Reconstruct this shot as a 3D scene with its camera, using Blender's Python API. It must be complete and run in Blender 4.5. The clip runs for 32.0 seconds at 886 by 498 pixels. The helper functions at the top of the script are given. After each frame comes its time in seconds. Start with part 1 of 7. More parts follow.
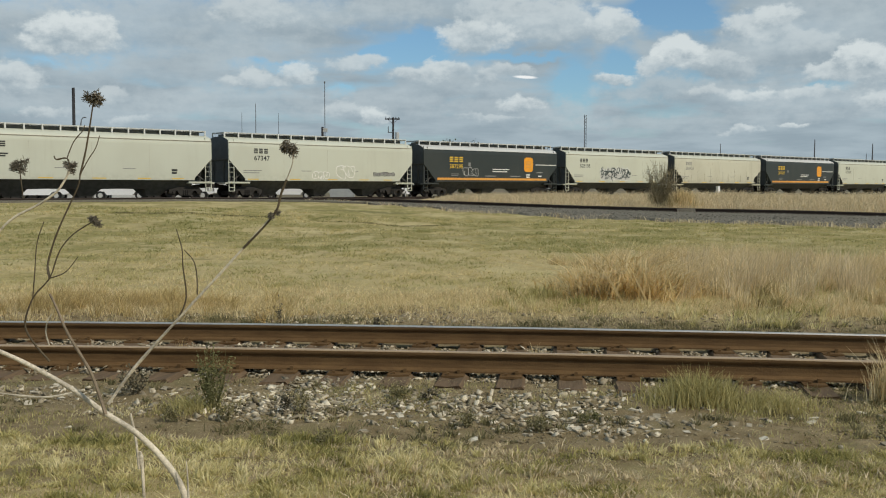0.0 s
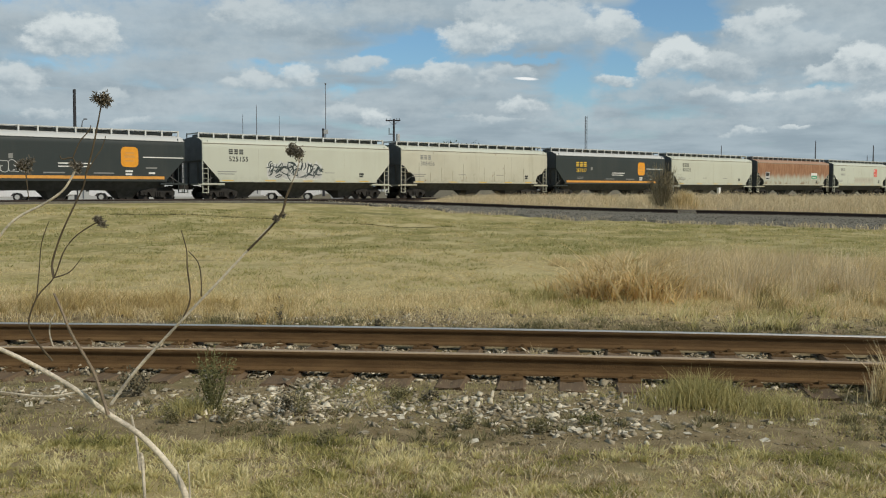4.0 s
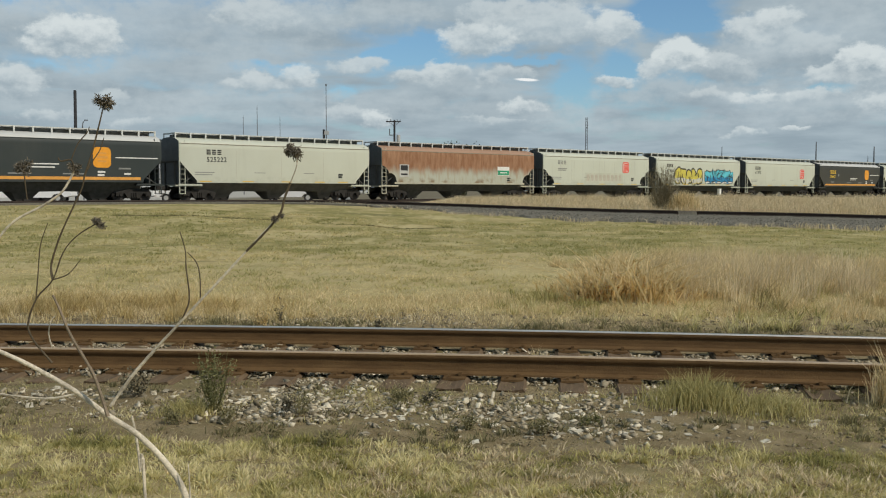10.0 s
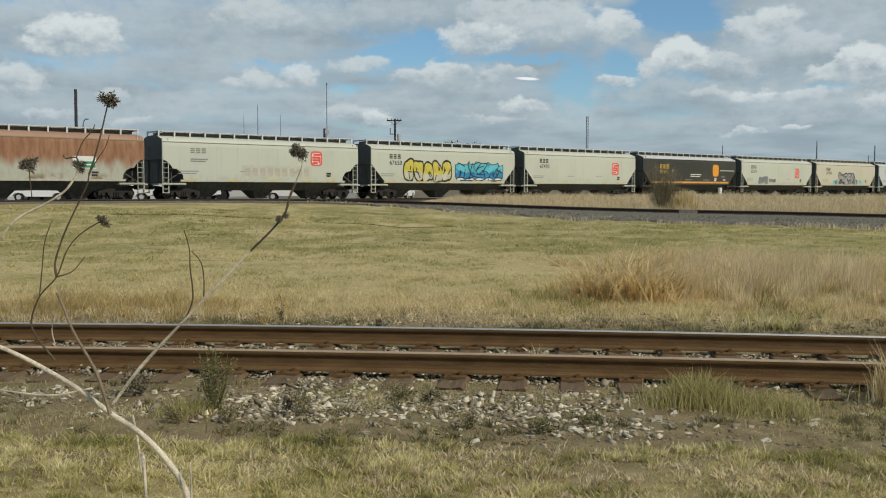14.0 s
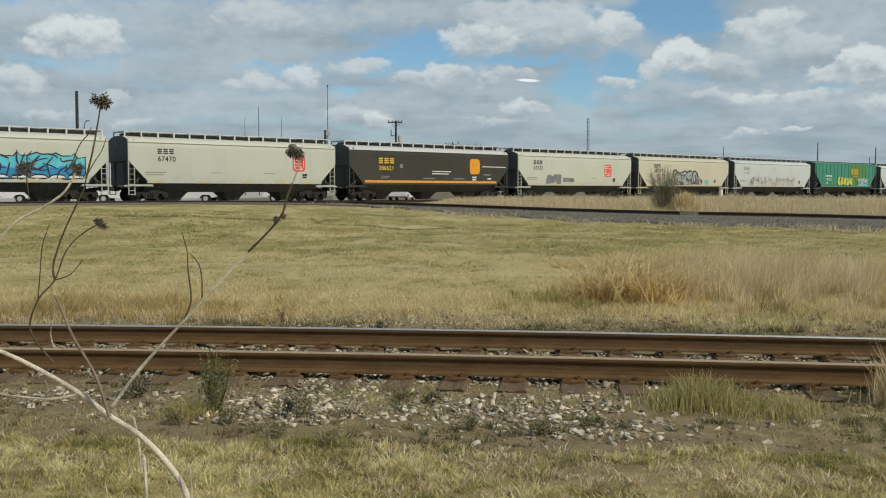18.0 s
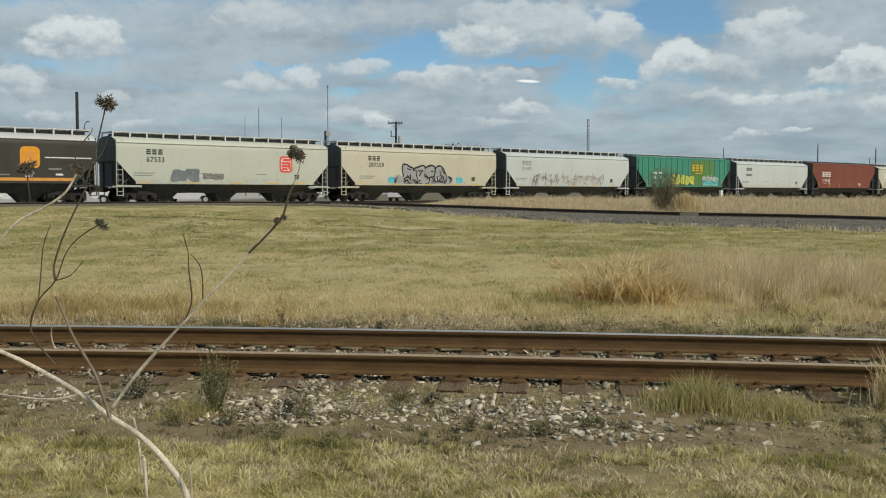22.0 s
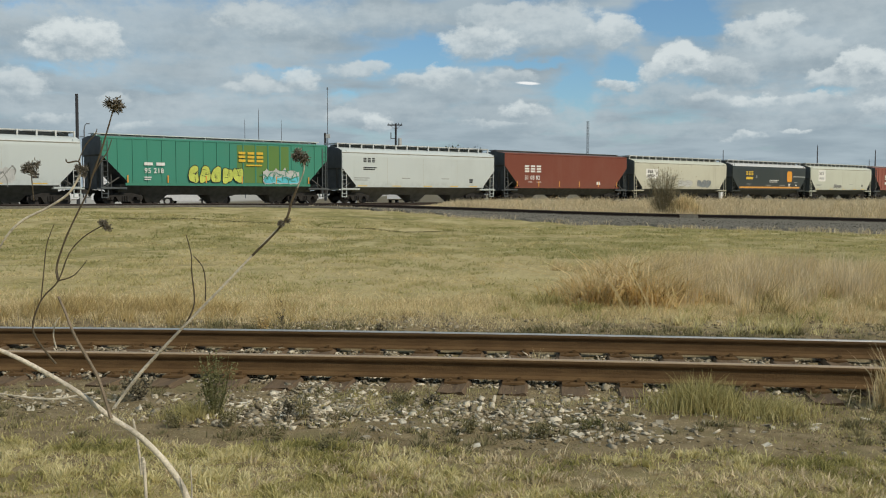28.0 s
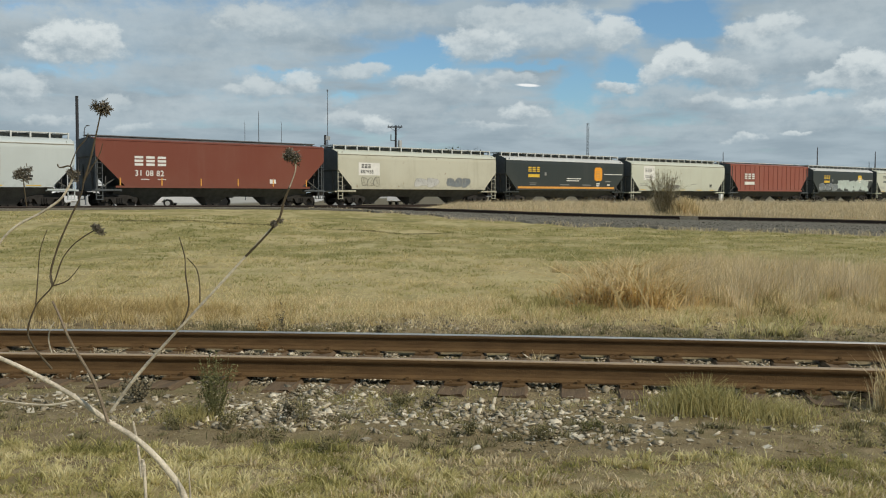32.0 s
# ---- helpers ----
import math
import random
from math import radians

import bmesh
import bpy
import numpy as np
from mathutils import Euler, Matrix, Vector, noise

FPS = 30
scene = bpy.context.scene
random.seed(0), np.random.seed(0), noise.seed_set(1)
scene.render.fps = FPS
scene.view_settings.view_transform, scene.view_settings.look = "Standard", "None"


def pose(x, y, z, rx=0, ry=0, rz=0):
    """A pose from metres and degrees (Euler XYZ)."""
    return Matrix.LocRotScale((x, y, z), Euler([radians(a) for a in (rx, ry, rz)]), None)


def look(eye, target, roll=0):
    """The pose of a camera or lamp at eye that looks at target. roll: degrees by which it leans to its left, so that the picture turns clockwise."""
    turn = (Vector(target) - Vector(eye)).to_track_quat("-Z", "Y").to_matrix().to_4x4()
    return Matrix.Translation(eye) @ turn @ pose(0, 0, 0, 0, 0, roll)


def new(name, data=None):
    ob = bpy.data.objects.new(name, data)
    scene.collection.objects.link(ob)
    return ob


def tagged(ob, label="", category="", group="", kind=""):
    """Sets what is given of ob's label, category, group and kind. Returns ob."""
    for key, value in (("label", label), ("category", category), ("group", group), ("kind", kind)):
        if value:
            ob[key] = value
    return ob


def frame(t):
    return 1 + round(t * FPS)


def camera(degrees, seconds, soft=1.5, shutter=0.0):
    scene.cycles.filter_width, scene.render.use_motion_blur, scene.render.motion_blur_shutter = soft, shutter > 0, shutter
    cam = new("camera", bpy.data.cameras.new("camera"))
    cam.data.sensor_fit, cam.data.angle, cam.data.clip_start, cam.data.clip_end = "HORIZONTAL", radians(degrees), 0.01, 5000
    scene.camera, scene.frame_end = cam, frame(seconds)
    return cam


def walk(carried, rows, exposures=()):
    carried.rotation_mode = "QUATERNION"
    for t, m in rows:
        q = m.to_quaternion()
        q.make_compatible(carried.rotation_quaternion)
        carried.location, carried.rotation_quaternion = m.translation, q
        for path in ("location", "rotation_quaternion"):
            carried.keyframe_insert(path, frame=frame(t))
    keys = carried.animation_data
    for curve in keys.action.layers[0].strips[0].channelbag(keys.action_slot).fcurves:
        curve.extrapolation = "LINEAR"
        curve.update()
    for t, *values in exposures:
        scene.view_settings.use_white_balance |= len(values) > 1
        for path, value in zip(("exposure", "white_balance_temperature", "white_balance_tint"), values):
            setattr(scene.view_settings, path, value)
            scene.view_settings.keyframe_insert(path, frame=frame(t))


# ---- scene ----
# The camera is held by hand beside the near track and only turns a little.
EYE = (0.0, 0.0, 1.62)
cam = camera(49.5, 32.0, soft=1.1)
CAMERA_ROWS = [
    (0, 86.370, 0.000), (0.5, 86.381, -0.002), (1, 86.400, -0.008), (1.5, 86.423, -0.011), (2, 86.451, -0.008), (2.5, 86.463, 0.004),
    (3, 86.458, 0.024), (3.5, 86.450, 0.041), (5.5, 86.544, 0.051), (6, 86.568, 0.062), (6.5, 86.612, 0.082), (7, 86.660, 0.086),
    (7.5, 86.665, 0.081), (8, 86.640, 0.088), (8.5, 86.618, 0.099), (9, 86.585, 0.101), (9.5, 86.549, 0.094), (10, 86.521, 0.079),
    (10.5, 86.495, 0.062), (11, 86.471, 0.055), (11.5, 86.454, 0.056), (12, 86.456, 0.066), (12.5, 86.465, 0.084), (13, 86.465, 0.099),
    (13.5, 86.467, 0.105), (14, 86.460, 0.114), (14.5, 86.440, 0.125), (16.5, 86.450, 0.152), (17, 86.467, 0.151), (17.5, 86.502, 0.155),
    (18, 86.559, 0.164), (18.5, 86.605, 0.169), (19, 86.609, 0.166), (19.5, 86.599, 0.173), (20, 86.612, 0.192), (20.5, 86.627, 0.192),
    (21, 86.631, 0.175), (21.5, 86.623, 0.164), (22, 86.608, 0.170), (22.5, 86.605, 0.173), (23, 86.607, 0.162), (23.5, 86.616, 0.155),
    (24, 86.638, 0.155), (24.5, 86.660, 0.155), (25, 86.672, 0.155), (25.5, 86.677, 0.155), (27.5, 86.712, 0.155), (28, 86.723, 0.155),
    (28.5, 86.732, 0.155), (29, 86.750, 0.155), (29.5, 86.774, 0.155), (30, 86.783, 0.155), (30.5, 86.783, 0.146), (31, 86.801, 0.136),
    (31.5, 86.832, 0.146), (32, 86.841, 0.155),
]
walk(cam, [(t, pose(*EYE, rx, 0, rz)) for t, rx, rz in CAMERA_ROWS])
SWAY = [
    (0, 0.00, 0.0), (0.5, 0.63, 0.2), (1, 1.28, 2.5), (1.5, 0.98, 4.9), (2, 1.18, -2.8), (2.5, 1.10, 2.7), (3, 0.72, 4.0), (3.5, 0.79, 1.3),
    (5.5, 0.48, 2.4), (6, 0.48, 3.8), (6.5, 0.35, 2.7), (7, 0.37, 2.6), (7.5, 0.09, 3.8), (8, 0.20, 2.9), (8.5, 0.32, 2.7), (9, 0.94, 5.0),
    (9.5, 0.50, 4.4), (10, 0.39, 4.5), (10.5, 0.46, 5.7), (11, 0.63, 6.1), (11.5, 0.46, 1.8), (12, 0.93, 3.0), (12.5, 0.84, 3.8), (13, 2.66, 8.0),
    (13.5, 1.26, 4.4), (14, 1.07, 3.4), (14.5, 1.80, 4.8), (16.5, 0.63, -5.0), (17, 0.02, -0.7), (17.5, 0.32, 0.1), (18, 0.45, 0.6), (18.5, 0.26, 1.5),
    (19, 0.30, 1.5), (19.5, 0.14, 1.7), (20, 0.32, 1.4), (20.5, 0.20, 1.6), (21, 0.25, 2.8), (21.5, 0.47, 2.5), (22, 0.59, 3.5), (22.5, 0.38, 3.9),
    (23, 0.79, 3.3), (23.5, 2.67, 8.0), (24, 1.41, 4.8), (24.5, 1.88, 5.4), (25, 2.04, 6.4), (25.5, 1.41, 1.6), (27.5, 1.41, 4.2), (28, 1.26, 5.9),
    (28.5, 0.79, 2.9), (29, 1.10, 3.6), (29.5, 0.94, 3.3), (30, 1.10, 3.6), (30.5, 0.79, 2.9), (31, 0.90, 3.2), (31.5, 0.16, 1.6), (32, 0.00, 3.4),
]

# ---- world, sun ----
SUN_AT = Vector((0.78, -0.55, 0.86)).normalized()
SUN_ELEVATION = math.asin(SUN_AT.z)
SUN_TURN = math.atan2(SUN_AT.x, SUN_AT.y)


class Nodes:
    """A short way to write node trees."""

    def __init__(self, tree):
        self.t = tree
        tree.nodes.clear()

    def n(self, kind, **sets):
        node = self.t.nodes.new(kind)
        for key, value in sets.items():
            if key == "op":
                node.operation = value
            elif key == "blend":
                node.blend_type = value
            elif key == "kind":
                node.data_type = value
        return node

    def put(self, socket, value):
        if isinstance(value, bpy.types.NodeSocket):
            self.t.links.new(value, socket)
        elif value is not None:
            socket.default_value = value

    def math(self, op, a, b=None, c=None, clamp=False):
        node = self.n("ShaderNodeMath", op=op)
        node.use_clamp = clamp
        for i, v in enumerate((a, b, c)):
            self.put(node.inputs[i], v)
        return node.outputs[0]

    def vec(self, op, a, b=None):
        node = self.n("ShaderNodeVectorMath", op=op)
        self.put(node.inputs[0], a)
        self.put(node.inputs[1], b)
        return node.outputs["Value"] if op in ("DOT_PRODUCT", "LENGTH", "DISTANCE") else node.outputs[0]

    def noise(self, vector, scale, detail=4.0, rough=0.55, color=False):
        node = self.n("ShaderNodeTexNoise")
        self.put(node.inputs["Vector"], vector)
        node.inputs["Scale"].default_value = scale
        node.inputs["Detail"].default_value = detail
        node.inputs["Roughness"].default_value = rough
        return node.outputs["Color"] if color else node.outputs["Fac"]

    def step(self, value, lo, hi):
        node = self.n("ShaderNodeMapRange")
        node.interpolation_type = "SMOOTHSTEP"
        self.put(node.inputs["Value"], value)
        node.inputs["From Min"].default_value, node.inputs["From Max"].default_value = lo, hi
        return node.outputs["Result"]

    def mix(self, fac, a, b, blend="MIX"):
        node = self.n("ShaderNodeMixRGB", blend=blend)
        for s, v in zip(node.inputs, (fac, a, b)):
            if isinstance(v, tuple) and len(v) == 3:
                v = (*v, 1)
            self.put(s, v)
        return node.outputs[0]

    def xyz(self, vector):
        node = self.n("ShaderNodeSeparateXYZ")
        self.put(node.inputs[0], vector)
        return node.outputs

    def join(self, x, y, z):
        node = self.n("ShaderNodeCombineXYZ")
        for s, v in zip(node.inputs, (x, y, z)):
            self.put(s, v)
        return node.outputs[0]


# Clouds over the yard, far ones first: x and z of each one's direction, half width, half height, whiteness. CLEAR: blue gaps.
SHEETS = [
    (-0.255, 0.152, 0.182, 0.0517, 0.30), (-0.163, 0.168, 0.088, 0.0365, 0.40), (-0.267, 0.112, 0.135, 0.0265, 0.20),
    (-0.382, 0.145, 0.088, 0.0441, 0.30), (-0.056, 0.175, 0.071, 0.0223, 0.35), (0.355, 0.146, 0.100, 0.0500, 0.28),
    (0.298, 0.127, 0.088, 0.0294, 0.30), (0.248, 0.094, 0.123, 0.0188, 0.35), (0.368, 0.076, 0.100, 0.0265, 0.35), (0.065, 0.076, 0.123, 0.0235, 0.30),
    (-0.199, 0.080, 0.141, 0.0282, 0.28), (-0.353, 0.076, 0.123, 0.0306, 0.28), (-0.057, 0.081, 0.106, 0.0235, 0.25),
    (0.233, 0.063, 0.165, 0.0153, 0.25), (0.030, 0.107, 0.076, 0.0265, 0.30), (0.396, 0.160, 0.053, 0.0412, 0.28),
]
PUFFS = [
    (-0.379, 0.071, 0.028, 0.0082, 0.65), (-0.310, 0.068, 0.024, 0.0071, 0.60), (-0.321, 0.088, 0.021, 0.0100, 0.60),
    (-0.403, 0.102, 0.026, 0.0212, 0.80), (-0.184, 0.106, 0.044, 0.0118, 0.70), (-0.098, 0.077, 0.026, 0.0118, 0.60),
    (-0.072, 0.071, 0.019, 0.0159, 1.00), (-0.142, 0.114, 0.024, 0.0165, 0.90), (0.053, 0.072, 0.039, 0.0053, 0.55),
    (0.083, 0.086, 0.031, 0.0112, 0.95), (0.047, 0.112, 0.015, 0.0118, 0.70), (0.073, 0.117, 0.031, 0.0088, 0.60), (0.259, 0.095, 0.025, 0.0071, 0.65),
    (0.175, 0.108, 0.018, 0.0071, 0.85), (0.292, 0.055, 0.021, 0.0076, 0.90), (0.338, 0.060, 0.019, 0.0047, 0.90), (0.346, 0.088, 0.041, 0.0094, 0.70),
    (0.310, 0.091, 0.032, 0.0112, 0.95), (0.404, 0.081, 0.021, 0.0112, 0.80), (-0.085, 0.125, 0.036, 0.0112, 0.65), (0.001, 0.120, 0.031, 0.0129, 0.80),
    (-0.022, 0.114, 0.035, 0.0118, 0.75),
]
TOWERS = [
    (0.346, 0.136, 0.039, 0.0165, 0.50), (0.278, 0.115, 0.033, 0.0141, 0.40), (0.052, 0.175, 0.039, 0.0176, 0.50), (0.098, 0.164, 0.074, 0.0294, 0.60),
    (0.166, 0.160, 0.032, 0.0200, 0.85), (0.035, 0.151, 0.045, 0.0200, 0.85), (-0.354, 0.141, 0.045, 0.0259, 1.05),
    (-0.337, 0.148, 0.027, 0.0212, 1.00), (0.307, 0.153, 0.036, 0.0212, 0.75), (0.325, 0.163, 0.026, 0.0141, 0.85), (0.264, 0.123, 0.034, 0.0176, 0.65),
    (0.210, 0.120, 0.022, 0.0165, 0.90), (0.232, 0.130, 0.029, 0.0212, 1.10), (0.404, 0.107, 0.027, 0.0188, 0.75), (0.369, 0.109, 0.024, 0.0129, 0.80),
    (0.393, 0.120, 0.025, 0.0176, 1.00), (-0.187, 0.169, 0.047, 0.0223, 0.60),
]
CLEAR = [
    (0.229, 0.171, 0.053, 0.0294), (0.174, 0.125, 0.035, 0.0247), (0.136, 0.106, 0.029, 0.0470), (-0.025, 0.146, 0.039, 0.0200),
    (-0.057, 0.136, 0.029, 0.0118), (-0.393, 0.171, 0.027, 0.0094), (-0.346, 0.119, 0.041, 0.0082), (-0.192, 0.122, 0.047, 0.0071),
    (-0.100, 0.097, 0.021, 0.0141), (0.370, 0.095, 0.024, 0.0082), (-0.153, 0.122, 0.024, 0.0082), (0.098, 0.132, 0.065, 0.0082),
]
# A thin bright streak painted into the sky colour, apart from the clouds.
STREAK = (0.084, 0.113, 0.0135, 0.0018)


def make_world():
    world = bpy.data.worlds.new("sky")
    scene.world = world
    world.use_nodes = True
    k = Nodes(world.node_tree)
    sky = k.n("ShaderNodeTexSky")
    sky.sky_type = "NISHITA"
    sky.sun_disc = False
    sky.sun_elevation, sky.sun_rotation = SUN_ELEVATION, SUN_TURN
    sky.air_density, sky.dust_density, sky.ozone_density = 1.0, 0.6, 1.4
    way = k.n("ShaderNodeTexCoord").outputs["Generated"]
    x, y, z = k.xyz(way)
    # billowing edges: the direction is pushed about by noise at two scales
    stretched = k.join(x, y, k.math("MULTIPLY", z, 1.5))
    half = (0.5, 0.5, 0.5)
    big = k.vec("SUBTRACT", k.noise(stretched, 9.0, 3.0, 0.6, True), half)
    fine = k.vec("SUBTRACT", k.noise(stretched, 30.0, 5.0, 0.6, True), half)
    moved = k.vec("ADD", k.vec("ADD", way, k.vec("MULTIPLY", big, (0.030, 0, 0.016))), k.vec("MULTIPLY", fine, (0.036, 0, 0.026)))
    mx, my, mz = k.xyz(moved)
    flat = k.join(mx, 0.0, mz)
    billow = k.math("SUBTRACT", k.noise(stretched, 58.0, 4.0, 0.62), 0.5)
    # a broken layer over all the sky, closer towards the horizon
    low = k.math("ADD", k.math("MAXIMUM", z, 0.0), 0.13)
    spread = k.join(k.math("DIVIDE", x, low), k.math("DIVIDE", y, low), 0.0)
    layer = k.noise(spread, 1.5, 5.0, 0.55)
    shade = k.noise(k.vec("ADD", spread, (3.7, 1.9, 0)), 2.2, 5.0, 0.55)
    clear = None
    for bx, bz, w, h in CLEAR:
        d = k.vec("MULTIPLY", k.vec("SUBTRACT", flat, (bx, 0, bz)), (1 / w, 0, 1 / h))
        gap = k.step(k.math("SUBTRACT", 1.15, k.vec("LENGTH", d)), 0.0, 0.9)
        clear = gap if clear is None else k.math("MAXIMUM", clear, gap)
    cover = k.math("SUBTRACT", k.math("ADD", k.step(layer, 0.34, 0.62), 0.22), k.math("MULTIPLY", clear, 1.25), clamp=True)
    cover = k.math("ADD", cover, k.math("MULTIPLY", k.step(z, 0.10, 0.02), 0.75), clamp=True)
    grey = k.mix(k.step(shade, 0.32, 0.68), (2.95, 3.72, 4.25), (3.85, 4.68, 5.18))
    white = (6.55, 7.15, 7.25)
    air = k.mix(1.0, sky.outputs[0], (0.70, 0.92, 1.04), "MULTIPLY")
    colour = k.mix(cover, air, grey)

    def paint(under, rows, edge, solid):
        """Lays each cloud over those behind it: crisp and lit above, grey and melting below."""
        for bx, bz, w, h, bright in rows:
            d = k.vec("MULTIPLY", k.vec("SUBTRACT", flat, (bx, 0, bz)), (1 / w, 0, 1 / h))
            up = k.vec("DOT_PRODUCT", d, (0, 0, 1))
            depth = k.math("SUBTRACT", 1.05, k.vec("LENGTH", d))
            ragged = k.math("ADD", depth, k.math("MULTIPLY", billow, 0.75))
            lift = k.step(up, -1.0, 0.35)
            mask = k.step(k.math("MULTIPLY", ragged, k.math("ADD", 0.30, k.math("MULTIPLY", lift, 0.9))), 0.0, edge)
            lit = k.step(k.math("ADD", up, k.math("MULTIPLY", billow, 2.4)), -0.95, 0.75)
            body = k.mix(k.math("MULTIPLY", lit, bright, clamp=True), grey, white)
            under = k.mix(k.math("MULTIPLY", mask, solid), under, body)
        return under

    colour = paint(colour, SHEETS, 0.75, 0.85)
    colour = paint(colour, PUFFS, 0.50, 0.90)
    colour = paint(colour, TOWERS, 0.42, 0.95)
    d = k.vec("MULTIPLY", k.vec("SUBTRACT", k.join(x, 0.0, k.math("ADD", z, k.math("MULTIPLY", x, 0.06))), (STREAK[0], 0, STREAK[1] + 0.06 * STREAK[0])), (1 / STREAK[2], 0, 1 / STREAK[3]))
    colour = k.mix(k.step(k.vec("LENGTH", d), 1.1, 0.5), colour, (8.6, 8.8, 8.8))
    back = k.n("ShaderNodeBackground")
    k.put(back.inputs["Color"], colour)
    back.inputs["Strength"].default_value = 0.1
    out = k.n("ShaderNodeOutputWorld")
    k.put(out.inputs["Surface"], back.outputs[0])


make_world()
sun = new("sun", bpy.data.lights.new("sun", "SUN"))
sun.data.energy, sun.data.angle, sun.data.color = 3.0, radians(0.6), (1.0, 0.912, 0.780)
sun.matrix_world = look(SUN_AT * 200, (0, 0, 0))
scene.view_settings.exposure = 0.0

# ---- materials ----
def material(name, build, rough=0.8, metal=0.0, spec=0.3, thin=0.0):
    mat = bpy.data.materials.new(name)
    mat.use_nodes = True
    k = Nodes(mat.node_tree)
    bsdf = k.n("ShaderNodeBsdfPrincipled")
    bsdf.inputs["Roughness"].default_value = rough
    bsdf.inputs["Metallic"].default_value = metal
    bsdf.inputs["Specular IOR Level"].default_value = spec
    got = build(k)
    colour, height, strength = (got + (None, 0))[:3] if isinstance(got, tuple) and not isinstance(got[0], float) else (got, None, 0)
    if isinstance(colour, tuple):
        colour = (*colour, 1)
    k.put(bsdf.inputs["Base Color"], colour)
    if height is not None:
        bump = k.n("ShaderNodeBump")
        bump.inputs["Strength"].default_value = strength
        bump.inputs["Distance"].default_value = 0.02
        k.put(bump.inputs["Height"], height)
        k.put(bsdf.inputs["Normal"], bump.outputs[0])
    out = k.n("ShaderNodeOutputMaterial")
    surface = bsdf.outputs[0]
    if thin:
        # leaves and blades let some light through
        glow = k.n("ShaderNodeBsdfTranslucent")
        k.put(glow.inputs["Color"], colour)
        blend = k.n("ShaderNodeMixShader")
        blend.inputs[0].default_value = thin
        k.put(blend.inputs[1], surface)
        k.put(blend.inputs[2], glow.outputs[0])
        surface = blend.outputs[0]
    k.put(out.inputs["Surface"], surface)
    return mat


def spot(k):
    return k.n("ShaderNodeNewGeometry").outputs["Position"]


def local(k):
    return k.n("ShaderNodeTexCoord").outputs["Object"]


def island(k):
    return k.n("ShaderNodeNewGeometry").outputs["Random Per Island"]


def ob_random(k):
    return k.n("ShaderNodeObjectInfo").outputs["Random"]


def ramp(k, fac, stops):
    node = k.n("ShaderNodeValToRGB")
    k.put(node.inputs[0], fac)
    els = node.color_ramp.elements
    els[0].position, els[0].color = stops[0][0], (*stops[0][1], 1)
    els[1].position, els[1].color = stops[-1][0], (*stops[-1][1], 1)
    for p, c in stops[1:-1]:
        e = els.new(p)
        e.color = (*c, 1)
    return node.outputs[0]


def plain(colour, amount=0.25, scale=3.0):
    """A paint or stone of one colour with grime at two scales."""
    dark = tuple(c * (1 - amount) for c in colour)

    def build(k):
        p = local(k)
        a = k.noise(p, scale, 5)
        b = k.noise(p, scale * 9, 4)
        m = k.math("ADD", k.math("MULTIPLY", a, 0.6), k.math("MULTIPLY", b, 0.4))
        return k.mix(k.step(m, 0.35, 0.65), dark, colour), b, 0.15
    return build


def car_paint(colour, grime, streak=0.5, rust=0.0):
    """Paint on a hopper car: rain streaks, dust low down, faint panel seams and rust spots."""
    def build(k):
        p = local(k)
        r = ob_random(k)
        p = k.vec("ADD", p, k.join(k.math("MULTIPLY", r, 40), 0.0, 0.0))
        long = k.noise(k.vec("MULTIPLY", p, (1.3, 1, 0.14)), 1.3, 7, 0.7)
        wide = k.noise(p, 0.35, 4)
        x, y, z = k.xyz(p)
        low = k.step(z, 2.6, 1.2)
        base = k.mix(k.math("MULTIPLY", k.step(long, 0.48, 0.85), streak), colour, grime)
        base = k.mix(k.math("MULTIPLY", k.step(wide, 0.40, 0.68), 0.35 * streak + 0.1), base, grime)
        base = k.mix(k.math("MULTIPLY", low, k.math("MULTIPLY", k.noise(p, 1.2, 5), 0.6 * streak)), base, grime)
        # splashes of dust along the sill
        splash = k.math("MULTIPLY", k.step(k.math("ADD", z, k.math("MULTIPLY", long, 0.9)), 2.35, 1.75), k.step(k.noise(p, 3.0, 5, 0.65), 0.35, 0.7))
        base = k.mix(k.math("MULTIPLY", splash, 0.55 * streak + 0.1), base, tuple(c * 0.62 for c in grime))
        if rust:
            spots = k.step(k.noise(k.vec("MULTIPLY", p, (1, 1, 0.5)), 2.2, 7, 0.7), 0.62 - rust * 0.2, 0.75)
            base = k.mix(k.math("MULTIPLY", spots, 0.8), base, (0.16, 0.06, 0.03))
        return base, k.noise(k.vec("MULTIPLY", p, (1, 1, 0.3)), 0.9, 3), 0.25
    return build


def rusted_side(k):
    p = local(k)
    x, y, z = k.xyz(p)
    edge = k.math("ADD", z, k.math("MULTIPLY", k.math("SUBTRACT", k.noise(k.vec("MULTIPLY", p, (1.8, 1, 0.30)), 0.9, 6, 0.62), 0.5), 1.3))
    up = k.step(edge, 1.95, 2.85)
    n = k.noise(k.vec("MULTIPLY", p, (1.6, 1, 0.35)), 1.8, 7, 0.7)
    rust = k.mix(k.step(n, 0.35, 0.7), (0.225, 0.108, 0.055), (0.335, 0.192, 0.112))
    pale = k.mix(k.step(n, 0.45, 0.75), (0.40, 0.41, 0.335), (0.33, 0.28, 0.20))
    base = k.mix(up, pale, rust)
    foot = k.math("MULTIPLY", k.step(z, 1.9, 1.4), k.step(k.noise(p, 0.9, 5), 0.48, 0.62))
    return k.mix(k.math("MULTIPLY", foot, 0.8), base, (0.17, 0.10, 0.04)), n, 0.2


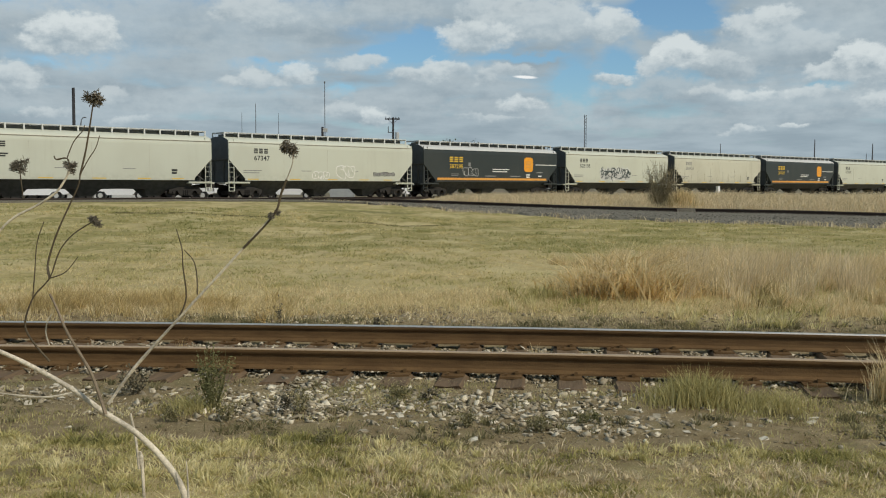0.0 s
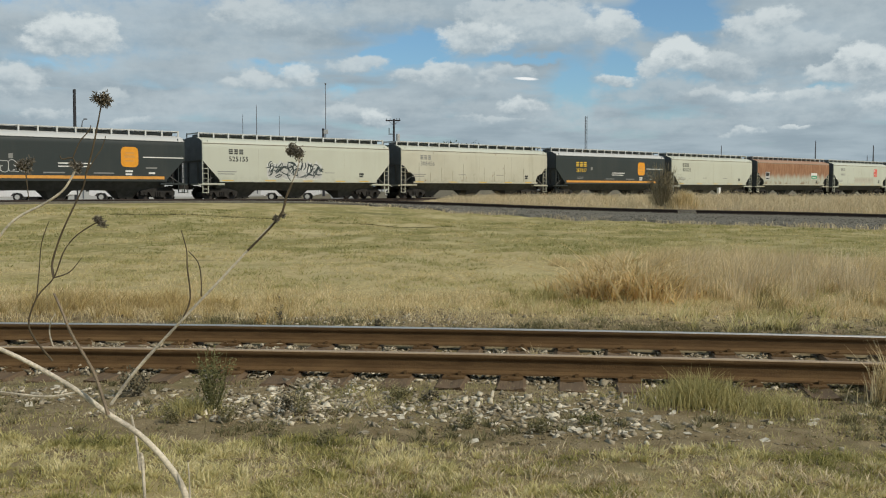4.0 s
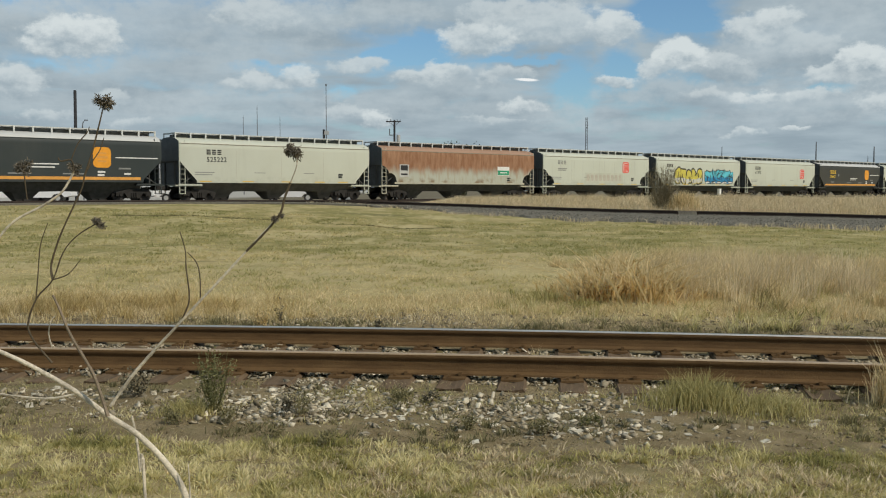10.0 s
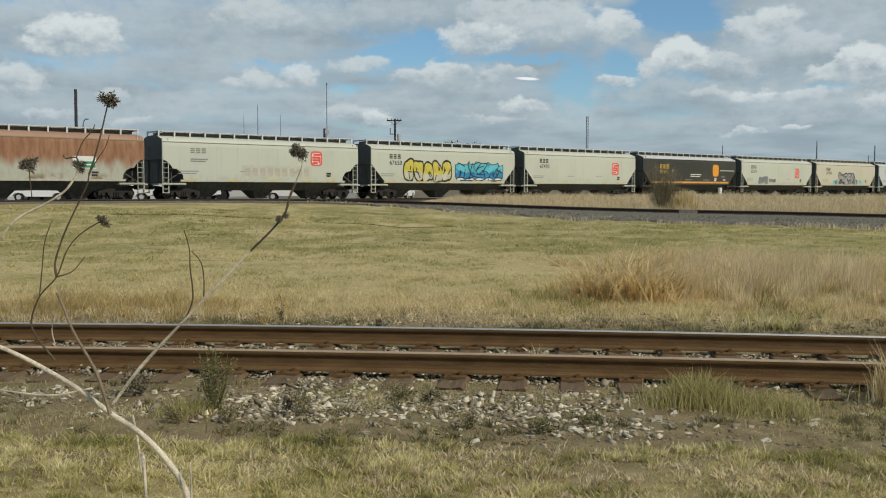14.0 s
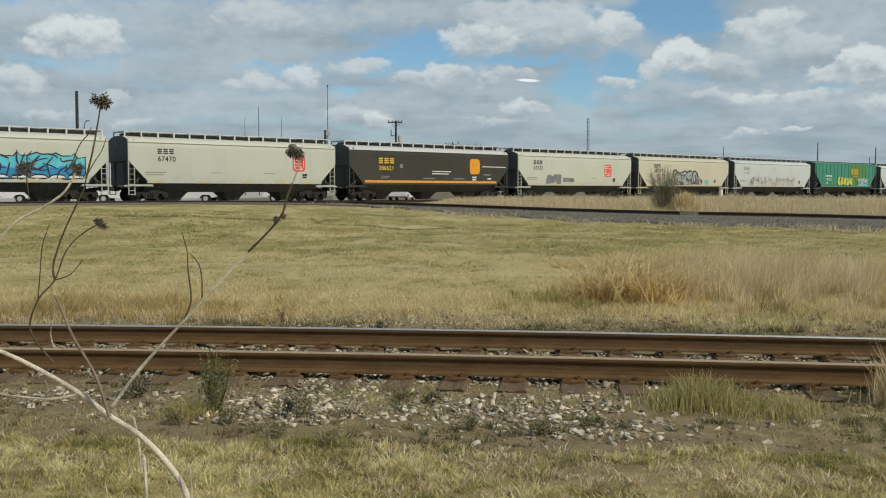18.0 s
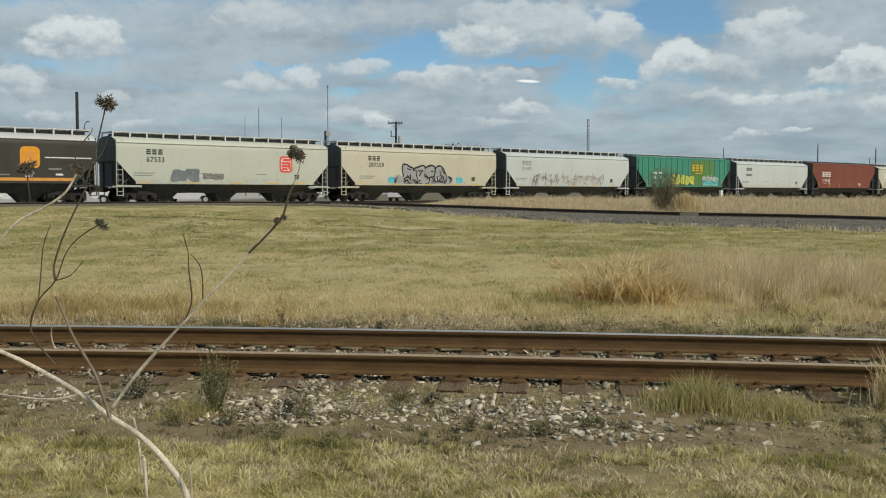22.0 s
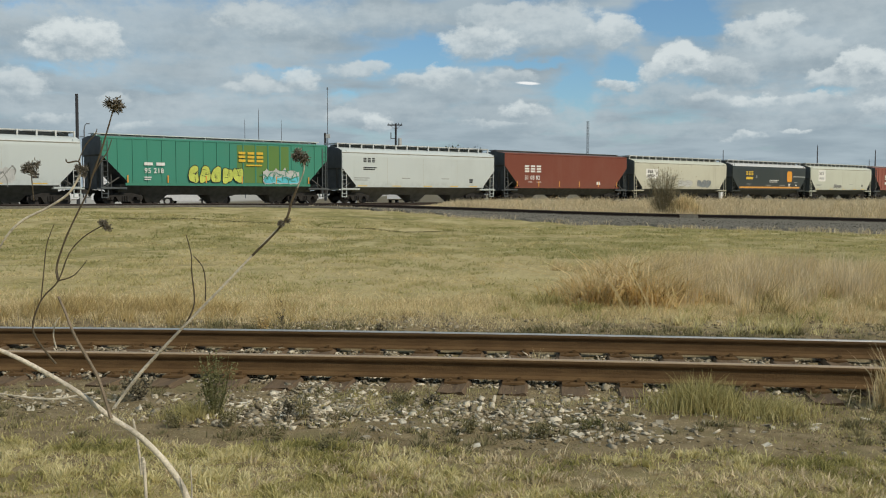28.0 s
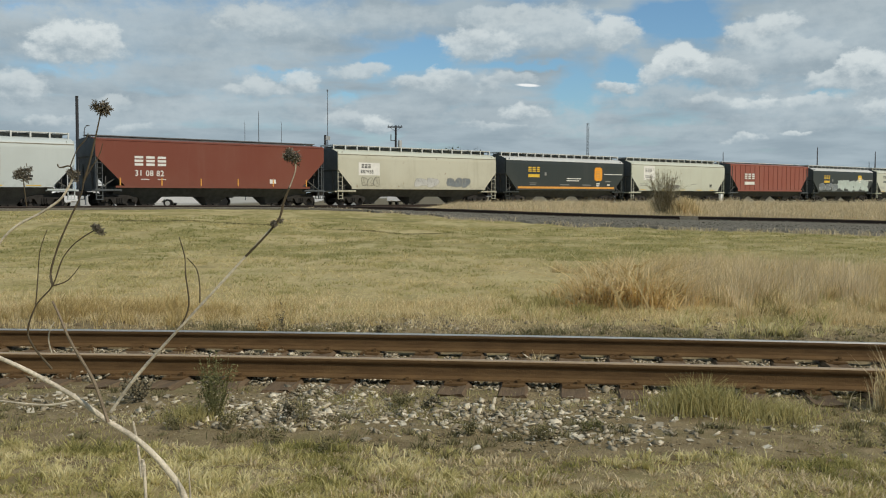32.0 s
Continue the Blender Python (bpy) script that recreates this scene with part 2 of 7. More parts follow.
def ground_colour(k):
    p = spot(k)
    x, y, z = k.xyz(p)
    wob = k.math("MULTIPLY", k.math("SUBTRACT", k.noise(p, 0.7, 5), 0.5), 2.4)
    bed = k.math("ADD", k.math("ADD", y, k.math("MULTIPLY", x, 0.11)), wob)
    near = k.step(bed, 4.5, 5.6)
    far = k.step(bed, 13.2, 11.6)
    dirt_here = k.math("MULTIPLY", near, far)
    fine = k.noise(p, 38.0, 6, 0.7)
    mid = k.noise(p, 5.0, 5, 0.6)
    wide = k.noise(k.vec("MULTIPLY", p, (0.35, 1, 1)), 0.22, 5, 0.6)
    dirt = k.mix(k.step(mid, 0.3, 0.7), (0.165, 0.124, 0.064), (0.262, 0.208, 0.118))
    dirt = k.mix(k.math("MULTIPLY", k.step(fine, 0.5, 0.75), 0.45), dirt, (0.31, 0.272, 0.195))
    moss = k.step(k.noise(p, 1.6, 5, 0.6), 0.50, 0.66)
    dirt = k.mix(k.math("MULTIPLY", moss, 0.55), dirt, (0.165, 0.150, 0.066))
    straw = k.mix(k.step(mid, 0.3, 0.7), (0.365, 0.297, 0.138), (0.45, 0.372, 0.190))
    green = k.mix(k.step(mid, 0.3, 0.7), (0.206, 0.187, 0.068), (0.298, 0.258, 0.102))
    bits = k.noise(k.vec("MULTIPLY", p, (0.55, 0.42, 1.0)), 0.45, 5, 0.6)
    lush = k.math("MULTIPLY", k.math("MULTIPLY", k.step(y, 19.0, 29.0), k.step(y, 78.0, 50.0)), k.math("ADD", 0.12, k.math("MULTIPLY", k.step(x, 2.0, 12.0), 0.09)))
    greener = k.step(k.math("ADD", k.math("ADD", k.math("MULTIPLY", wide, 0.5), k.math("MULTIPLY", bits, 0.5)), lush), 0.54, 0.60)
    turf = k.mix(greener, straw, green)
    dry = k.step(k.noise(k.vec("MULTIPLY", p, (0.55, 0.30, 1.0)), 1.0, 6, 0.66), 0.49, 0.62)
    turf = k.mix(k.math("MULTIPLY", dry, 0.75), turf, (0.47, 0.40, 0.21))
    sere = k.step(k.noise(k.vec("MULTIPLY", p, (0.35, 0.22, 1.0)), 1.0, 5, 0.6), 0.50, 0.62)
    turf = k.mix(k.math("MULTIPLY", sere, 0.5), turf, (0.40, 0.325, 0.165))
    streak = k.step(k.noise(k.vec("MULTIPLY", p, (0.10, 0.55, 1.0)), 1.1, 4, 0.6), 0.61, 0.70)
    turf = k.mix(k.math("MULTIPLY", streak, 0.65), turf, (0.135, 0.130, 0.054))
    mott = k.noise(k.vec("MULTIPLY", p, (2.2, 1.2, 1.0)), 1.0, 6, 0.70)
    turf = k.mix(k.math("MULTIPLY", k.step(mott, 0.52, 0.66), 0.42), turf, (0.175, 0.160, 0.066))
    turf = k.mix(k.math("MULTIPLY", k.step(mott, 0.47, 0.36), 0.45), turf, (0.52, 0.435, 0.235))
    turf = k.mix(k.math("MULTIPLY", k.step(fine, 0.55, 0.8), 0.3), turf, (0.19, 0.160, 0.072))
    yard = k.step(k.math("SUBTRACT", y, k.math("MULTIPLY", x, 0.894)), 90.0, 93.0)
    turf = k.mix(k.math("MULTIPLY", yard, 0.9), turf, (0.13, 0.115, 0.085))
    yard = k.math("MULTIPLY", yard, k.step(x, -24.0, -36.0))
    turf = k.mix(k.math("MULTIPLY", yard, 0.9), turf, (0.40, 0.385, 0.345))
    return k.mix(dirt_here, turf, dirt), k.math("ADD", fine, k.math("MULTIPLY", mid, 2.0)), 0.8


def blades(*stops):
    def build(k):
        r = island(k)
        p = spot(k)
        w = k.noise(p, 0.8, 3)
        return ramp(k, k.math("ADD", k.math("MULTIPLY", r, 0.75), k.math("MULTIPLY", k.math("SUBTRACT", w, 0.5), 0.9), clamp=True), stops)
    return build


def patchy_blades(*stops, size=1.0, share=0.65, dry_edge=False):
    """Blades whose colour changes from patch to patch across a field."""
    def build(k):
        w = k.noise(k.vec("MULTIPLY", spot(k), (0.42, 0.26, 1.0)), size, 5, 0.6)
        f = k.math("ADD", k.math("MULTIPLY", island(k), 1 - share), k.math("MULTIPLY", k.step(w, 0.38, 0.62), share), clamp=True)
        if dry_edge:
            # drier towards the field's near edge
            _, y, _ = k.xyz(spot(k))
            f = k.math("ADD", f, k.math("MULTIPLY", k.step(y, 27.0, 16.0), 0.30), clamp=True)
        return ramp(k, f, stops)
    return build


def stones(*stops):
    def build(k):
        c = ramp(k, island(k), stops)
        n = k.noise(spot(k), 60, 4)
        return k.mix(k.math("MULTIPLY", k.step(n, 0.5, 0.8), 0.4), c, (0.18, 0.15, 0.11)), n, 0.3
    return build


def rail_rust(k):
    p = spot(k)
    n = k.noise(k.vec("MULTIPLY", p, (1, 1, 5)), 4, 6, 0.65)
    f = k.noise(p, 60, 4)
    c = k.mix(k.step(n, 0.3, 0.7), (0.096, 0.055, 0.023), (0.142, 0.085, 0.036))
    return k.mix(k.math("MULTIPLY", k.step(f, 0.5, 0.8), 0.4), c, (0.062, 0.036, 0.019)), f, 0.3


def old_wood(k):
    p = local(k)
    r = ob_random(k)
    p = k.vec("ADD", p, k.join(0.0, k.math("MULTIPLY", r, 30), 0.0))
    g = k.noise(k.vec("MULTIPLY", p, (1.5, 14, 14)), 3, 6, 0.7)
    n = k.noise(p, 3, 5)
    c = k.mix(k.step(g, 0.3, 0.7), (0.088, 0.056, 0.030), (0.175, 0.115, 0.064))
    return k.mix(k.math("MULTIPLY", n, 0.5), c, (0.13, 0.10, 0.066)), g, 0.6


WHITE = material("cream_car_paint", car_paint((0.500, 0.515, 0.425), (0.395, 0.39, 0.31), 0.4), 0.5)
CREAM = material("buff_car_paint", car_paint((0.52, 0.495, 0.385), (0.39, 0.36, 0.265), 0.45, 0.05), 0.5)
PALE = material("grey_white_car_paint", car_paint((0.495, 0.535, 0.515), (0.38, 0.405, 0.38), 0.45), 0.5)
DULL = material("dull_cream_car_paint", car_paint((0.495, 0.518, 0.432), (0.39, 0.395, 0.32), 0.5), 0.55)
SEAMED = material("weathered_cream_paint", car_paint((0.50, 0.49, 0.39), (0.36, 0.335, 0.25), 0.7, 0.03), 0.55)
DARK = material("dark_grey_car_paint", car_paint((0.034, 0.042, 0.040), (0.07, 0.07, 0.06), 0.4), 0.42)
BROWN = material("dark_brown_grey_paint", car_paint((0.043, 0.042, 0.033), (0.078, 0.070, 0.055), 0.5), 0.45)
GREEN = material("green_car_paint", car_paint((0.050, 0.235, 0.160), (0.075, 0.215, 0.145), 0.5), 0.45)
OLIVE = material("olive_green_patch_paint", car_paint((0.105, 0.205, 0.050), (0.13, 0.20, 0.065), 0.5), 0.5)
OXIDE = material("oxide_red_car_paint", car_paint((0.175, 0.050, 0.030), (0.21, 0.09, 0.06), 0.5, 0.1), 0.55)
ROSE = material("faded_red_car_paint", car_paint((0.255, 0.080, 0.056), (0.29, 0.13, 0.095), 0.5, 0.05), 0.6)
RUSTED = material("rusted_car_paint", rusted_side, 0.75)
ROOFW = material("white_roof_paint", car_paint((0.50, 0.505, 0.48), (0.40, 0.39, 0.36), 0.5), 0.5)
ROOFR = material("rusty_roof_paint", car_paint((0.34, 0.215, 0.145), (0.26, 0.14, 0.08), 0.7), 0.7)
# Frame black; on the bays it puts the shade below the sill into colour.
UNDER = material("black_frame_bay_shade", plain((0.100, 0.100, 0.090), 0.4), 0.8)
# One dark colour for the car ends, unlike the sides.
ENDS = material("dark_end_sheet", plain((0.096, 0.106, 0.108), 0.35, 1.5), 0.6)
# Shade under the walkway is put into the hatch colour.
TROUGH = material("roof_shade_and_dark_walkway", plain((0.16, 0.165, 0.16), 0.3, 2.0), 0.8)
BOARD = material("white_walkway_steel", plain((0.62, 0.63, 0.60), 0.25, 2.0), 0.5)
# Greyer bay colour for two cars, shade under the hull included.
SHADEDGREY = material("grey_shaded_bays", plain((0.14, 0.135, 0.12), 0.4, 1.2), 0.8)
STEEL = material("dusty_truck_steel", plain((0.036, 0.033, 0.029), 0.5), 0.85)
TREAD = material("worn_wheel_steel", plain((0.050, 0.044, 0.040), 0.4), 0.6, 0.2)
GALV = material("galvanised_steel", plain((0.55, 0.55, 0.52), 0.25), 0.5, 0.2)
STRIPE = material("orange_stripe_paint", plain((0.72, 0.34, 0.07), 0.2), 0.5)
YELLOW = material("yellow_lettering_paint", plain((0.72, 0.47, 0.05), 0.2), 0.5)
ORANGE = material("orange_emblem_paint", plain((0.80, 0.34, 0.03), 0.15), 0.5)
RED = material("red_emblem_paint", plain((0.72, 0.10, 0.07), 0.15), 0.5)
INK = material("black_lettering_paint", plain((0.03, 0.03, 0.03), 0.2), 0.5)
GREYINK = material("grey_lettering_paint", plain((0.26, 0.26, 0.24), 0.2), 0.5)
CHALK = material("white_lettering_paint", plain((0.74, 0.73, 0.68), 0.15), 0.5)
SPRAYY = material("yellow_spray_paint", plain((0.66, 0.57, 0.10), 0.4, 1.5), 0.5)
SPRAYB = material("blue_spray_paint", plain((0.035, 0.27, 0.52), 0.35, 1.2), 0.5)
FADED = material("faded_green_overspray", plain((0.485, 0.497, 0.405), 0.15, 1.5), 0.6)
SEAMINK = material("dark_seam_stain", plain((0.27, 0.25, 0.19), 0.3, 2.0), 0.7)
FADEDINK = material("faded_lettering", plain((0.46, 0.425, 0.35), 0.2, 1.5), 0.6)
SPRAYG = material("grey_spray_paint", plain((0.20, 0.225, 0.235), 0.35, 1.5), 0.5)
SPRAYL = material("pale_grey_spray_paint", plain((0.52, 0.52, 0.49), 0.3, 1.5), 0.5)
SPRAYC = material("cyan_spray_paint", plain((0.12, 0.52, 0.62), 0.3, 1.2), 0.5)
SPRAYMINT = material("pale_mint_spray_paint", plain((0.47, 0.54, 0.49), 0.25, 1.0), 0.5)
SPRAYM = material("mid_grey_spray_paint", plain((0.38, 0.39, 0.38), 0.3, 1.2), 0.5)
SPRAYP = material("chalky_spray_paint", plain((0.60, 0.61, 0.57), 0.3, 1.2), 0.5)
SPRAYT = material("dark_teal_spray_paint", plain((0.045, 0.062, 0.060), 0.3, 1.5), 0.5)
SPRAYLIME = material("lime_spray_paint", plain((0.55, 0.62, 0.12), 0.3, 1.2), 0.5)
SIGNGREEN = material("green_sign_paint", plain((0.04, 0.30, 0.16), 0.2), 0.5)
RAIL = material("rusty_rail_steel", rail_rust, 0.8, 0.0, 0.2)
SHINE = material("polished_rail_head", plain((0.74, 0.67, 0.58), 0.15, 8), 0.34, 1.0)
DARKRAIL = material("dark_rail_steel", plain((0.045, 0.032, 0.024), 0.3, 2.0), 0.7)
WORN = material("dull_worn_rail_head", plain((0.36, 0.265, 0.165), 0.2, 8), 0.5, 0.0)
TIE = material("weathered_tie_wood", old_wood, 0.9)
GROUND = material("turf_and_dirt", ground_colour, 0.95, 0, 0.1)
BALLAST = material("grey_ballast", lambda k: (k.mix(k.step(k.noise(spot(k), 9, 6, 0.7), 0.3, 0.7), (0.104, 0.097, 0.076), (0.188, 0.175, 0.142)), k.noise(spot(k), 14, 5, 0.7), 1.0), 0.95, 0, 0.1)
LIMESTONE = material("pale_limestone_chips", stones((0.0, (0.17, 0.142, 0.09)), (0.4, (0.28, 0.24, 0.165)), (0.72, (0.42, 0.362, 0.255)), (1.0, (0.74, 0.665, 0.51))), 0.9)
SINGLESTONE = material("single_limestone", lambda k: (k.mix(k.math("MULTIPLY", k.step(k.noise(local(k), 60, 4), 0.45, 0.75), 0.45), ramp(k, ob_random(k), ((0.0, (0.22, 0.19, 0.13)), (0.5, (0.42, 0.375, 0.28)), (1.0, (0.78, 0.72, 0.58)))), (0.18, 0.15, 0.11)), k.noise(local(k), 90, 4), 0.3), 0.9)
CRIBSTONE = material("dusty_brown_ballast", stones((0.0, (0.13, 0.10, 0.06)), (0.5, (0.27, 0.22, 0.14)), (1.0, (0.60, 0.53, 0.39))), 0.9)
CLOD = material("dry_earth_clods", stones((0.0, (0.115, 0.09, 0.05)), (0.6, (0.198, 0.16, 0.095)), (1.0, (0.30, 0.25, 0.16))), 0.95)
GREYSTONE = material("grey_ballast_stones", stones((0.0, (0.100, 0.093, 0.073)), (0.6, (0.165, 0.155, 0.125)), (1.0, (0.30, 0.28, 0.225))), 0.9)
LAWN = material("short_mixed_grass", patchy_blades((0.0, (0.20, 0.20, 0.065)), (0.3, (0.40, 0.36, 0.13)), (0.6, (0.60, 0.53, 0.245)), (1.0, (0.82, 0.73, 0.44)), size=4.5), 0.8, thin=0.4)
FIELDTUFT = material("pale_field_tufts", patchy_blades((0.0, (0.29, 0.285, 0.108)), (0.4, (0.42, 0.385, 0.165)), (0.7, (0.55, 0.47, 0.225)), (1.0, (0.70, 0.59, 0.325)), share=0.78, dry_edge=True), 0.85, thin=0.5)
HAY = material("dry_tall_grass", blades((0.0, (0.42, 0.325, 0.16)), (0.4, (0.72, 0.585, 0.32)), (1.0, (0.95, 0.83, 0.56))), 0.8, thin=0.4)
STRAWPALE = material("pale_standing_straw", blades((0.0, (0.48, 0.395, 0.25)), (0.5, (0.72, 0.60, 0.385)), (1.0, (0.90, 0.79, 0.56))), 0.85, thin=0.4)
TUFT = material("brown_dead_grass", blades((0.0, (0.44, 0.31, 0.12)), (0.4, (0.76, 0.59, 0.29)), (1.0, (0.97, 0.85, 0.56))), 0.8, thin=0.62)
RUSSET = material("russet_dry_grass", blades((0.0, (0.38, 0.28, 0.115)), (0.5, (0.58, 0.45, 0.20)), (1.0, (0.80, 0.66, 0.35))), 0.8, thin=0.45)
OLIVESTALK = material("olive_brown_stalks", blades((0.0, (0.22, 0.18, 0.075)), (0.5, (0.38, 0.315, 0.14)), (1.0, (0.56, 0.47, 0.25))), 0.85, thin=0.4)
WEED = material("dusty_green_weed", blades((0.0, (0.12, 0.125, 0.05)), (0.6, (0.23, 0.22, 0.095)), (1.0, (0.40, 0.36, 0.18))), 0.8, thin=0.4)
YGRASS = material("yellow_green_grass", blades((0.0, (0.30, 0.27, 0.10)), (0.6, (0.52, 0.455, 0.20)), (1.0, (0.74, 0.64, 0.36))), 0.8, thin=0.4)
LOWWEED = material("dusty_low_weed", blades((0.0, (0.13, 0.12, 0.055)), (0.5, (0.23, 0.205, 0.10)), (1.0, (0.40, 0.34, 0.19))), 0.85, thin=0.3)
BUSHLEAF = material("dry_bush_leaf", blades((0.0, (0.19, 0.16, 0.095)), (0.6, (0.32, 0.275, 0.17)), (1.0, (0.48, 0.42, 0.28))), 0.9, thin=0.4)
SCRUB = material("grey_brown_scrub", blades((0.0, (0.075, 0.066, 0.043)), (0.6, (0.145, 0.128, 0.08)), (1.0, (0.24, 0.21, 0.13))), 0.9)
BARK = material("bleached_dry_stem", plain((0.70, 0.62, 0.48), 0.55, 24), 0.8)
PALETWIG = material("pale_brown_twig", plain((0.25, 0.195, 0.135), 0.45, 40), 0.85)
TWIG = material("brown_dry_twig", plain((0.110, 0.084, 0.050), 0.4, 40), 0.85)
SEEDS = material("dry_seed_head", blades((0.0, (0.075, 0.066, 0.05)), (0.7, (0.19, 0.165, 0.125)), (1.0, (0.52, 0.48, 0.41))), 0.9)
# Pole wood with bluish haze mixed into its colour.
POLEWOOD = material("hazed_dark_pole_wood", plain((0.050, 0.050, 0.053), 0.3), 0.9)
MASTSTEEL = material("grey_mast_steel", plain((0.14, 0.15, 0.16), 0.2), 0.6)
CARWHITE = material("white_vehicle_paint", plain((0.78, 0.78, 0.77), 0.08), 0.3)
CARGREY = material("grey_box_paint", plain((0.36, 0.38, 0.38), 0.15), 0.5)
GLASS = material("dark_vehicle_glass", lambda k: (0.02, 0.024, 0.028), 0.08)
RUBBER = material("black_tyre_rubber", lambda k: (0.02, 0.02, 0.02), 0.8)
CONCRETE = material("pale_concrete", plain((0.34, 0.30, 0.23), 0.4, 2.5), 0.9)
FARTREES = material("far_foliage", blades((0.0, (0.03, 0.04, 0.02)), (1.0, (0.08, 0.09, 0.045))), 0.9)


# ---- mesh helpers ----
class Shape:
    """Collects vertices and faces for one mesh."""

    def __init__(self):
        self.v, self.f = [], []

    def add(self, verts, faces):
        o = len(self.v)
        self.v += [tuple(p) for p in verts]
        self.f += [tuple(o + i for i in q) for q in faces]
        return self

    def box(self, x0, x1, y0, y1, z0, z1):
        return self.add([(x, y, z) for z in (z0, z1) for y in (y0, y1) for x in (x0, x1)],
                        [(0, 2, 3, 1), (4, 5, 7, 6), (0, 1, 5, 4), (2, 6, 7, 3), (0, 4, 6, 2), (1, 3, 7, 5)])

    def beam(self, a, b, w, h=None):
        a, b = Vector(a), Vector(b)
        d = (b - a).normalized()
        side = d.cross(Vector((0, 0, 1)))
        side = side.normalized() if side.length > 1e-3 else Vector((1, 0, 0))
        up = side.cross(d)
        h = h or w
        pts = [e + side * sx * w / 2 + up * sz * h / 2 for e in (a, b) for sx, sz in ((-1, -1), (1, -1), (1, 1), (-1, 1))]
        return self.add(pts, [(3, 2, 1, 0), (4, 5, 6, 7)] + [(i, (i + 1) % 4, 4 + (i + 1) % 4, 4 + i) for i in range(4)])

    def tube(self, path, radii, n=6):
        path = [Vector(p) for p in path]
        o = len(self.v)
        for i, p in enumerate(path):
            d = (path[min(i + 1, len(path) - 1)] - path[max(i - 1, 0)]).normalized()
            side = d.cross(Vector((0.31, 0.9, 0.2))).normalized()
            up = side.cross(d)
            r = radii[i] if isinstance(radii, (list, tuple)) else radii
            for j in range(n):
                a = 2 * math.pi * j / n
                self.v.append(tuple(p + (side * math.cos(a) + up * math.sin(a)) * r))
        m = len(path)
        for i in range(m - 1):
            for j in range(n):
                q = (j + 1) % n
                self.f.append((o + i * n + j, o + i * n + q, o + i * n + n + q, o + i * n + n + j))
        self.f.append(tuple(o + j for j in reversed(range(n))))
        self.f.append(tuple(o + (m - 1) * n + j for j in range(n)))
        return self

    def disc(self, centre, axis, r, half, n=20):
        c, a = Vector(centre), Vector(axis).normalized()
        return self.tube_straight(c - a * half, c + a * half, r, n)

    def tube_straight(self, a, b, r, n=12):
        return self.tube([a, b], r, n)

    def slab(self, outline, y0, y1):
        """A flat plate from an outline of (x, z), standing between y0 and y1."""
        n = len(outline)
        pts = [(x, y, z) for y in (y0, y1) for x, z in outline]
        return self.add(pts, [tuple(range(n)), tuple(reversed(range(n, 2 * n)))] + [(i, n + i, n + (i + 1) % n, (i + 1) % n) for i in range(n)])

    def mesh(self, name, mat, smooth=False):
        me = bpy.data.meshes.new(name)
        me.from_pydata(self.v, [], self.f)
        me.materials.append(mat)
        bm = bmesh.new()
        bm.from_mesh(me)
        bmesh.ops.recalc_face_normals(bm, faces=bm.faces)
        bm.to_mesh(me)
        bm.free()
        if smooth:
            me.polygons.foreach_set("use_smooth", [True] * len(me.polygons))
            me.set_sharp_from_angle(angle=radians(35))
        return me


def part(name, mesh, parent, label="", at=(0, 0, 0), rz=0.0, ry=0.0):
    ob = new(name, mesh)
    ob.parent = parent
    ob.matrix_basis = pose(*at, 0, ry, rz)
    if label:
        ob["label"] = label
    return ob


def empty(name, m=None):
    ob = new(name)
    ob.empty_display_size = 0.3
    if m is not None:
        ob.matrix_basis = m
    return ob


KEPT = {}


def kept(key, build):
    """The mesh built once under that key."""
    if key not in KEPT:
        KEPT[key] = build()
    return KEPT[key]


def raw_mesh(name, verts, tris, mat):
    """A mesh from arrays of vertices and triangles."""
    me = bpy.data.meshes.new(name)
    me.vertices.add(len(verts))
    me.vertices.foreach_set("co", np.asarray(verts, dtype=np.float32).ravel())
    me.loops.add(len(tris) * 3)
    me.loops.foreach_set("vertex_index", np.asarray(tris, dtype=np.int32).ravel())
    me.polygons.add(len(tris))
    me.polygons.foreach_set("loop_start", np.arange(0, len(tris) * 3, 3, dtype=np.int32))
    me.materials.append(mat)
    me.update(calc_edges=True)
    return me

# ---- the lie of the land ----
RAIL_TOP = 0.20          # near track
TRAIN_RAIL = 0.90        # the train's track
ALONG = Vector((0.7454, 0.6666, 0))
ACROSS = Vector((0.6666, -0.7454, 0))   # from the train towards the camera
FOOT = ACROSS * -62.47
TRACK2 = [(-60, 25.0, 1.01), (-40, 42.5, 1.01), (-26, 55.0, 1.01), (-18, 61.6, 1.01), (-12, 64.4, 0.98), (-6, 65.0, 0.92), (0, 63.2, 0.77),
          (7, 60.2, 0.56), (13, 57.5, 0.43), (20, 54.7, 0.34), (26, 52.4, 0.21), (40, 47.0, 0.08), (70, 36.0, 0.02), (120, 20.0, 0.0)]


def glide(rows, x, i):
    """Smooth value i of the rows at x."""
    xs = np.array([r[0] for r in rows], float)
    ys = np.array([r[i] for r in rows], float)
    m = np.gradient(ys, xs)
    x = np.clip(x, xs[0], xs[-1])
    j = np.clip(np.searchsorted(xs, x) - 1, 0, len(xs) - 2)
    h = xs[j + 1] - xs[j]
    t = (x - xs[j]) / h
    return ((2 * t**3 - 3 * t**2 + 1) * ys[j] + (t**3 - 2 * t**2 + t) * h * m[j] + (-2 * t**3 + 3 * t**2) * ys[j + 1] + (t**3 - t**2) * h * m[j + 1])


def smooth01(v):
    v = np.clip(v, 0, 1)
    return v * v * (3 - 2 * v)


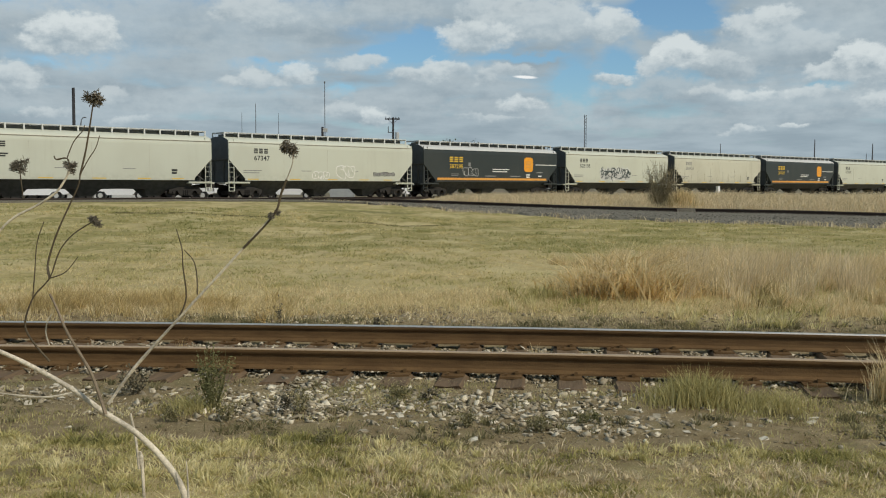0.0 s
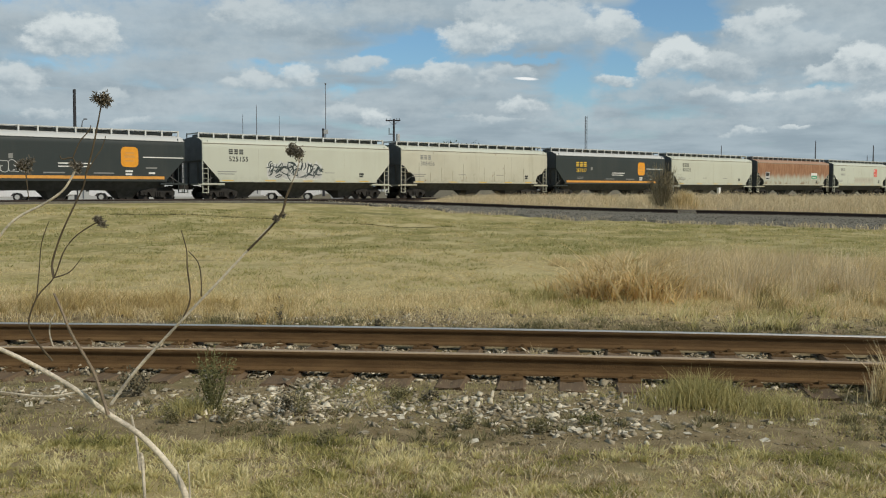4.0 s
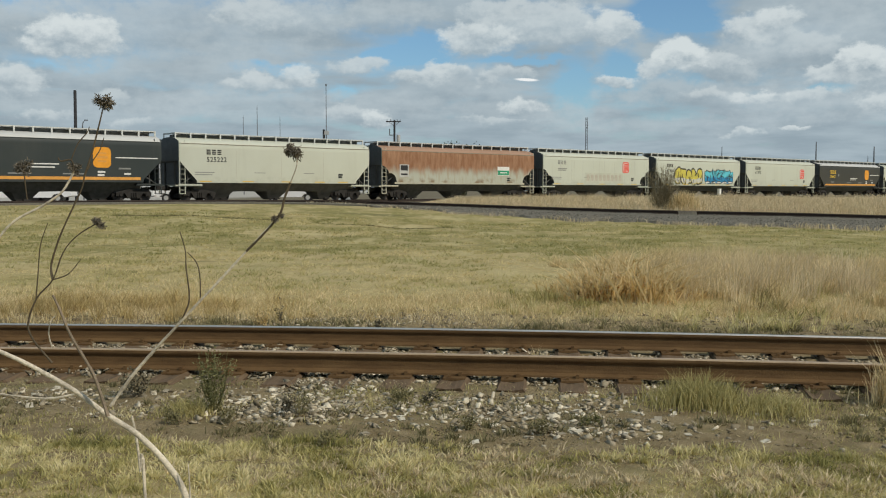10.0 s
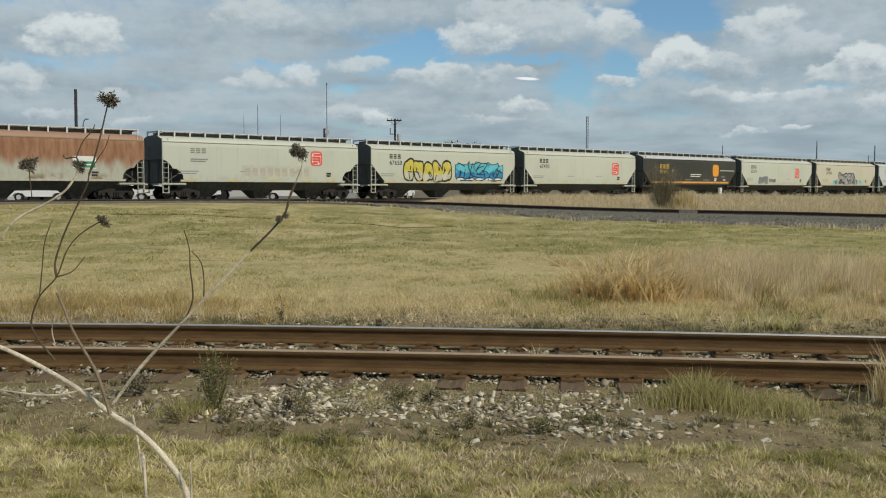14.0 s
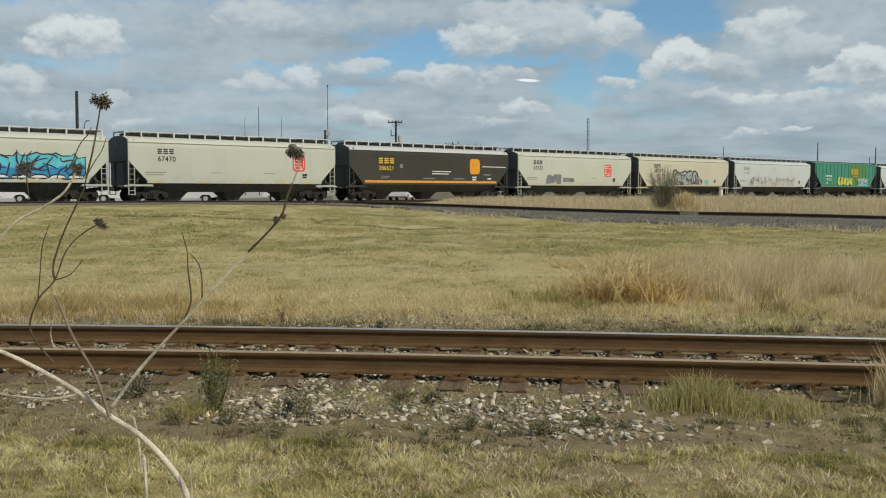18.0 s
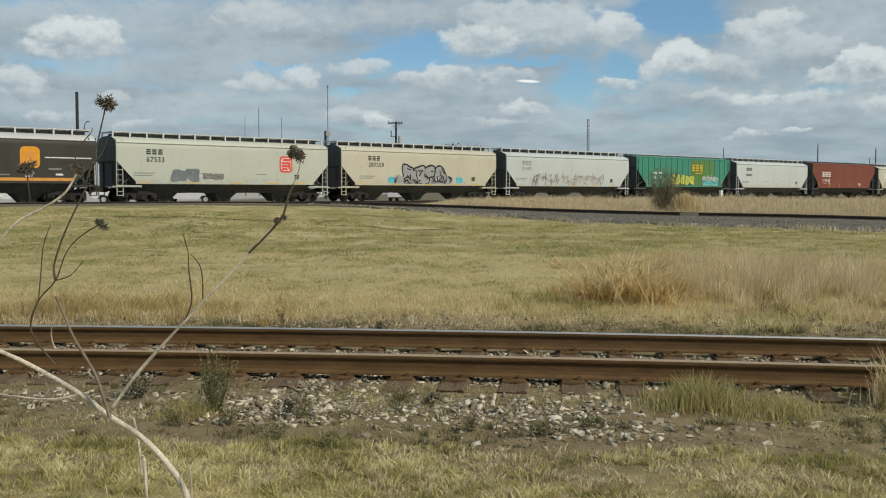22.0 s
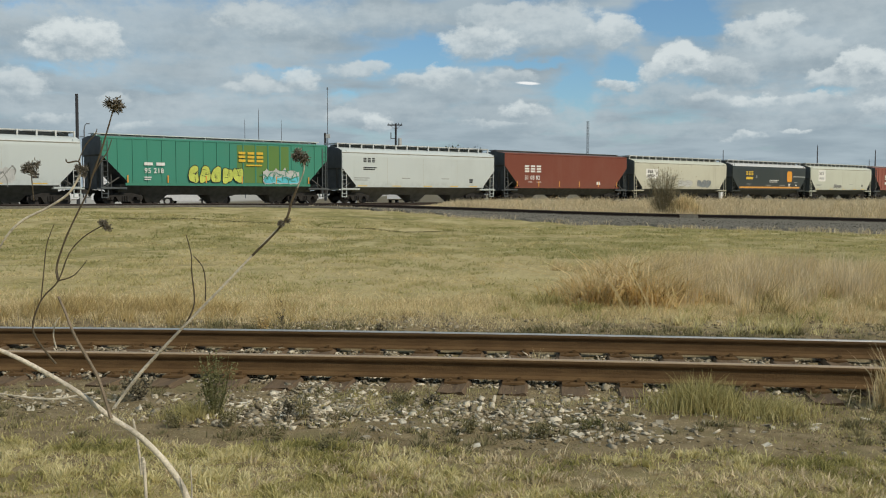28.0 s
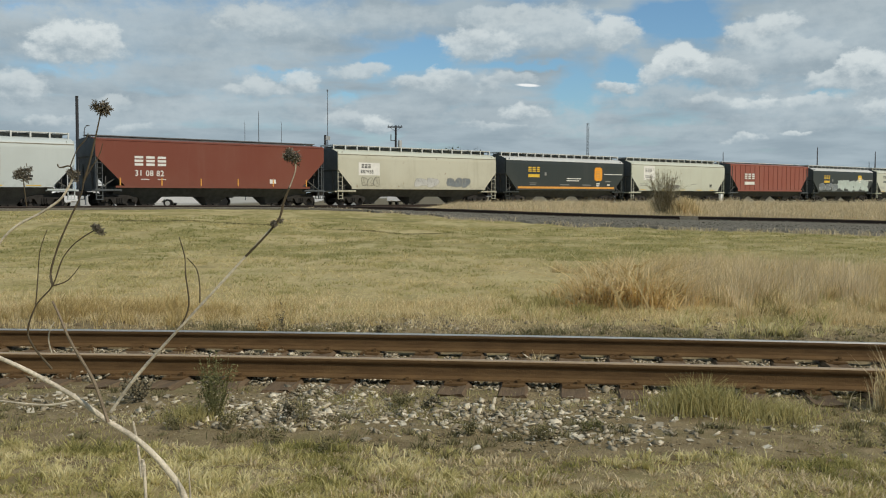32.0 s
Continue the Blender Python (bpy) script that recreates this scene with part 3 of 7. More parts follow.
def near_line(x):
    """The near track's middle, a slight curve."""
    a = np.clip(x, -9, 9)
    return 9.06 - 0.110 * a - 0.0062 * a * a + (x - a) * (-0.110 - 0.0124 * a)


def wave(x, y):
    return np.sin(x * 0.9 + 1.3 * np.sin(y * 0.53)) * np.sin(y * 0.77 + 1.1 * np.sin(x * 0.41 + 2))


def land(x, y):
    """Height of the ground."""
    x, y = np.asarray(x, float), np.asarray(y, float)
    y2, z2 = glide(TRACK2, x, 1), glide(TRACK2, x, 2)
    bed = z2 - 0.30 - 0.08 * smooth01((x - 2) / 8.0) + 0.10 * (1 - smooth01((x + 12) / 10.0))
    toe = 7.0 + 30.0 * (1 - smooth01((x + 14) / 22.0))
    low = -0.12 * smooth01((y - 14) / 20)
    front = low + (bed - low) * smooth01((y - (y2 - 2.2 - toe)) / toe)
    side = ACROSS.x * x + ACROSS.y * y + 62.47      # distance in front of the train's middle
    shelf = TRAIN_RAIL - 0.32
    back = bed + (shelf - bed) * smooth01((y - y2 - 2.0) / np.maximum(2.0, np.minimum(12.0, np.maximum(side - 2.0, 2.0) * 0.5 + (y - y2) * 0.3)))
    z = np.where(y < y2, front, back)
    z = np.where(side < 2.4, shelf, z)
    away = np.abs(y - near_line(x))
    z = z + 0.03 * wave(x * 1.7, y * 1.7) * smooth01((away - 1.6) / 1.0) * smooth01((np.abs(y - y2) - 2.5) / 2.0) * np.where(side < 3.0, 0, 1)
    # the cribs between the ties are hollow
    return z - 0.014 * (1 - smooth01((away - 1.25) / 0.5)) - 0.034 * (1 - smooth01((away - 0.78) / 0.30)) + 0.030 * np.exp(-((away - 0.7525) / 0.09) ** 2)


def spaced(lo, hi, fine_lo, fine_hi, step, grow):
    out = list(np.arange(fine_lo, fine_hi, step))
    s, v = step, fine_hi
    while v < hi:
        out.append(v)
        s *= grow
        v += s
    out.append(hi)
    s, v = step * grow, fine_lo - step
    while v > lo:
        out.insert(0, v)
        s *= grow
        v -= s
    out.insert(0, lo)
    return np.array(out)


def make_ground():
    xs = spaced(-3500, 3500, -9, 9, 0.16, 1.035)
    ys = spaced(-3500, 4500, 3.5, 14, 0.065, 1.03)
    gx, gy = np.meshgrid(xs, ys)
    gz = land(gx, gy)
    rng = np.random.default_rng(5)
    rough = np.where((gy > 3) & (gy < 20), 1.0, 0.3)
    gz = gz + rng.normal(0, 0.006, gz.shape) * rough
    verts = np.stack([gx, gy, gz], -1).reshape(-1, 3)
    n, m = gx.shape
    i = (np.arange(n - 1)[:, None] * m + np.arange(m - 1)).ravel()
    tris = np.concatenate([np.stack([i, i + 1, i + m + 1], 1), np.stack([i, i + m + 1, i + m], 1)])
    me = raw_mesh("ground", verts, tris, GROUND)
    me.polygons.foreach_set("use_smooth", np.ones(len(tris), dtype=bool))
    ob = new("ground", me)
    tagged(ob, "dry grassy field with bare dirt beside the rails", "ground", kind="structure")
    return ob


GROUND_OB = make_ground()

RAIL_FORM = [(-0.070, 0.0), (0.070, 0.0), (0.068, 0.014), (0.020, 0.032), (0.014, 0.060), (0.015, 0.112), (0.033, 0.134), (0.037, 0.146), (0.037, 0.166),
             (0.031, 0.174), (-0.031, 0.174), (-0.037, 0.166), (-0.037, 0.146), (-0.033, 0.134), (-0.015, 0.112), (-0.014, 0.060), (-0.020, 0.032), (-0.068, 0.014)]


def sweep(path, form, name, mat, top_mat=None):
    """A rail along a path of points; its running surface takes the second material."""
    s = Shape()
    n = len(form)
    path = [Vector(p) for p in path]
    for i, p in enumerate(path):
        d = (path[min(i + 1, len(path) - 1)] - path[max(i - 1, 0)]).normalized()
        side = d.cross(Vector((0, 0, 1))).normalized()
        for a, b in form:
            s.v.append(tuple(p + side * a + Vector((0, 0, b))))
    for i in range(len(path) - 1):
        for j in range(n):
            q = (j + 1) % n
            s.f.append((i * n + j, i * n + q, i * n + n + q, i * n + n + j))
    s.f += [tuple(range(n)), tuple(len(s.v) - 1 - j for j in range(n))]
    me = s.mesh(name, mat)
    if top_mat:
        me.materials.append(top_mat)
        for poly in me.polygons:
            if poly.normal.z > 0.5 and poly.center.z > path[0].z - 3 and poly.area > 0:
                heights = [me.vertices[v].co.z for v in poly.vertices]
                base = min(path, key=lambda p: (p - poly.center).length).z
                if min(heights) > base + 0.16:
                    poly.material_index = 1
    return me


def offset_path(points, off):
    pts = [Vector(p) for p in points]
    out = []
    for i, p in enumerate(pts):
        d = (pts[min(i + 1, len(pts) - 1)] - pts[max(i - 1, 0)]).normalized()
        out.append(p + Vector((d.y, -d.x, 0)) * off)
    return out


def near_track():
    track = empty("track", pose(0, 0, 0))
    tagged(track, "rusty near railway track with weathered wooden ties", "railway track", kind="structure")
    mid = [(x, float(near_line(x)), RAIL_TOP - 0.174) for x in list(np.arange(-90, -12, 6)) + list(np.arange(-12, 12.1, 1.0)) + list(np.arange(18, 91, 6))]
    part("rail", sweep(offset_path(mid, 0.7525), RAIL_FORM, "rail", RAIL, WORN), track, "rusty rail with a dull worn head")
    part("rail", sweep(offset_path(mid, -0.7525), RAIL_FORM, "rail", RAIL, SHINE), track, "rusty rail with a polished running surface")
    rng = random.Random(3)

    def tie_mesh(seed):
        r = random.Random(seed)
        s = Shape()
        l, w, h = 1.30, 0.125, 0.19
        cuts = [-l, -l * 0.55, 0, l * 0.55, l]
        o = 0
        for c in cuts:
            for a, b in ((-w, -h), (w, -h), (w, -0.02), (w * 0.82, 0.0), (0.0, -0.008), (-w * 0.8, 0.0), (-w, -0.022)):
                s.v.append((c + r.uniform(-0.015, 0.015), a + r.uniform(-0.008, 0.008), b + r.uniform(-0.008, 0.006)))
        for i in range(len(cuts) - 1):
            for j in range(7):
                q = (j + 1) % 7
                s.f.append((i * 7 + j, i * 7 + q, i * 7 + 7 + q, i * 7 + 7 + j))
        s.f += [tuple(range(7)), tuple(reversed(range(28, 35)))]
        return s.mesh("tie", TIE)
    ties = [tie_mesh(i) for i in range(6)]
    plate = Shape().box(-0.19, 0.19, -0.095, 0.095, -0.010, 0.010).box(-0.10, -0.075, -0.06, -0.03, 0.010, 0.045).box(0.075, 0.10, 0.03, 0.06, 0.010, 0.045).box(-0.165, -0.14, 0.03, 0.055, 0.010, 0.03).box(0.14, 0.165, -0.055, -0.03, 0.010, 0.03).mesh("tie_plate", RAIL)
    for i in range(-44, 45):
        x = i * 0.497 + 0.19 + rng.uniform(-0.025, 0.025)
        slope = -0.110 - 0.0124 * max(-9, min(9, x))
        turn = math.degrees(math.atan(slope))
        y = float(near_line(x))
        tie = part("tie", ties[i % 6], track, "", (x, y, 0.013 + rng.uniform(-0.006, 0.004)), turn + 90 + rng.uniform(-2, 2))
        if abs(i) < 16:
            for side in (-0.7525, 0.7525):
                part("tie_plate", plate, tie, "", (side, 0, 0.004))


def far_tracks():
    """The curved track and the train's own track."""
    xs = np.arange(-55, 90, 2.0)
    curve = [(float(x), float(glide(TRACK2, x, 1)), float(glide(TRACK2, x, 2)) - 0.174) for x in xs]
    track = empty("track", pose(0, 0, 0))
    tagged(track, "dark railway track curving on a gravel bank", "railway track", kind="structure")
    straight = [tuple(FOOT + ALONG * s + Vector((0, 0, TRAIN_RAIL - 0.174))) for s in range(-60, 460, 20)]
    own = empty("track", pose(0, 0, 0))
    tagged(own, "straight railway track under the moving train", "railway track", kind="structure")
    for thing, line in ((track, curve), (own, straight)):
        for off in (-0.7525, 0.7525):
            part("rail", sweep(offset_path(line, off), RAIL_FORM, "rail", DARKRAIL), thing)
    tie = Shape().box(-1.3, 1.3, -0.115, 0.115, -0.17, 0.0).mesh("tie", TIE)
    for i, x in enumerate(np.arange(-24, 30, 0.5)):
        y, z = float(glide(TRACK2, x, 1)), float(glide(TRACK2, x, 2))
        slope = float(glide(TRACK2, x + 0.3, 1)) - float(glide(TRACK2, x - 0.3, 1))
        part("tie", tie, track, "", (float(x), y, z - 0.178), math.degrees(math.atan2(slope, 0.6)) + 90)
    joined = Shape()
    for i in range(360):
        p = FOOT + ALONG * (i * 0.55 - 20)
        a, b = p + ACROSS * 1.3, p - ACROSS * 1.3
        joined.beam(a + Vector((0, 0, TRAIN_RAIL - 0.26)), b + Vector((0, 0, TRAIN_RAIL - 0.26)), 0.22, 0.16)
    tagged(part("tie_row", joined.mesh("tie_row", TIE), own), kind="stuff")


def apron(x):
    """How far the gravel reaches in front of the curved track."""
    x = np.asarray(x, float)
    return 1.9 + 5.7 * smooth01((x + 8) / 9.0) + 6.6 * smooth01((x - 7) / 13.0)


def bank_height(x, off):
    """Top of the gravel, off metres in front of the curved track's middle."""
    z2, y2 = glide(TRACK2, x, 2), glide(TRACK2, x, 1)
    crest = z2 - 0.182
    floor = land(x, y2 - off * 0.95) + 0.10
    slope = crest - (np.abs(off) - 2.0) * 0.28
    return np.where(np.abs(off) < 2.0, crest, np.maximum(slope, floor))


def ballast_bank():
    """Gravel of the curved track, with its apron, and of the train's track."""
    offs = np.array([-3.4, -2.7, -2.0, 2.0, 2.6, 3.3, 4.0, 5.0, 6.5, 8.0, 9.5, 11.0, 12.5, 14.0])
    xs = np.arange(-32, 70, 0.3)
    rng = np.random.default_rng(9)
    verts, n = [], len(offs)
    for x in xs:
        reach = float(apron(x)) + 0.6 * math.sin(x * 1.1) + 0.4 * math.sin(x * 2.7 + 1) + rng.uniform(-0.2, 0.2)
        o = np.where(offs > 4.0, 4.0 + (offs - 4.0) / 10.0 * max(reach - 4.0, 0.05), offs)
        y2 = float(glide(TRACK2, x, 1))
        h = bank_height(np.full(n, x), o) + rng.uniform(-0.012, 0.012, n)
        h[-1] -= 0.18
        h[0] -= 0.3
        verts += [(float(x), y2 - float(a) * 0.95, float(b)) for a, b in zip(o, h)]
    faces = [(i * n + j, i * n + j + 1, i * n + n + j + 1, i * n + n + j) for i in range(len(xs) - 1) for j in range(n - 1)]
    tagged(new("ballast_bank", Shape().add(verts, faces).mesh("ballast_bank", BALLAST)), "grey gravel bank and apron along the curved track", "ballast", kind="structure")
    s = Shape()
    form = [(-2.6, -0.4), (-1.6, -0.20), (1.6, -0.20), (2.6, -0.40)]
    pts = [FOOT + ALONG * q + Vector((0, 0, TRAIN_RAIL)) for q in range(-40, 330, 2)]
    for p in pts:
        s.v += [tuple(p + ACROSS * a + Vector((0, 0, b))) for a, b in form]
    for i in range(len(pts) - 1):
        s.f += [(i * 4 + j, i * 4 + j + 1, i * 4 + 5 + j, i * 4 + 4 + j) for j in range(3)]
    tagged(new("ballast_bank", s.mesh("ballast_bank", BALLAST)), "dark gravel under the train's track", "ballast", kind="structure")


near_track()
far_tracks()
ballast_bank()



def track_board():
    """Weathered planks leaning on the curved track's near rail."""
    x = 14.15
    y, z = float(glide(TRACK2, x, 1)) - 0.98, float(glide(TRACK2, x, 2))
    thing = empty("track_board", pose(x, y, z - 0.27, 0, 0, -21))
    tagged(thing, "pale weathered boards beside the dark curved rail", "boards")
    for i in range(3):
        part("plank", kept("plank", lambda: Shape().box(-0.52, 0.52, -0.03, 0.03, 0, 0.088).mesh("plank", CONCRETE)), thing, "", (0.03 * (i % 2), 0.02 * i, 0.01 + 0.094 * i))


track_board()

# ---- hopper cars ----
# Car space: x along the train from the corner of the leading end, y from the camera's side (-1.6) across, z up from the rail.
SILL, SHOULDER, EAVE, CROWN = 1.36, 2.75, 3.92, 4.38


def end_form(kind):
    """Height and length of the cut at a car's ends."""
    return (SHOULDER, 1.35) if kind in ("smooth", "arched") else (3.30, 1.95)


def hull_mesh(length, kind, mat, roof):
    """Sides, slope sheets and roof. 'smooth' has rounded eaves; 'flat' and 'ribbed' are taller and square, the last with outside posts."""
    half = 1.52 if kind == "ribbed" else 1.60
    shoulder, cut = end_form(kind)
    if kind in ("smooth", "arched"):
        over = [(half, EAVE - 0.30), (half - 0.01, EAVE + 0.04), (half - 0.07, EAVE + 0.15), (half - 0.28, EAVE + 0.28), (half - 0.62, EAVE + 0.39), (0.62, CROWN), (0.0, CROWN + 0.03)]
    else:
        over = [(half, EAVE - 0.05), (half, EAVE + 0.38), (half + 0.03, EAVE + 0.39), (half + 0.03, EAVE + 0.47), (half - 0.5, EAVE + 0.55), (0.62, CROWN + 0.14), (0.0, CROWN + 0.16)]
    bend = (shoulder + SILL) / 2
    stations = [(0.0, shoulder), (cut * 0.5, bend), (cut, SILL), (length * 0.33, SILL), (length * 0.66, SILL), (length - cut, SILL), (length - cut * 0.5, bend), (length, shoulder)]
    if kind == "arched":
        arch = [(0.0, SHOULDER), (0.3, 2.64), (0.6, 2.36), (0.72, 2.16), (1.0, 2.12), (1.28, 1.97), (1.46, 1.70), (1.52, SILL)]
        stations = arch + [(length * 0.33, SILL), (length * 0.66, SILL)] + [(length - a, b) for a, b in reversed(arch)]
    s = Shape()
    rings = []
    for x, zl in stations:
        ring = []
        lower = [zl, zl + (over[0][1] - zl) * 0.5]
        for sign in (-1, 1):
            col = [(x, sign * half, z) for z in lower] + [(x, sign * a, b) for a, b in over]
            ring.append(col)
        rings.append(ring[0] + ring[1][-2::-1])
    n = len(rings[0])
    for r in rings:
        s.v += r
    for i in range(len(rings) - 1):
        for j in range(n):
            q = (j + 1) % n
            s.f.append((i * n + j, i * n + q, (i + 1) * n + q, (i + 1) * n + j))
    s.f += [tuple(range(n)), tuple((len(rings) - 1) * n + j for j in reversed(range(n)))]
    me = s.mesh("hull", mat, True)
    me.materials.append(roof)
    me.materials.append(ENDS)
    # Roof faces take the roof colour, end and slope sheets the dark one.
    for poly in me.polygons:
        if poly.center.z > EAVE - 0.02 and (poly.normal.z > 0.4) and abs(poly.normal.x) < 0.5:
            poly.material_index = 1
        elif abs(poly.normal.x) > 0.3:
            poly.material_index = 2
    return me


def rib_posts(car, length, mat):
    """Outside posts of a ribbed car."""
    shoulder, cut = end_form("ribbed")
    count = int(length / 1.02)
    for i in range(count + 1):
        x = 0.12 + (length - 0.24) * i / count
        t = min(x, length - x) / cut
        lo = round(SILL if t >= 1 else shoulder + (SILL - shoulder) * t, 2)
        me = kept(("rib", lo, mat.name), lambda: Shape().box(-0.045, 0.045, -0.045, 0.045, lo, EAVE + 0.38).mesh("rib_post", mat))
        for sign in (-1, 1):
            part("rib_post", me, car, "", (x, sign * 1.521, 0))


def bay_meshes(length, mat):
    """The three hopper bays below the sill, each with its slopes and outlet foot."""
    top = SILL + 0.002
    mids = [length * 0.225, length * 0.5, length * 0.775]
    foot, apex, low = 0.45, 0.68, 0.13
    cuts = [1.3, (mids[0] + mids[1]) / 2, (mids[1] + mids[2]) / 2, length - 1.3]
    made = []
    for i, m in enumerate(mids):
        a, b = cuts[i] + 0.004, cuts[i + 1] - 0.004
        line = [(a, 0.8 if i == 0 else apex), (m - foot - 0.38, apex - 0.03), (m - foot, low), (m + foot, low), (m + foot + 0.38, apex - 0.03), (b, 0.8 if i == 2 else apex)]
        s = Shape()
        for x, z in line:
            inner = 0.42 + 1.08 * (z - low) / (top - low)
            s.v += [(x - m, -1.5, top), (x - m, -inner, z), (x - m, inner, z), (x - m, 1.5, top)]
        for q in range(len(line) - 1):
            s.f += [(q * 4 + j, q * 4 + (j + 1) % 4, q * 4 + 4 + (j + 1) % 4, q * 4 + 4 + j) for j in range(4)]
        n = len(s.v)
        s.f += [(0, 1, 2, 3), (n - 1, n - 2, n - 3, n - 4)]
        made.append((m, s.mesh("hopper_bay", mat)))
    return made


def gate_mesh():
    s = Shape().box(-0.42, 0.42, -0.4, 0.4, 0.06, 0.20).box(-0.48, 0.48, -0.62, -0.5, 0.10, 0.17).box(-0.1, 0.1, -0.85, -0.62, 0.09, 0.18)
    return s.mesh("outlet_gate", STEEL)


def low_board_mesh(length, mat):
    """A narrow dark walkway along the ridge."""
    s = Shape().box(0.02, length - 0.02, -0.45, 0.45, 4.655, 4.71)
    for i in range(12):
        x = 0.2 + (length - 0.4) * i / 11
        s.box(x - 0.03, x + 0.03, -0.4, 0.4, 4.5, 4.655)
    return s.mesh("roof_walkway", mat)


def board_mesh(length):
    """The walkway grating along the roof's edge and its cross pieces."""
    s = Shape()
    for y in (-0.86, 0.42):
        s.box(0.05, length - 0.05, y, y + 0.44, 4.655, 4.71)
    for x in (0.05, length - 0.65):
        s.box(x, x + 0.6, -0.42, 0.42, 4.66, 4.70)
    return s.mesh("roof_walkway", BOARD)


def bracket_mesh():
    return Shape().box(-0.05, 0.05, -0.90, -0.84, 4.20, 4.72).box(-0.02, 0.02, -0.88, 0.88, 4.60, 4.66).box(-0.035, 0.035, 0.84, 0.90, 4.22, 4.72).mesh("walkway_bracket", BOARD)


def hatch_mesh(length, mat):
    s = Shape()
    s.box(0.3, length - 0.3, -0.40, 0.40, CROWN - 0.04, CROWN + 0.20)
    n = 7
    for i in range(n):
        a = 0.8 + (length - 1.6) * i / n
        b = 0.8 + (length - 1.6) * (i + 1) / n - 0.12
        s.box(a, b, -0.34, 0.34, CROWN + 0.20, CROWN + 0.265)
    return s.mesh("roof_hatch", mat)


def ladder_mesh(top, mat):
    s = Shape()
    for x in (0.0, 0.42):
        s.box(x - 0.022, x + 0.022, -0.03, 0.03, 1.02, top)
    z = 1.15
    while z < top - 0.1:
        s.box(0.0, 0.42, -0.015, 0.015, z, z + 0.03)
        z += 0.34
    return s.mesh("ladder", mat)


def platform_mesh(mat):
    """End platform with its side sill end, braces and steps."""
    s = Shape().box(-0.25, 1.75, -1.5, 1.5, 1.02, 1.12)
    for y in (-1.56, 1.5):
        s.box(-0.04, 1.72, y, y + 0.06, 1.06, 1.17)
        s.box(0.0, 0.06, y, y + 0.06, 0.5, 1.0).box(0.42, 0.48, y, y + 0.06, 0.5, 1.0).box(0.0, 0.48, y - 0.02, y + 0.1, 0.48, 0.53).box(0.0, 0.48, y - 0.02, y + 0.1, 0.74, 0.78)
    return s.mesh("end_platform", mat)


def post_mesh():
    return Shape().box(-0.06, 0.06, -0.06, 0.06, 1.12, SHOULDER + 0.05).mesh("end_post", UNDER)


def brace_mesh():
    return Shape().beam((0.1, 0, 1.12), (1.2, 0, 1.12 + 0.7), 0.07).beam((0.65, 0, 1.12), (0.65, 0, 2.0), 0.05).mesh("end_brace", UNDER)


def coupler_mesh():
    return Shape().box(-0.62, 0.4, -0.12, 0.12, 0.78, 0.98).box(-0.68, -0.42, -0.2, 0.16, 0.74, 1.02).box(-0.3, -0.1, -0.38, 0.38, 0.72, 1.1).mesh("coupler", STEEL)


def sideframe_mesh():
    """A cast truck side frame with its arch, window openings and spring group."""
    out = [(-1.22, 0.36), (-1.22, 0.60), (-0.95, 0.68), (-0.45, 0.80), (0.45, 0.80), (0.95, 0.68), (1.22, 0.60), (1.22, 0.36), (0.98, 0.34), (0.84, 0.50), (0.62, 0.55),
           (0.42, 0.20), (-0.42, 0.20), (-0.62, 0.55), (-0.84, 0.50), (-0.98, 0.34)]
    s = Shape().slab(out, -0.09, 0.09)
    for x in (-0.16, 0.0, 0.16):
        s.tube_straight((x, -0.11, 0.27), (x, -0.11, 0.58), 0.06, 8)
    for x in (-0.89, 0.89):
        s.tube_straight((x, -0.16, 0.44), (x, 0.02, 0.44), 0.11, 10)
    return s.mesh("side_frame", STEEL)


def wheelset_mesh():
    s = Shape()
    for y in (-0.75, 0.75):
        out = -1 if y < 0 else 1
        s.disc((0, y, 0), (0, 1, 0), 0.455, 0.05, 22)
        s.disc((0, y - out * 0.06, 0), (0, 1, 0), 0.49, 0.015, 22)
        s.disc((0, y + out * 0.05, 0), (0, 1, 0), 0.13, 0.05, 10)
        for q in range(4):
            a = q * math.pi / 2
            s.box(math.cos(a) * 0.27 - 0.035, math.cos(a) * 0.27 + 0.035, y + out * 0.05 - 0.02, y + out * 0.05 + 0.02, math.sin(a) * 0.27 - 0.035, math.sin(a) * 0.27 + 0.035)
    s.tube_straight((0, -0.95, 0), (0, 0.95, 0), 0.075, 10)
    return s.mesh("wheelset", TREAD)


def brakewheel_mesh():
    s = Shape()
    ring = [(0, 0.28 * math.cos(a), 0.28 * math.sin(a)) for a in np.linspace(0, 2 * math.pi, 17)]
    s.tube(ring, 0.018, 5)
    for a in range(3):
        c, d = math.cos(a * 2.09), math.sin(a * 2.09)
        s.beam((0, 0, 0), (0, 0.27 * c, 0.27 * d), 0.02)
    s.box(0.02, 0.2, -0.14, 0.14, -0.25, 0.2)
    return s.mesh("hand_brake", GALV)


def tank_mesh():
    return Shape().tube_straight((0.35, -0.55, 1.5), (1.2, -0.55, 1.5), 0.2, 12).box(0.1, 0.3, -0.3, 0.3, 1.12, 1.45).mesh("brake_gear", GALV)


SIDE = -1.60


def rounded(w, h, r, n=3):
    pts = []
    for cx, cz, a0 in ((w / 2 - r, h / 2 - r, 0), (-w / 2 + r, h / 2 - r, 90), (-w / 2 + r, -h / 2 + r, 180), (w / 2 - r, -h / 2 + r, 270)):
        for i in range(n + 1):
            a = radians(a0 + 90 * i / n)
            pts.append((cx + r * math.cos(a), cz + r * math.sin(a)))
    return pts


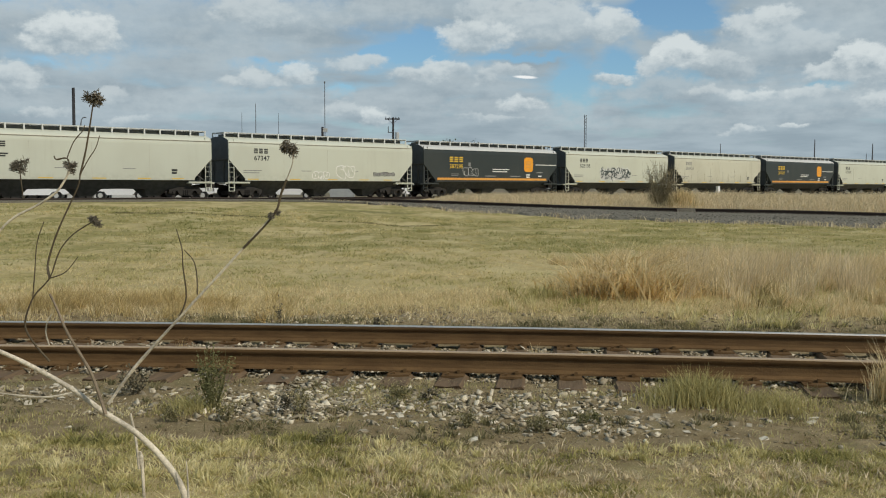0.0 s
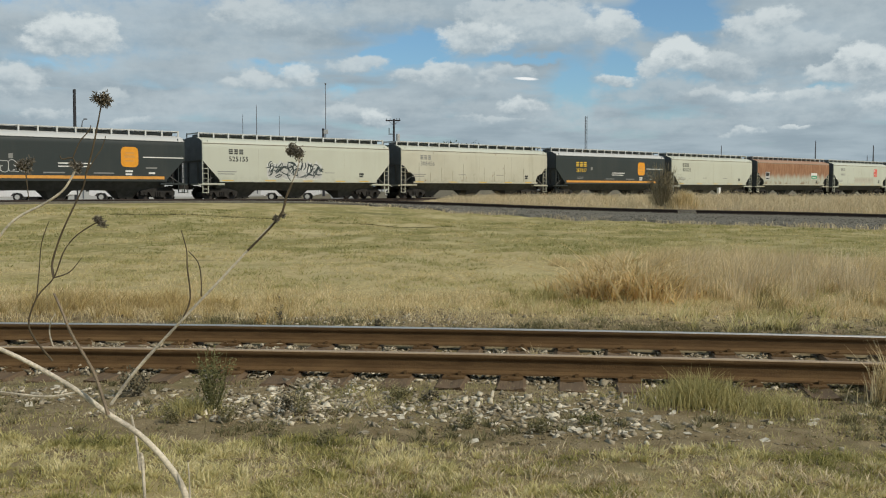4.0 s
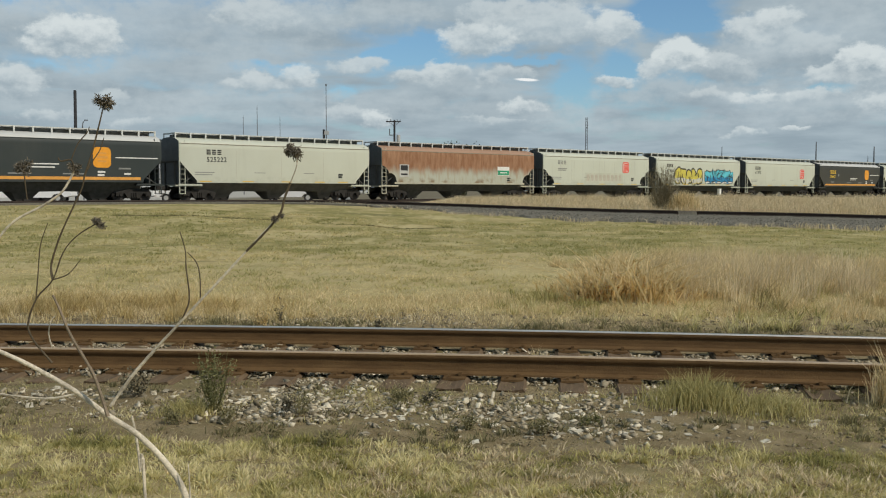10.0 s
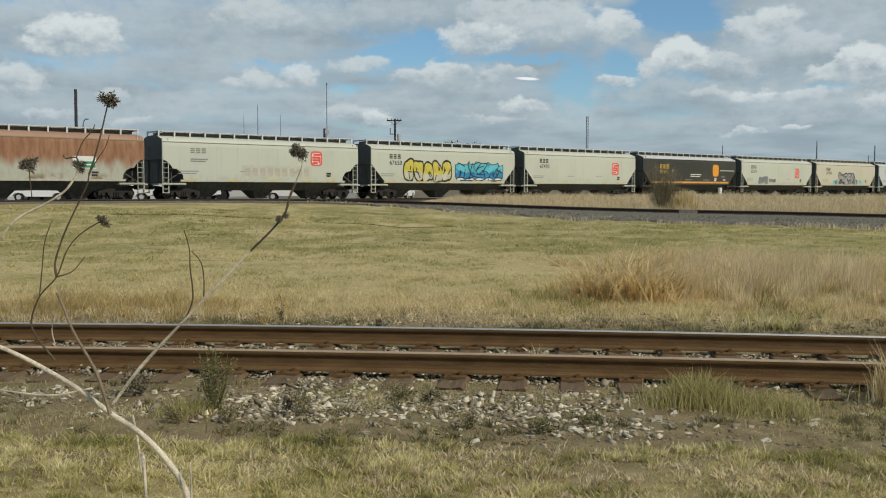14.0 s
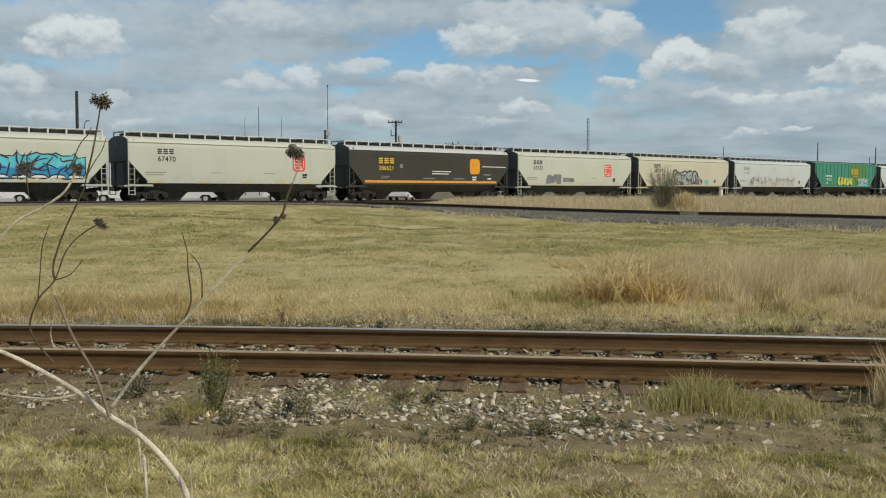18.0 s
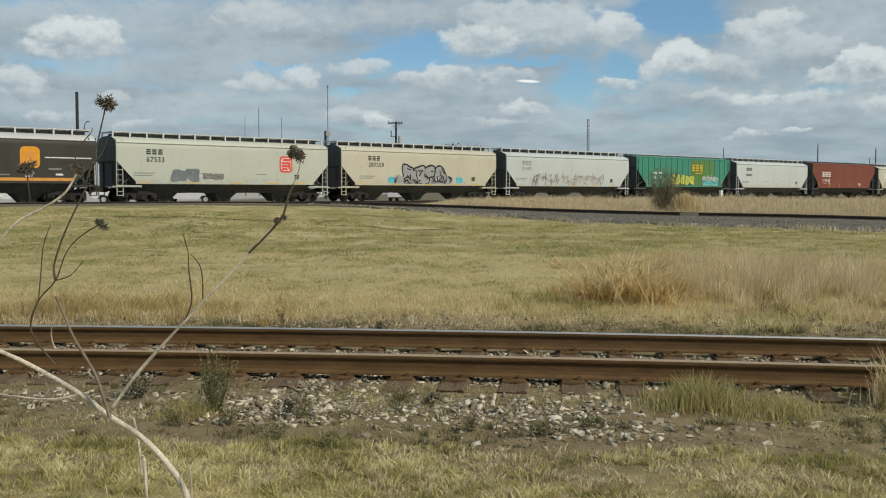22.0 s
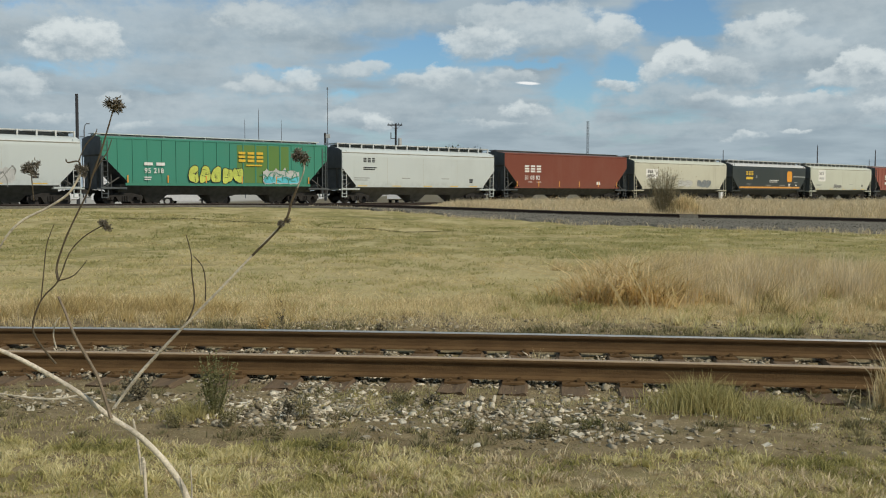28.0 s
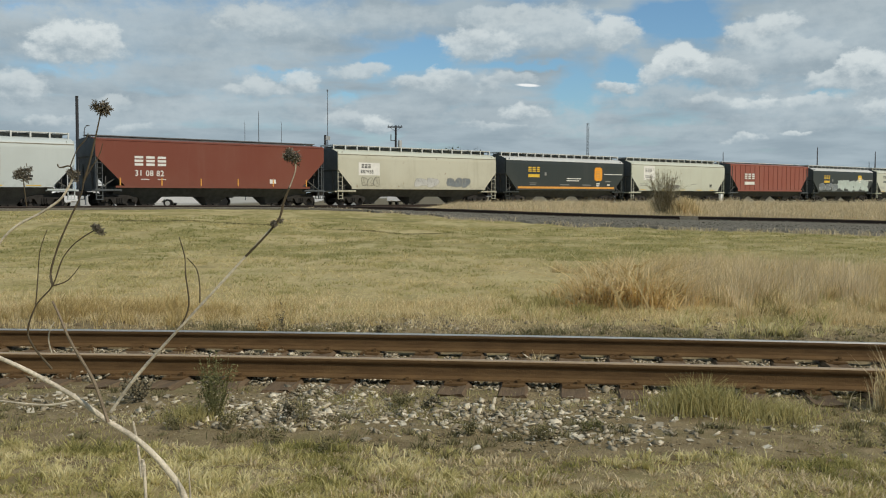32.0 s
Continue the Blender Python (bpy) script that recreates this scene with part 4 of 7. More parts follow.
def plate(key, w, h, mat, name, r=0.0):
    """A painted panel, a few millimetres thick, centred on its place."""
    out = rounded(w, h, r) if r else [(-w / 2, -h / 2), (w / 2, -h / 2), (w / 2, h / 2), (-w / 2, h / 2)]
    return kept((key, w, h, mat.name, r), lambda: Shape().slab(out, -0.004, 0.002).mesh(name, mat))


def digits_mesh(text, size, mat):
    def build():
        cu = bpy.data.curves.new("digits", "FONT")
        cu.body, cu.size, cu.space_character, cu.offset = text, size * 1.14, 1.10, size * 0.016
        ob = bpy.data.objects.new("digits", cu)
        me = bpy.data.meshes.new_from_object(ob)
        bpy.data.objects.remove(ob)
        me.transform(Euler((radians(90), 0, 0)).to_matrix().to_4x4())
        me.materials.clear()
        me.materials.append(mat)
        return me
    return kept((text, size, mat.name), build)


def mark_mesh(w, h, mat):
    """Three pairs of plain bars in place of a company mark."""
    def build():
        s = Shape()
        b = w * 0.27
        for i in range(3):
            x = i * (w - b) / 2
            for z in (0.0, h * 0.36, h * 0.72):
                s.slab([(x, z), (x + b, z), (x + b, z + h * 0.24), (x, z + h * 0.24)], -0.004, 0.002)
        return s.mesh("company_mark", mat)
    return kept(("mark", w, h, mat.name), build)


def emblem(car, x, z, w, h, mat, inner):
    """A painted shield; the red ones are white inside with red strokes."""
    body = part("emblem", plate("emblem", w, h, mat, "emblem", w * 0.24), car, "painted shield emblem", (x, SIDE - 0.006, z))
    if mat is RED:
        field = part("emblem_field", plate("field", w * 0.78, h * 0.80, inner, "emblem_field", w * 0.2), body, "white field of the emblem", (0, -0.005, 0))
        for dx, dz, ww, hh in ((0.05, 0.27, 0.62, 0.16), (-0.02, 0.07, 0.66, 0.15), (-0.06, -0.11, 0.58, 0.15), (-0.1, -0.29, 0.42, 0.15), (0.27, -0.1, 0.17, 0.44)):
            part("emblem_stroke", plate("stroke", round(w * ww, 3), round(h * hh, 3), mat, "emblem_stroke"), field, "", (w * dx, -0.005, h * dz))
    else:
        part("emblem_band", plate("band", w * 0.62, h * 0.13, inner, "emblem_band"), body, "", (0, -0.006, 0.02))
        part("emblem_band", plate("band", w * 0.5, h * 0.09, inner, "emblem_band"), body, "", (0, -0.006, h * 0.2))
        part("emblem_band", plate("band", w * 0.5, h * 0.09, inner, "emblem_band"), body, "", (0, -0.006, -h * 0.19))


def spray_outline(seed, grow, spiky):
    """The outline of one sprayed letter-like shape, about one unit wide and high."""
    r = random.Random(seed)
    pts = []
    n = 30
    lobes = [(r.uniform(0, 6.28), r.uniform(0.05, 0.14), q) for q in ((2, 3, 4, 5) if spiky else (2, 3))]
    for i in range(n):
        a = 2 * math.pi * i / n
        rad = 0.46
        for ph, amp, q in lobes:
            rad += amp * 0.5 * math.sin(q * a + ph)
        if spiky and i % 3 == 0:
            rad += 0.10
        sq = max(abs(math.cos(a)), abs(math.sin(a)))
        rad /= sq ** 0.55
        rad += grow
        pts.append((rad * math.cos(a), rad * math.sin(a)))
    return pts


def graffiti(car, x, z, w, h, count, fill, edge, seed, spiky=False, streaks=None, line=0.07, strokes=3):
    """A sprayed piece: overlapping letter-like shapes with dark edges and inner strokes."""
    pitch = w / count
    for i in range(count):
        r = random.Random(seed * 31 + i)
        cw, ch = pitch * (1.12 if spiky else 1.03), h * r.uniform(0.85, 1.05)
        def outline(grow):
            return [(a * cw, b * ch) for a, b in spray_outline(seed * 7 + i, grow, spiky)]
        px, pz = x + pitch * (i + 0.5), z + h / 2 + r.uniform(-0.06, 0.06) * h
        back = part("graffiti", Shape().slab(outline(line / max(cw, 0.3)), -0.003 - 0.001 * i, 0.002).mesh("graffiti", edge), car, "sprayed graffiti shape", (px, SIDE - 0.006, pz))
        part("graffiti_fill", Shape().slab(outline(0.0), -0.006 - 0.001 * i, -0.0035 - 0.001 * i).mesh("graffiti_fill", fill), back)
        for q in range(strokes):
            s = Shape()
            a = (r.uniform(-0.28, 0.28) * cw, r.uniform(-0.3, 0.3) * ch)
            ang = r.choice((0, 90, 60, 120)) + r.uniform(-15, 15)
            l, t = r.uniform(0.12, 0.26) * min(cw, ch), line * 0.42
            c, d = math.cos(radians(ang)), math.sin(radians(ang))
            s.slab([(a[0] - c * l - d * t, a[1] - d * l + c * t), (a[0] - c * l + d * t, a[1] - d * l - c * t), (a[0] + c * l + d * t, a[1] + d * l - c * t), (a[0] + c * l - d * t, a[1] + d * l + c * t)], -0.010 - 0.001 * i, -0.006)
            part("graffiti_stroke", s.mesh("graffiti_stroke", edge), back)
        if streaks:
            part("graffiti_shade", Shape().slab([(a, min(b, -ch * 0.12)) for a, b in outline(-0.04)], -0.0085 - 0.001 * i, -0.0062 - 0.001 * i).mesh("graffiti_shade", streaks), back)


def ribbon(s, points, width, y0, y1):
    """A painted stroke along a curve, tapered at both ends, as one flat piece."""
    pts = [Vector((p[0], 0, p[1])) for p in points]
    fine = []
    for i in range(len(pts) - 1):
        a, b, c, d = pts[max(i - 1, 0)], pts[i], pts[i + 1], pts[min(i + 2, len(pts) - 1)]
        for q in range(4):
            t = q / 4
            fine.append(0.5 * (2 * b + (c - a) * t + (2 * a - 5 * b + 4 * c - d) * t * t + (3 * b - a - 3 * c + d) * t ** 3))
    fine.append(pts[-1])
    n = len(fine)
    left, right = [], []
    for i, p in enumerate(fine):
        d = fine[min(i + 1, n - 1)] - fine[max(i - 1, 0)]
        side = Vector((-d.z, 0, d.x)).normalized() * width * (0.25 + 0.75 * math.sin(math.pi * (0.1 + 0.8 * i / (n - 1)))) / 2
        left.append(p + side)
        right.append(p - side)
    s.slab([(q.x, q.z) for q in left + right[::-1]], y0, y1)
    return s


def wildstyle(car, x, z, w, h, count, fill, edge, seed, low=None, line=0.09, lobes=None, strokes=5):
    """Interlocked sprayed letters: a ragged field of colour crossed by many tapered strokes."""
    r = random.Random(seed)
    top, bottom = [], []
    n = count * 5
    for i in range(n + 1):
        u = i / n
        swell = h * (0.40 + 0.12 * math.sin(u * math.pi))
        spike = h * r.uniform(0.06, 0.20) if i % 5 == 2 else h * r.uniform(-0.06, 0.05)
        top.append((u * w - w / 2, swell * 0.85 + spike))
        bottom.append((u * w - w / 2, -h * 0.44 + h * r.uniform(-0.05, 0.05) + (h * 0.16 if i in (0, n) else 0)))
    outline = top + bottom[::-1]
    big = [(a * (1 + line / w * 1.4), b * (1 + line / h * 1.8)) for a, b in outline]
    piece = part("graffiti", Shape().slab(big, -0.003, 0.002).mesh("graffiti", edge if lobes else fill), car, "sprayed graffiti piece", (x + w / 2, SIDE - 0.006, z + h / 2))
    part("graffiti_fill", Shape().slab(outline, -0.006, -0.0035).mesh("graffiti_fill", fill), piece)
    if low:
        part("graffiti_shade", Shape().slab([(a, -h * 0.02 + 0.06 * h * math.sin(a * 5)) for a, b in top] + bottom[::-1], -0.009, -0.0065).mesh("graffiti_shade", low), piece)
    if lobes:
        for i in range(count):
            c = -w / 2 + w * (i + 0.5) / count
            pts = [(c + w / count * 0.46 * math.cos(a), -h * 0.45 + h * 0.13 * math.sin(a)) for a in np.linspace(0, math.pi, 9)]
            part("graffiti_lobe", Shape().slab([(float(a), float(b)) for a, b in pts], -0.012, -0.0095).mesh("graffiti_lobe", lobes), piece)
            s = Shape()
            ribbon(s, [(float(a), float(b)) for a, b in pts[::2]], line * 0.9, -0.016, -0.0125)
            part("graffiti_stroke", s.mesh("graffiti_stroke", edge), piece)
    for i in range(count):
        c = -w / 2 + w * (i + 0.5) / count
        p = w / count
        for q in range(strokes):
            s = Shape()
            a = (c + r.uniform(-0.5, 0.5) * p, h * r.uniform(-0.32, 0.42))
            ang = r.choice((75, 105, 20, 160, 50))
            l = r.uniform(0.25, 0.55) * min(p, h)
            d = (math.cos(radians(ang)) * l, math.sin(radians(ang)) * l)
            bow = r.uniform(-0.5, 0.5)
            ribbon(s, [(a[0] - d[0], a[1] - d[1]), (a[0] - d[1] * bow, a[1] + d[0] * bow), (a[0] + d[0], a[1] + d[1])], line * r.uniform(0.7, 1.2), -0.017 - 0.0004 * (q + i % 3), -0.0095)
            part("graffiti_stroke", s.mesh("graffiti_stroke", edge), piece)


def bars(car, x, z, w, rows, h, gap, mat, name="small_lettering"):
    """Small writing that cannot be read, as plain bars."""
    def build():
        s = Shape()
        for i in range(rows):
            s.slab([(0, -i * gap), (w * (1 - 0.12 * (i % 2)), -i * gap), (w * (1 - 0.12 * (i % 2)), -i * gap + h), (0, -i * gap + h)], -0.003, 0.002)
        return s.mesh(name, mat)
    part(name, kept(("bars", w, rows, h, gap, mat.name), build), car, "", (x, SIDE - 0.005, z))


def wheel_unit(car, x):
    """A two-axle truck."""
    truck = part("truck", kept("bolster", lambda: Shape().box(-0.2, 0.2, -1.0, 1.0, 0.5, 0.78).box(-1.15, 1.15, -0.62, 0.62, 0.22, 0.5).box(-0.35, 0.35, -0.25, 0.25, 0.78, 1.02).mesh("truck", STEEL)), car, "dusty two-axle wagon truck", (x, 0, 0))
    part("side_frame", kept("sideframe", sideframe_mesh), truck, "", (0, -1.02, 0))
    part("side_frame", kept("sideframe", sideframe_mesh), truck, "", (0, 1.02, 0), 180)
    for dx in (-0.89, 0.89):
        WHEELS.append((part("wheelset", kept("wheelset", wheelset_mesh), truck, "", (dx, 0, 0.457)), dx))


WHEELS = []
CARS = []


def hopper(start, length, label, body, roof, kind="smooth", under=UNDER, trim=None, gear=None):
    """One covered hopper car; start is the place of its leading corner along the track."""
    car = empty("hopper_car")
    tagged(car, label, "hopper car", group="cars of the train")
    key = round(length, 1)
    trim = trim or body
    gear = gear or trim
    seam = body not in (DARK, BROWN)
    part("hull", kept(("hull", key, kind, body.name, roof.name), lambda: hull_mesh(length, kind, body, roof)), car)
    # The bays' dark colour stands in for shade below the sill.
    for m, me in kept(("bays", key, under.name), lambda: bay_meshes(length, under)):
        part("hopper_bay", me, car, "hopper bay with shade in its dark colour", (m, 0, 0))
        part("outlet_gate", kept("gate", gate_mesh), car, "", (m, 0, 0))
    if kind == "ribbed":
        rib_posts(car, length, body)
    if kind != "ribbed":
        for y in (SIDE - 0.012, 1.55):
            part("side_sill", kept(("sill", key, trim.name), lambda: Shape().box(1.3, length - 1.3, 0, 0.062, SILL - 0.10, SILL + 0.035).mesh("side_sill", trim)), car, "", (0, y, 0))
        for y in (SIDE - 0.008, 1.565) if kind in ("smooth", "arched") else ():
            part("eave_seam", kept(("seam", key, trim.name, seam), lambda: Shape().box(0.02, length - 0.02, 0, 0.043, EAVE - 0.01, EAVE + 0.045).mesh("eave_seam", SEAMINK if seam else trim)), car, "", (0, y, 0))
    else:
        for y in (-1.60, 1.52):
            part("side_sill", kept(("sillr", key, trim.name), lambda: Shape().box(1.6, length - 1.6, 0, 0.08, SILL - 0.08, SILL + 0.10).mesh("side_sill", trim)), car, "", (0, y, 0))
    # Hatches are dark in colour for the shade below the walkway.
    part("roof_hatch", kept(("hatch", key, roof.name), lambda: hatch_mesh(length, TROUGH)), car)
    if kind in ("smooth", "arched"):
        part("roof_walkway", kept(("board", key), lambda: board_mesh(length)), car, "white steel roof walkway")
        count = int(length / 1.12)
        for i in range(count + 1):
            part("walkway_bracket", kept("bracket", bracket_mesh), car, "", (0.1 + (length - 0.2) * i / count, 0, 0))
    else:
        part("roof_walkway", kept(("lowboard", key, kind), lambda: low_board_mesh(length, BOARD if kind == "ribbed" else TROUGH)), car, "low roof walkway")
    lad_top = EAVE + 0.25
    for x, y in ((0.02, -1.54), (length - 0.46, -1.54), (0.02, 1.54), (length - 0.46, 1.54)):
        part("ladder", kept(("ladder", gear.name), (lambda: ladder_mesh(lad_top, gear))), car, "", (x, y, 0))
    part("end_platform", kept(("platform", gear.name), lambda: platform_mesh(gear)), car, "", (0, 0, 0))
    part("end_platform", kept(("platform", gear.name), lambda: platform_mesh(gear)), car, "", (length, 0, 0), 180)
    for x, rz in ((0.1, 0), (length - 0.1, 180)):
        for y in (-0.75, 0.75):
            part("end_post", kept("post", post_mesh), car, "", (x, y, 0))
        for y in (-1.3, 1.3):
            part("end_brace", kept("brace", brace_mesh), car, "", (x, y, 0), rz)
    high = end_form(kind)[0]
    # Added dark sheets close the recess at each end.
    for x in (0.14, length - 0.14):
        part("end_bulkhead", kept(("bulkhead", high), lambda: Shape().slab([(-1.5, 1.1), (1.5, 1.1), (1.5, high + 0.04), (-1.5, high + 0.04)], -0.03, 0.03).mesh("end_bulkhead", ENDS)), car, "", (x, 0, 0), 90)
    part("coupler", kept("coupler", coupler_mesh), car, "", (0, 0, 0))
    part("coupler", kept("coupler", coupler_mesh), car, "", (length, 0, 0), 180)
    part("hand_brake", kept("brakewheel", brakewheel_mesh), car, "", (length + 0.02, -0.55, 2.5), 180)
    part("brake_gear", kept("tank", tank_mesh), car, "", (length, 0, 0), 180)
    for x in (1.75, length - 1.75):
        wheel_unit(car, x)
    CARS.append((car, start))
    return car, length


def white_marks(car, length, number, x=2.05, ink=INK, size=0.42):
    part("company_mark", mark_mesh(1.15, 0.36, ink), car, "", (x, SIDE - 0.006, 3.22))
    if number:
        part("car_number", digits_mesh(number, size, ink), car, "", (x, SIDE - 0.008, 2.72))
    else:
        bars(car, x, 2.76, 1.3, 2, 0.09, 0.14, ink, "car_number")
    bars(car, x - 0.9, 1.95, 1.5, 2, 0.06, 0.16, GREYINK)
    bars(car, length - 3.0, 1.86, 0.42, 2, 0.14, 0.18, INK)
    for f in (0.36, 0.62):
        bars(car, length * f, 1.97, 0.9, 1, 0.05, 0.1, GREYINK)
    for i in range(3):
        part("panel_seam", plate("hullseam", 0.010, 2.2, FADEDINK, "panel_seam"), car, "", (length * (0.27 + 0.23 * i), SIDE - 0.0005, 2.52))
    for x1 in (1.5, length * 0.3, length * 0.5, length * 0.68, length - 3.0):
        part("reflector_strip", plate("strip", 0.9, 0.06, YELLOW, "reflector_strip"), car, "", (x1 + 0.45, SIDE - 0.016, SILL + 0.0))


def dark_marks(car, length, number, shield=ORANGE, stripe=True):
    if stripe:
        part("side_stripe", kept(("stripe", round(length, 1)), lambda: Shape().box(1.5, length - 1.5, -0.012, 0.0, SILL + 0.05, SILL + 0.24).mesh("side_stripe", STRIPE)), car, "orange stripe along the sill", (0, SIDE, 0))
    part("company_mark", mark_mesh(1.55, 0.46, YELLOW), car, "yellow company blocks", (2.9, SIDE - 0.006, 2.95))
    if number:
        part("car_number", digits_mesh(number, 0.42, YELLOW), car, "yellow car number", (2.9, SIDE - 0.008, 2.42))
    else:
        bars(car, 2.9, 2.45, 1.5, 1, 0.28, 0.3, YELLOW, "car_number")
    emblem(car, length * 0.765, 2.85, 1.18, 1.32, shield, CHALK if shield is YELLOW else STRIPE)
    bars(car, length * 0.765 + 0.9, 2.82, 2.9, 1, 0.07, 0.1, CHALK)
    bars(car, 5.1, 2.62, 0.26, 1, 0.30, 0.4, GREYINK, "data_plate")
    bars(car, length * 0.485, 2.34, 2.1, 2, 0.075, 0.2, CHALK)
    for f, w in ((0.43, 1.9), (0.62, 1.9)):
        bars(car, length * f, 1.74, w * 0.7, 1, 0.08, 0.1, GREYINK)
    bars(car, length * 0.765 - 0.3, 1.86, 0.5, 2, 0.12, 0.2, CHALK)
    bars(car, length * 0.765 + 1.1, 2.10, 0.8, 1, 0.10, 0.2, GREYINK)
    bars(car, 3.1, 1.9, 0.9, 2, 0.05, 0.13, GREYINK)
    bars(car, length - 2.6, 1.75, 0.45, 1, 0.12, 0.2, CHALK)


# leading corner of each car along the track at the clip's start
STARTS = [15.9, 34.13, 52.29, 70.22, 87.98, 106.86, 125.44, 142.93, 162.0, 179.6, 197.21, 215.03, 233.92, 251.80, 269.92,
          288.93, 307.88, 325.71, 344.64, 363.04, 381.29, 399.77, 419.14, 437.40, 455.7]
GAP = 1.30
SPAN = [round(b - a - GAP, 2) for a, b in zip(STARTS, STARTS[1:])]


def train():
    def span(i):
        return round(SPAN[i], 1)

    car, l = hopper(STARTS[0], span(0), "cream covered hopper car with black lettering", WHITE, WHITE)
    white_marks(car, l, None)
    car, l = hopper(STARTS[1], span(1), "cream covered hopper car with pale scribbles low on its side", WHITE, WHITE)
    white_marks(car, l, "67347")
    graffiti(car, l * 0.42, 1.45, 1.5, 0.5, 3, WHITE, CHALK, 4, line=0.05)
    graffiti(car, l * 0.55, 1.45, 1.7, 1.0, 2, WHITE, CHALK, 5, line=0.06)
    graffiti(car, l * 0.76, 1.65, 2.2, 0.32, 5, GREYINK, INK, 6, line=0.03)
    car, l = hopper(STARTS[2], span(2), "dark grey covered hopper car with orange stripe and emblem", DARK, ROOFW)
    dark_marks(car, l, "287295")
    graffiti(car, l * 0.27, 1.75, 1.8, 0.75, 3, DARK, SPRAYL, 9, line=0.04)
    car, l = hopper(STARTS[3], span(3), "cream covered hopper car with grey graffiti", WHITE, WHITE)
    white_marks(car, l, "525155")
    wildstyle(car, l * 0.315, 1.48, 4.7, 1.25, 6, SPRAYP, SPRAYT, 11, SPRAYL, line=0.10, strokes=9)
    car, l = hopper(STARTS[4], span(4), "weathered cream hopper car with vertical seams", SEAMED, WHITE, "arched")
    white_marks(car, l, "308456", ink=GREYINK)
    for i in range(12):
        part("panel_seam", plate("seam", 0.03, (1.5, 0.7, 1.2, 0.9)[i % 4], SEAMINK, "panel_seam"), car, "", (1.9 + (l - 3.8) * i / 11, SIDE - 0.002, 1.42 + (1.5, 0.7, 1.2, 0.9)[i % 4] / 2))
    car, l = hopper(STARTS[5], span(5), "dark grey covered hopper car with orange stripe and emblem", DARK, ROOFW)
    dark_marks(car, l, "287027")
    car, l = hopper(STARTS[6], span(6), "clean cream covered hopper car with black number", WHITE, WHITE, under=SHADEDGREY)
    white_marks(car, l, "525222")
    car, l = hopper(STARTS[7], span(7), "rusted hopper car, brown above and grey below", RUSTED, ROOFR, "arched", trim=SEAMED)
    panel = part("number_panel", plate("panel", 0.98, 1.0, SPRAYL, "number_panel"), car, "pale patch with a dark emblem", (2.3, SIDE - 0.006, 2.35))
    part("panel_mark", plate("panelm", 0.74, 0.42, INK, "panel_mark"), panel, "", (0, -0.006, 0.22))
    part("panel_bar", plate("panelb", 0.7, 0.14, INK, "panel_bar"), panel, "", (0, -0.006, -0.3))
    sign = part("side_sign", plate("sign", 1.5, 0.78, CHALK, "side_sign"), car, "white and green sign", (l * 0.775, SIDE - 0.006, 2.45))
    part("sign_band", plate("signb", 1.42, 0.40, SIGNGREEN, "sign_band"), sign, "", (0, -0.006, -0.14))
    part("sign_bar", plate("signc", 0.9, 0.09, CHALK, "sign_bar"), sign, "", (0, -0.011, -0.14))
    bars(car, l * 0.80, 1.75, 0.45, 2, 0.13, 0.18, INK)
    car, l = hopper(STARTS[8], span(8), "cream covered hopper car with red emblem and faded lettering", DULL, WHITE, "arched")
    white_marks(car, l, None, ink=GREYINK)
    emblem(car, l * 0.76, 3.05, 1.05, 1.1, RED, CHALK)
    part("faded_panel", plate("fadedpanel", 5.9, 0.95, FADED, "faded_panel", 0.1), car, "ghost of painted-over lettering", (l * 0.55, SIDE - 0.004, 1.98))
    for i in range(9):
        part("faded_letter", plate("fadedletter", 0.42, 0.62, FADEDINK, "faded_letter", 0.1), car, "", (l * 0.55 - 2.5 + 0.625 * i, SIDE - 0.009, 1.98))
    for i in range(8):
        part("panel_seam", plate("seam", 0.02, 2.3, SPRAYL, "panel_seam"), car, "", (2.4 + (l - 4.8) * i / 7, SIDE - 0.001, 2.55))
    car, l = hopper(STARTS[9], span(9), "cream hopper car with yellow and blue graffiti", DULL, WHITE)
    white_marks(car, l, "67650", x=1.85)
    graffiti(car, l * 0.205, 1.42, 5.2, 1.62, 5, SPRAYY, INK, 17, streaks=SPRAYL, line=0.11)
    wildstyle(car, l * 0.555, 1.48, 5.7, 1.55, 5, SPRAYC, INK, 19, SPRAYB, 0.10, CHALK)
    car, l = hopper(STARTS[10], span(10), "cream covered hopper car with red emblem", DULL, WHITE)
    white_marks(car, l, "67470")
    emblem(car, l * 0.80, 2.78, 1.1, 1.2, RED, CHALK)
    car, l = hopper(STARTS[11], span(11), "dark brown-grey hopper car with orange stripe and emblem", BROWN, ROOFW)
    dark_marks(car, l, "286621")
    car, l = hopper(STARTS[12], span(12), "cream hopper car with red emblem and a grey tag", DULL, WHITE)
    white_marks(car, l, "67533")
    emblem(car, l * 0.775, 2.75, 1.1, 1.2, RED, CHALK)
    graffiti(car, l * 0.23, 1.38, 2.1, 0.95, 2, SPRAYG, GREYINK, 22, line=0.05)
    graffiti(car, l * 0.37, 1.6, 1.6, 0.4, 4, GREYINK, INK, 24, line=0.03)
    car, l = hopper(STARTS[13], span(13), "buff hopper car with grey graffiti outlined in black", CREAM, CREAM)
    white_marks(car, l, "287559", x=2.6)
    part("spray_patch", plate("patch", 0.9, 0.5, SPRAYC, "spray_patch", 0.22), car, "cyan spray patch", (l * 0.30, SIDE - 0.004, 1.70))
    wildstyle(car, l * 0.315, 1.44, 6.2, 0.62, 6, SPRAYM, INK, 29, None, 0.12, strokes=4)
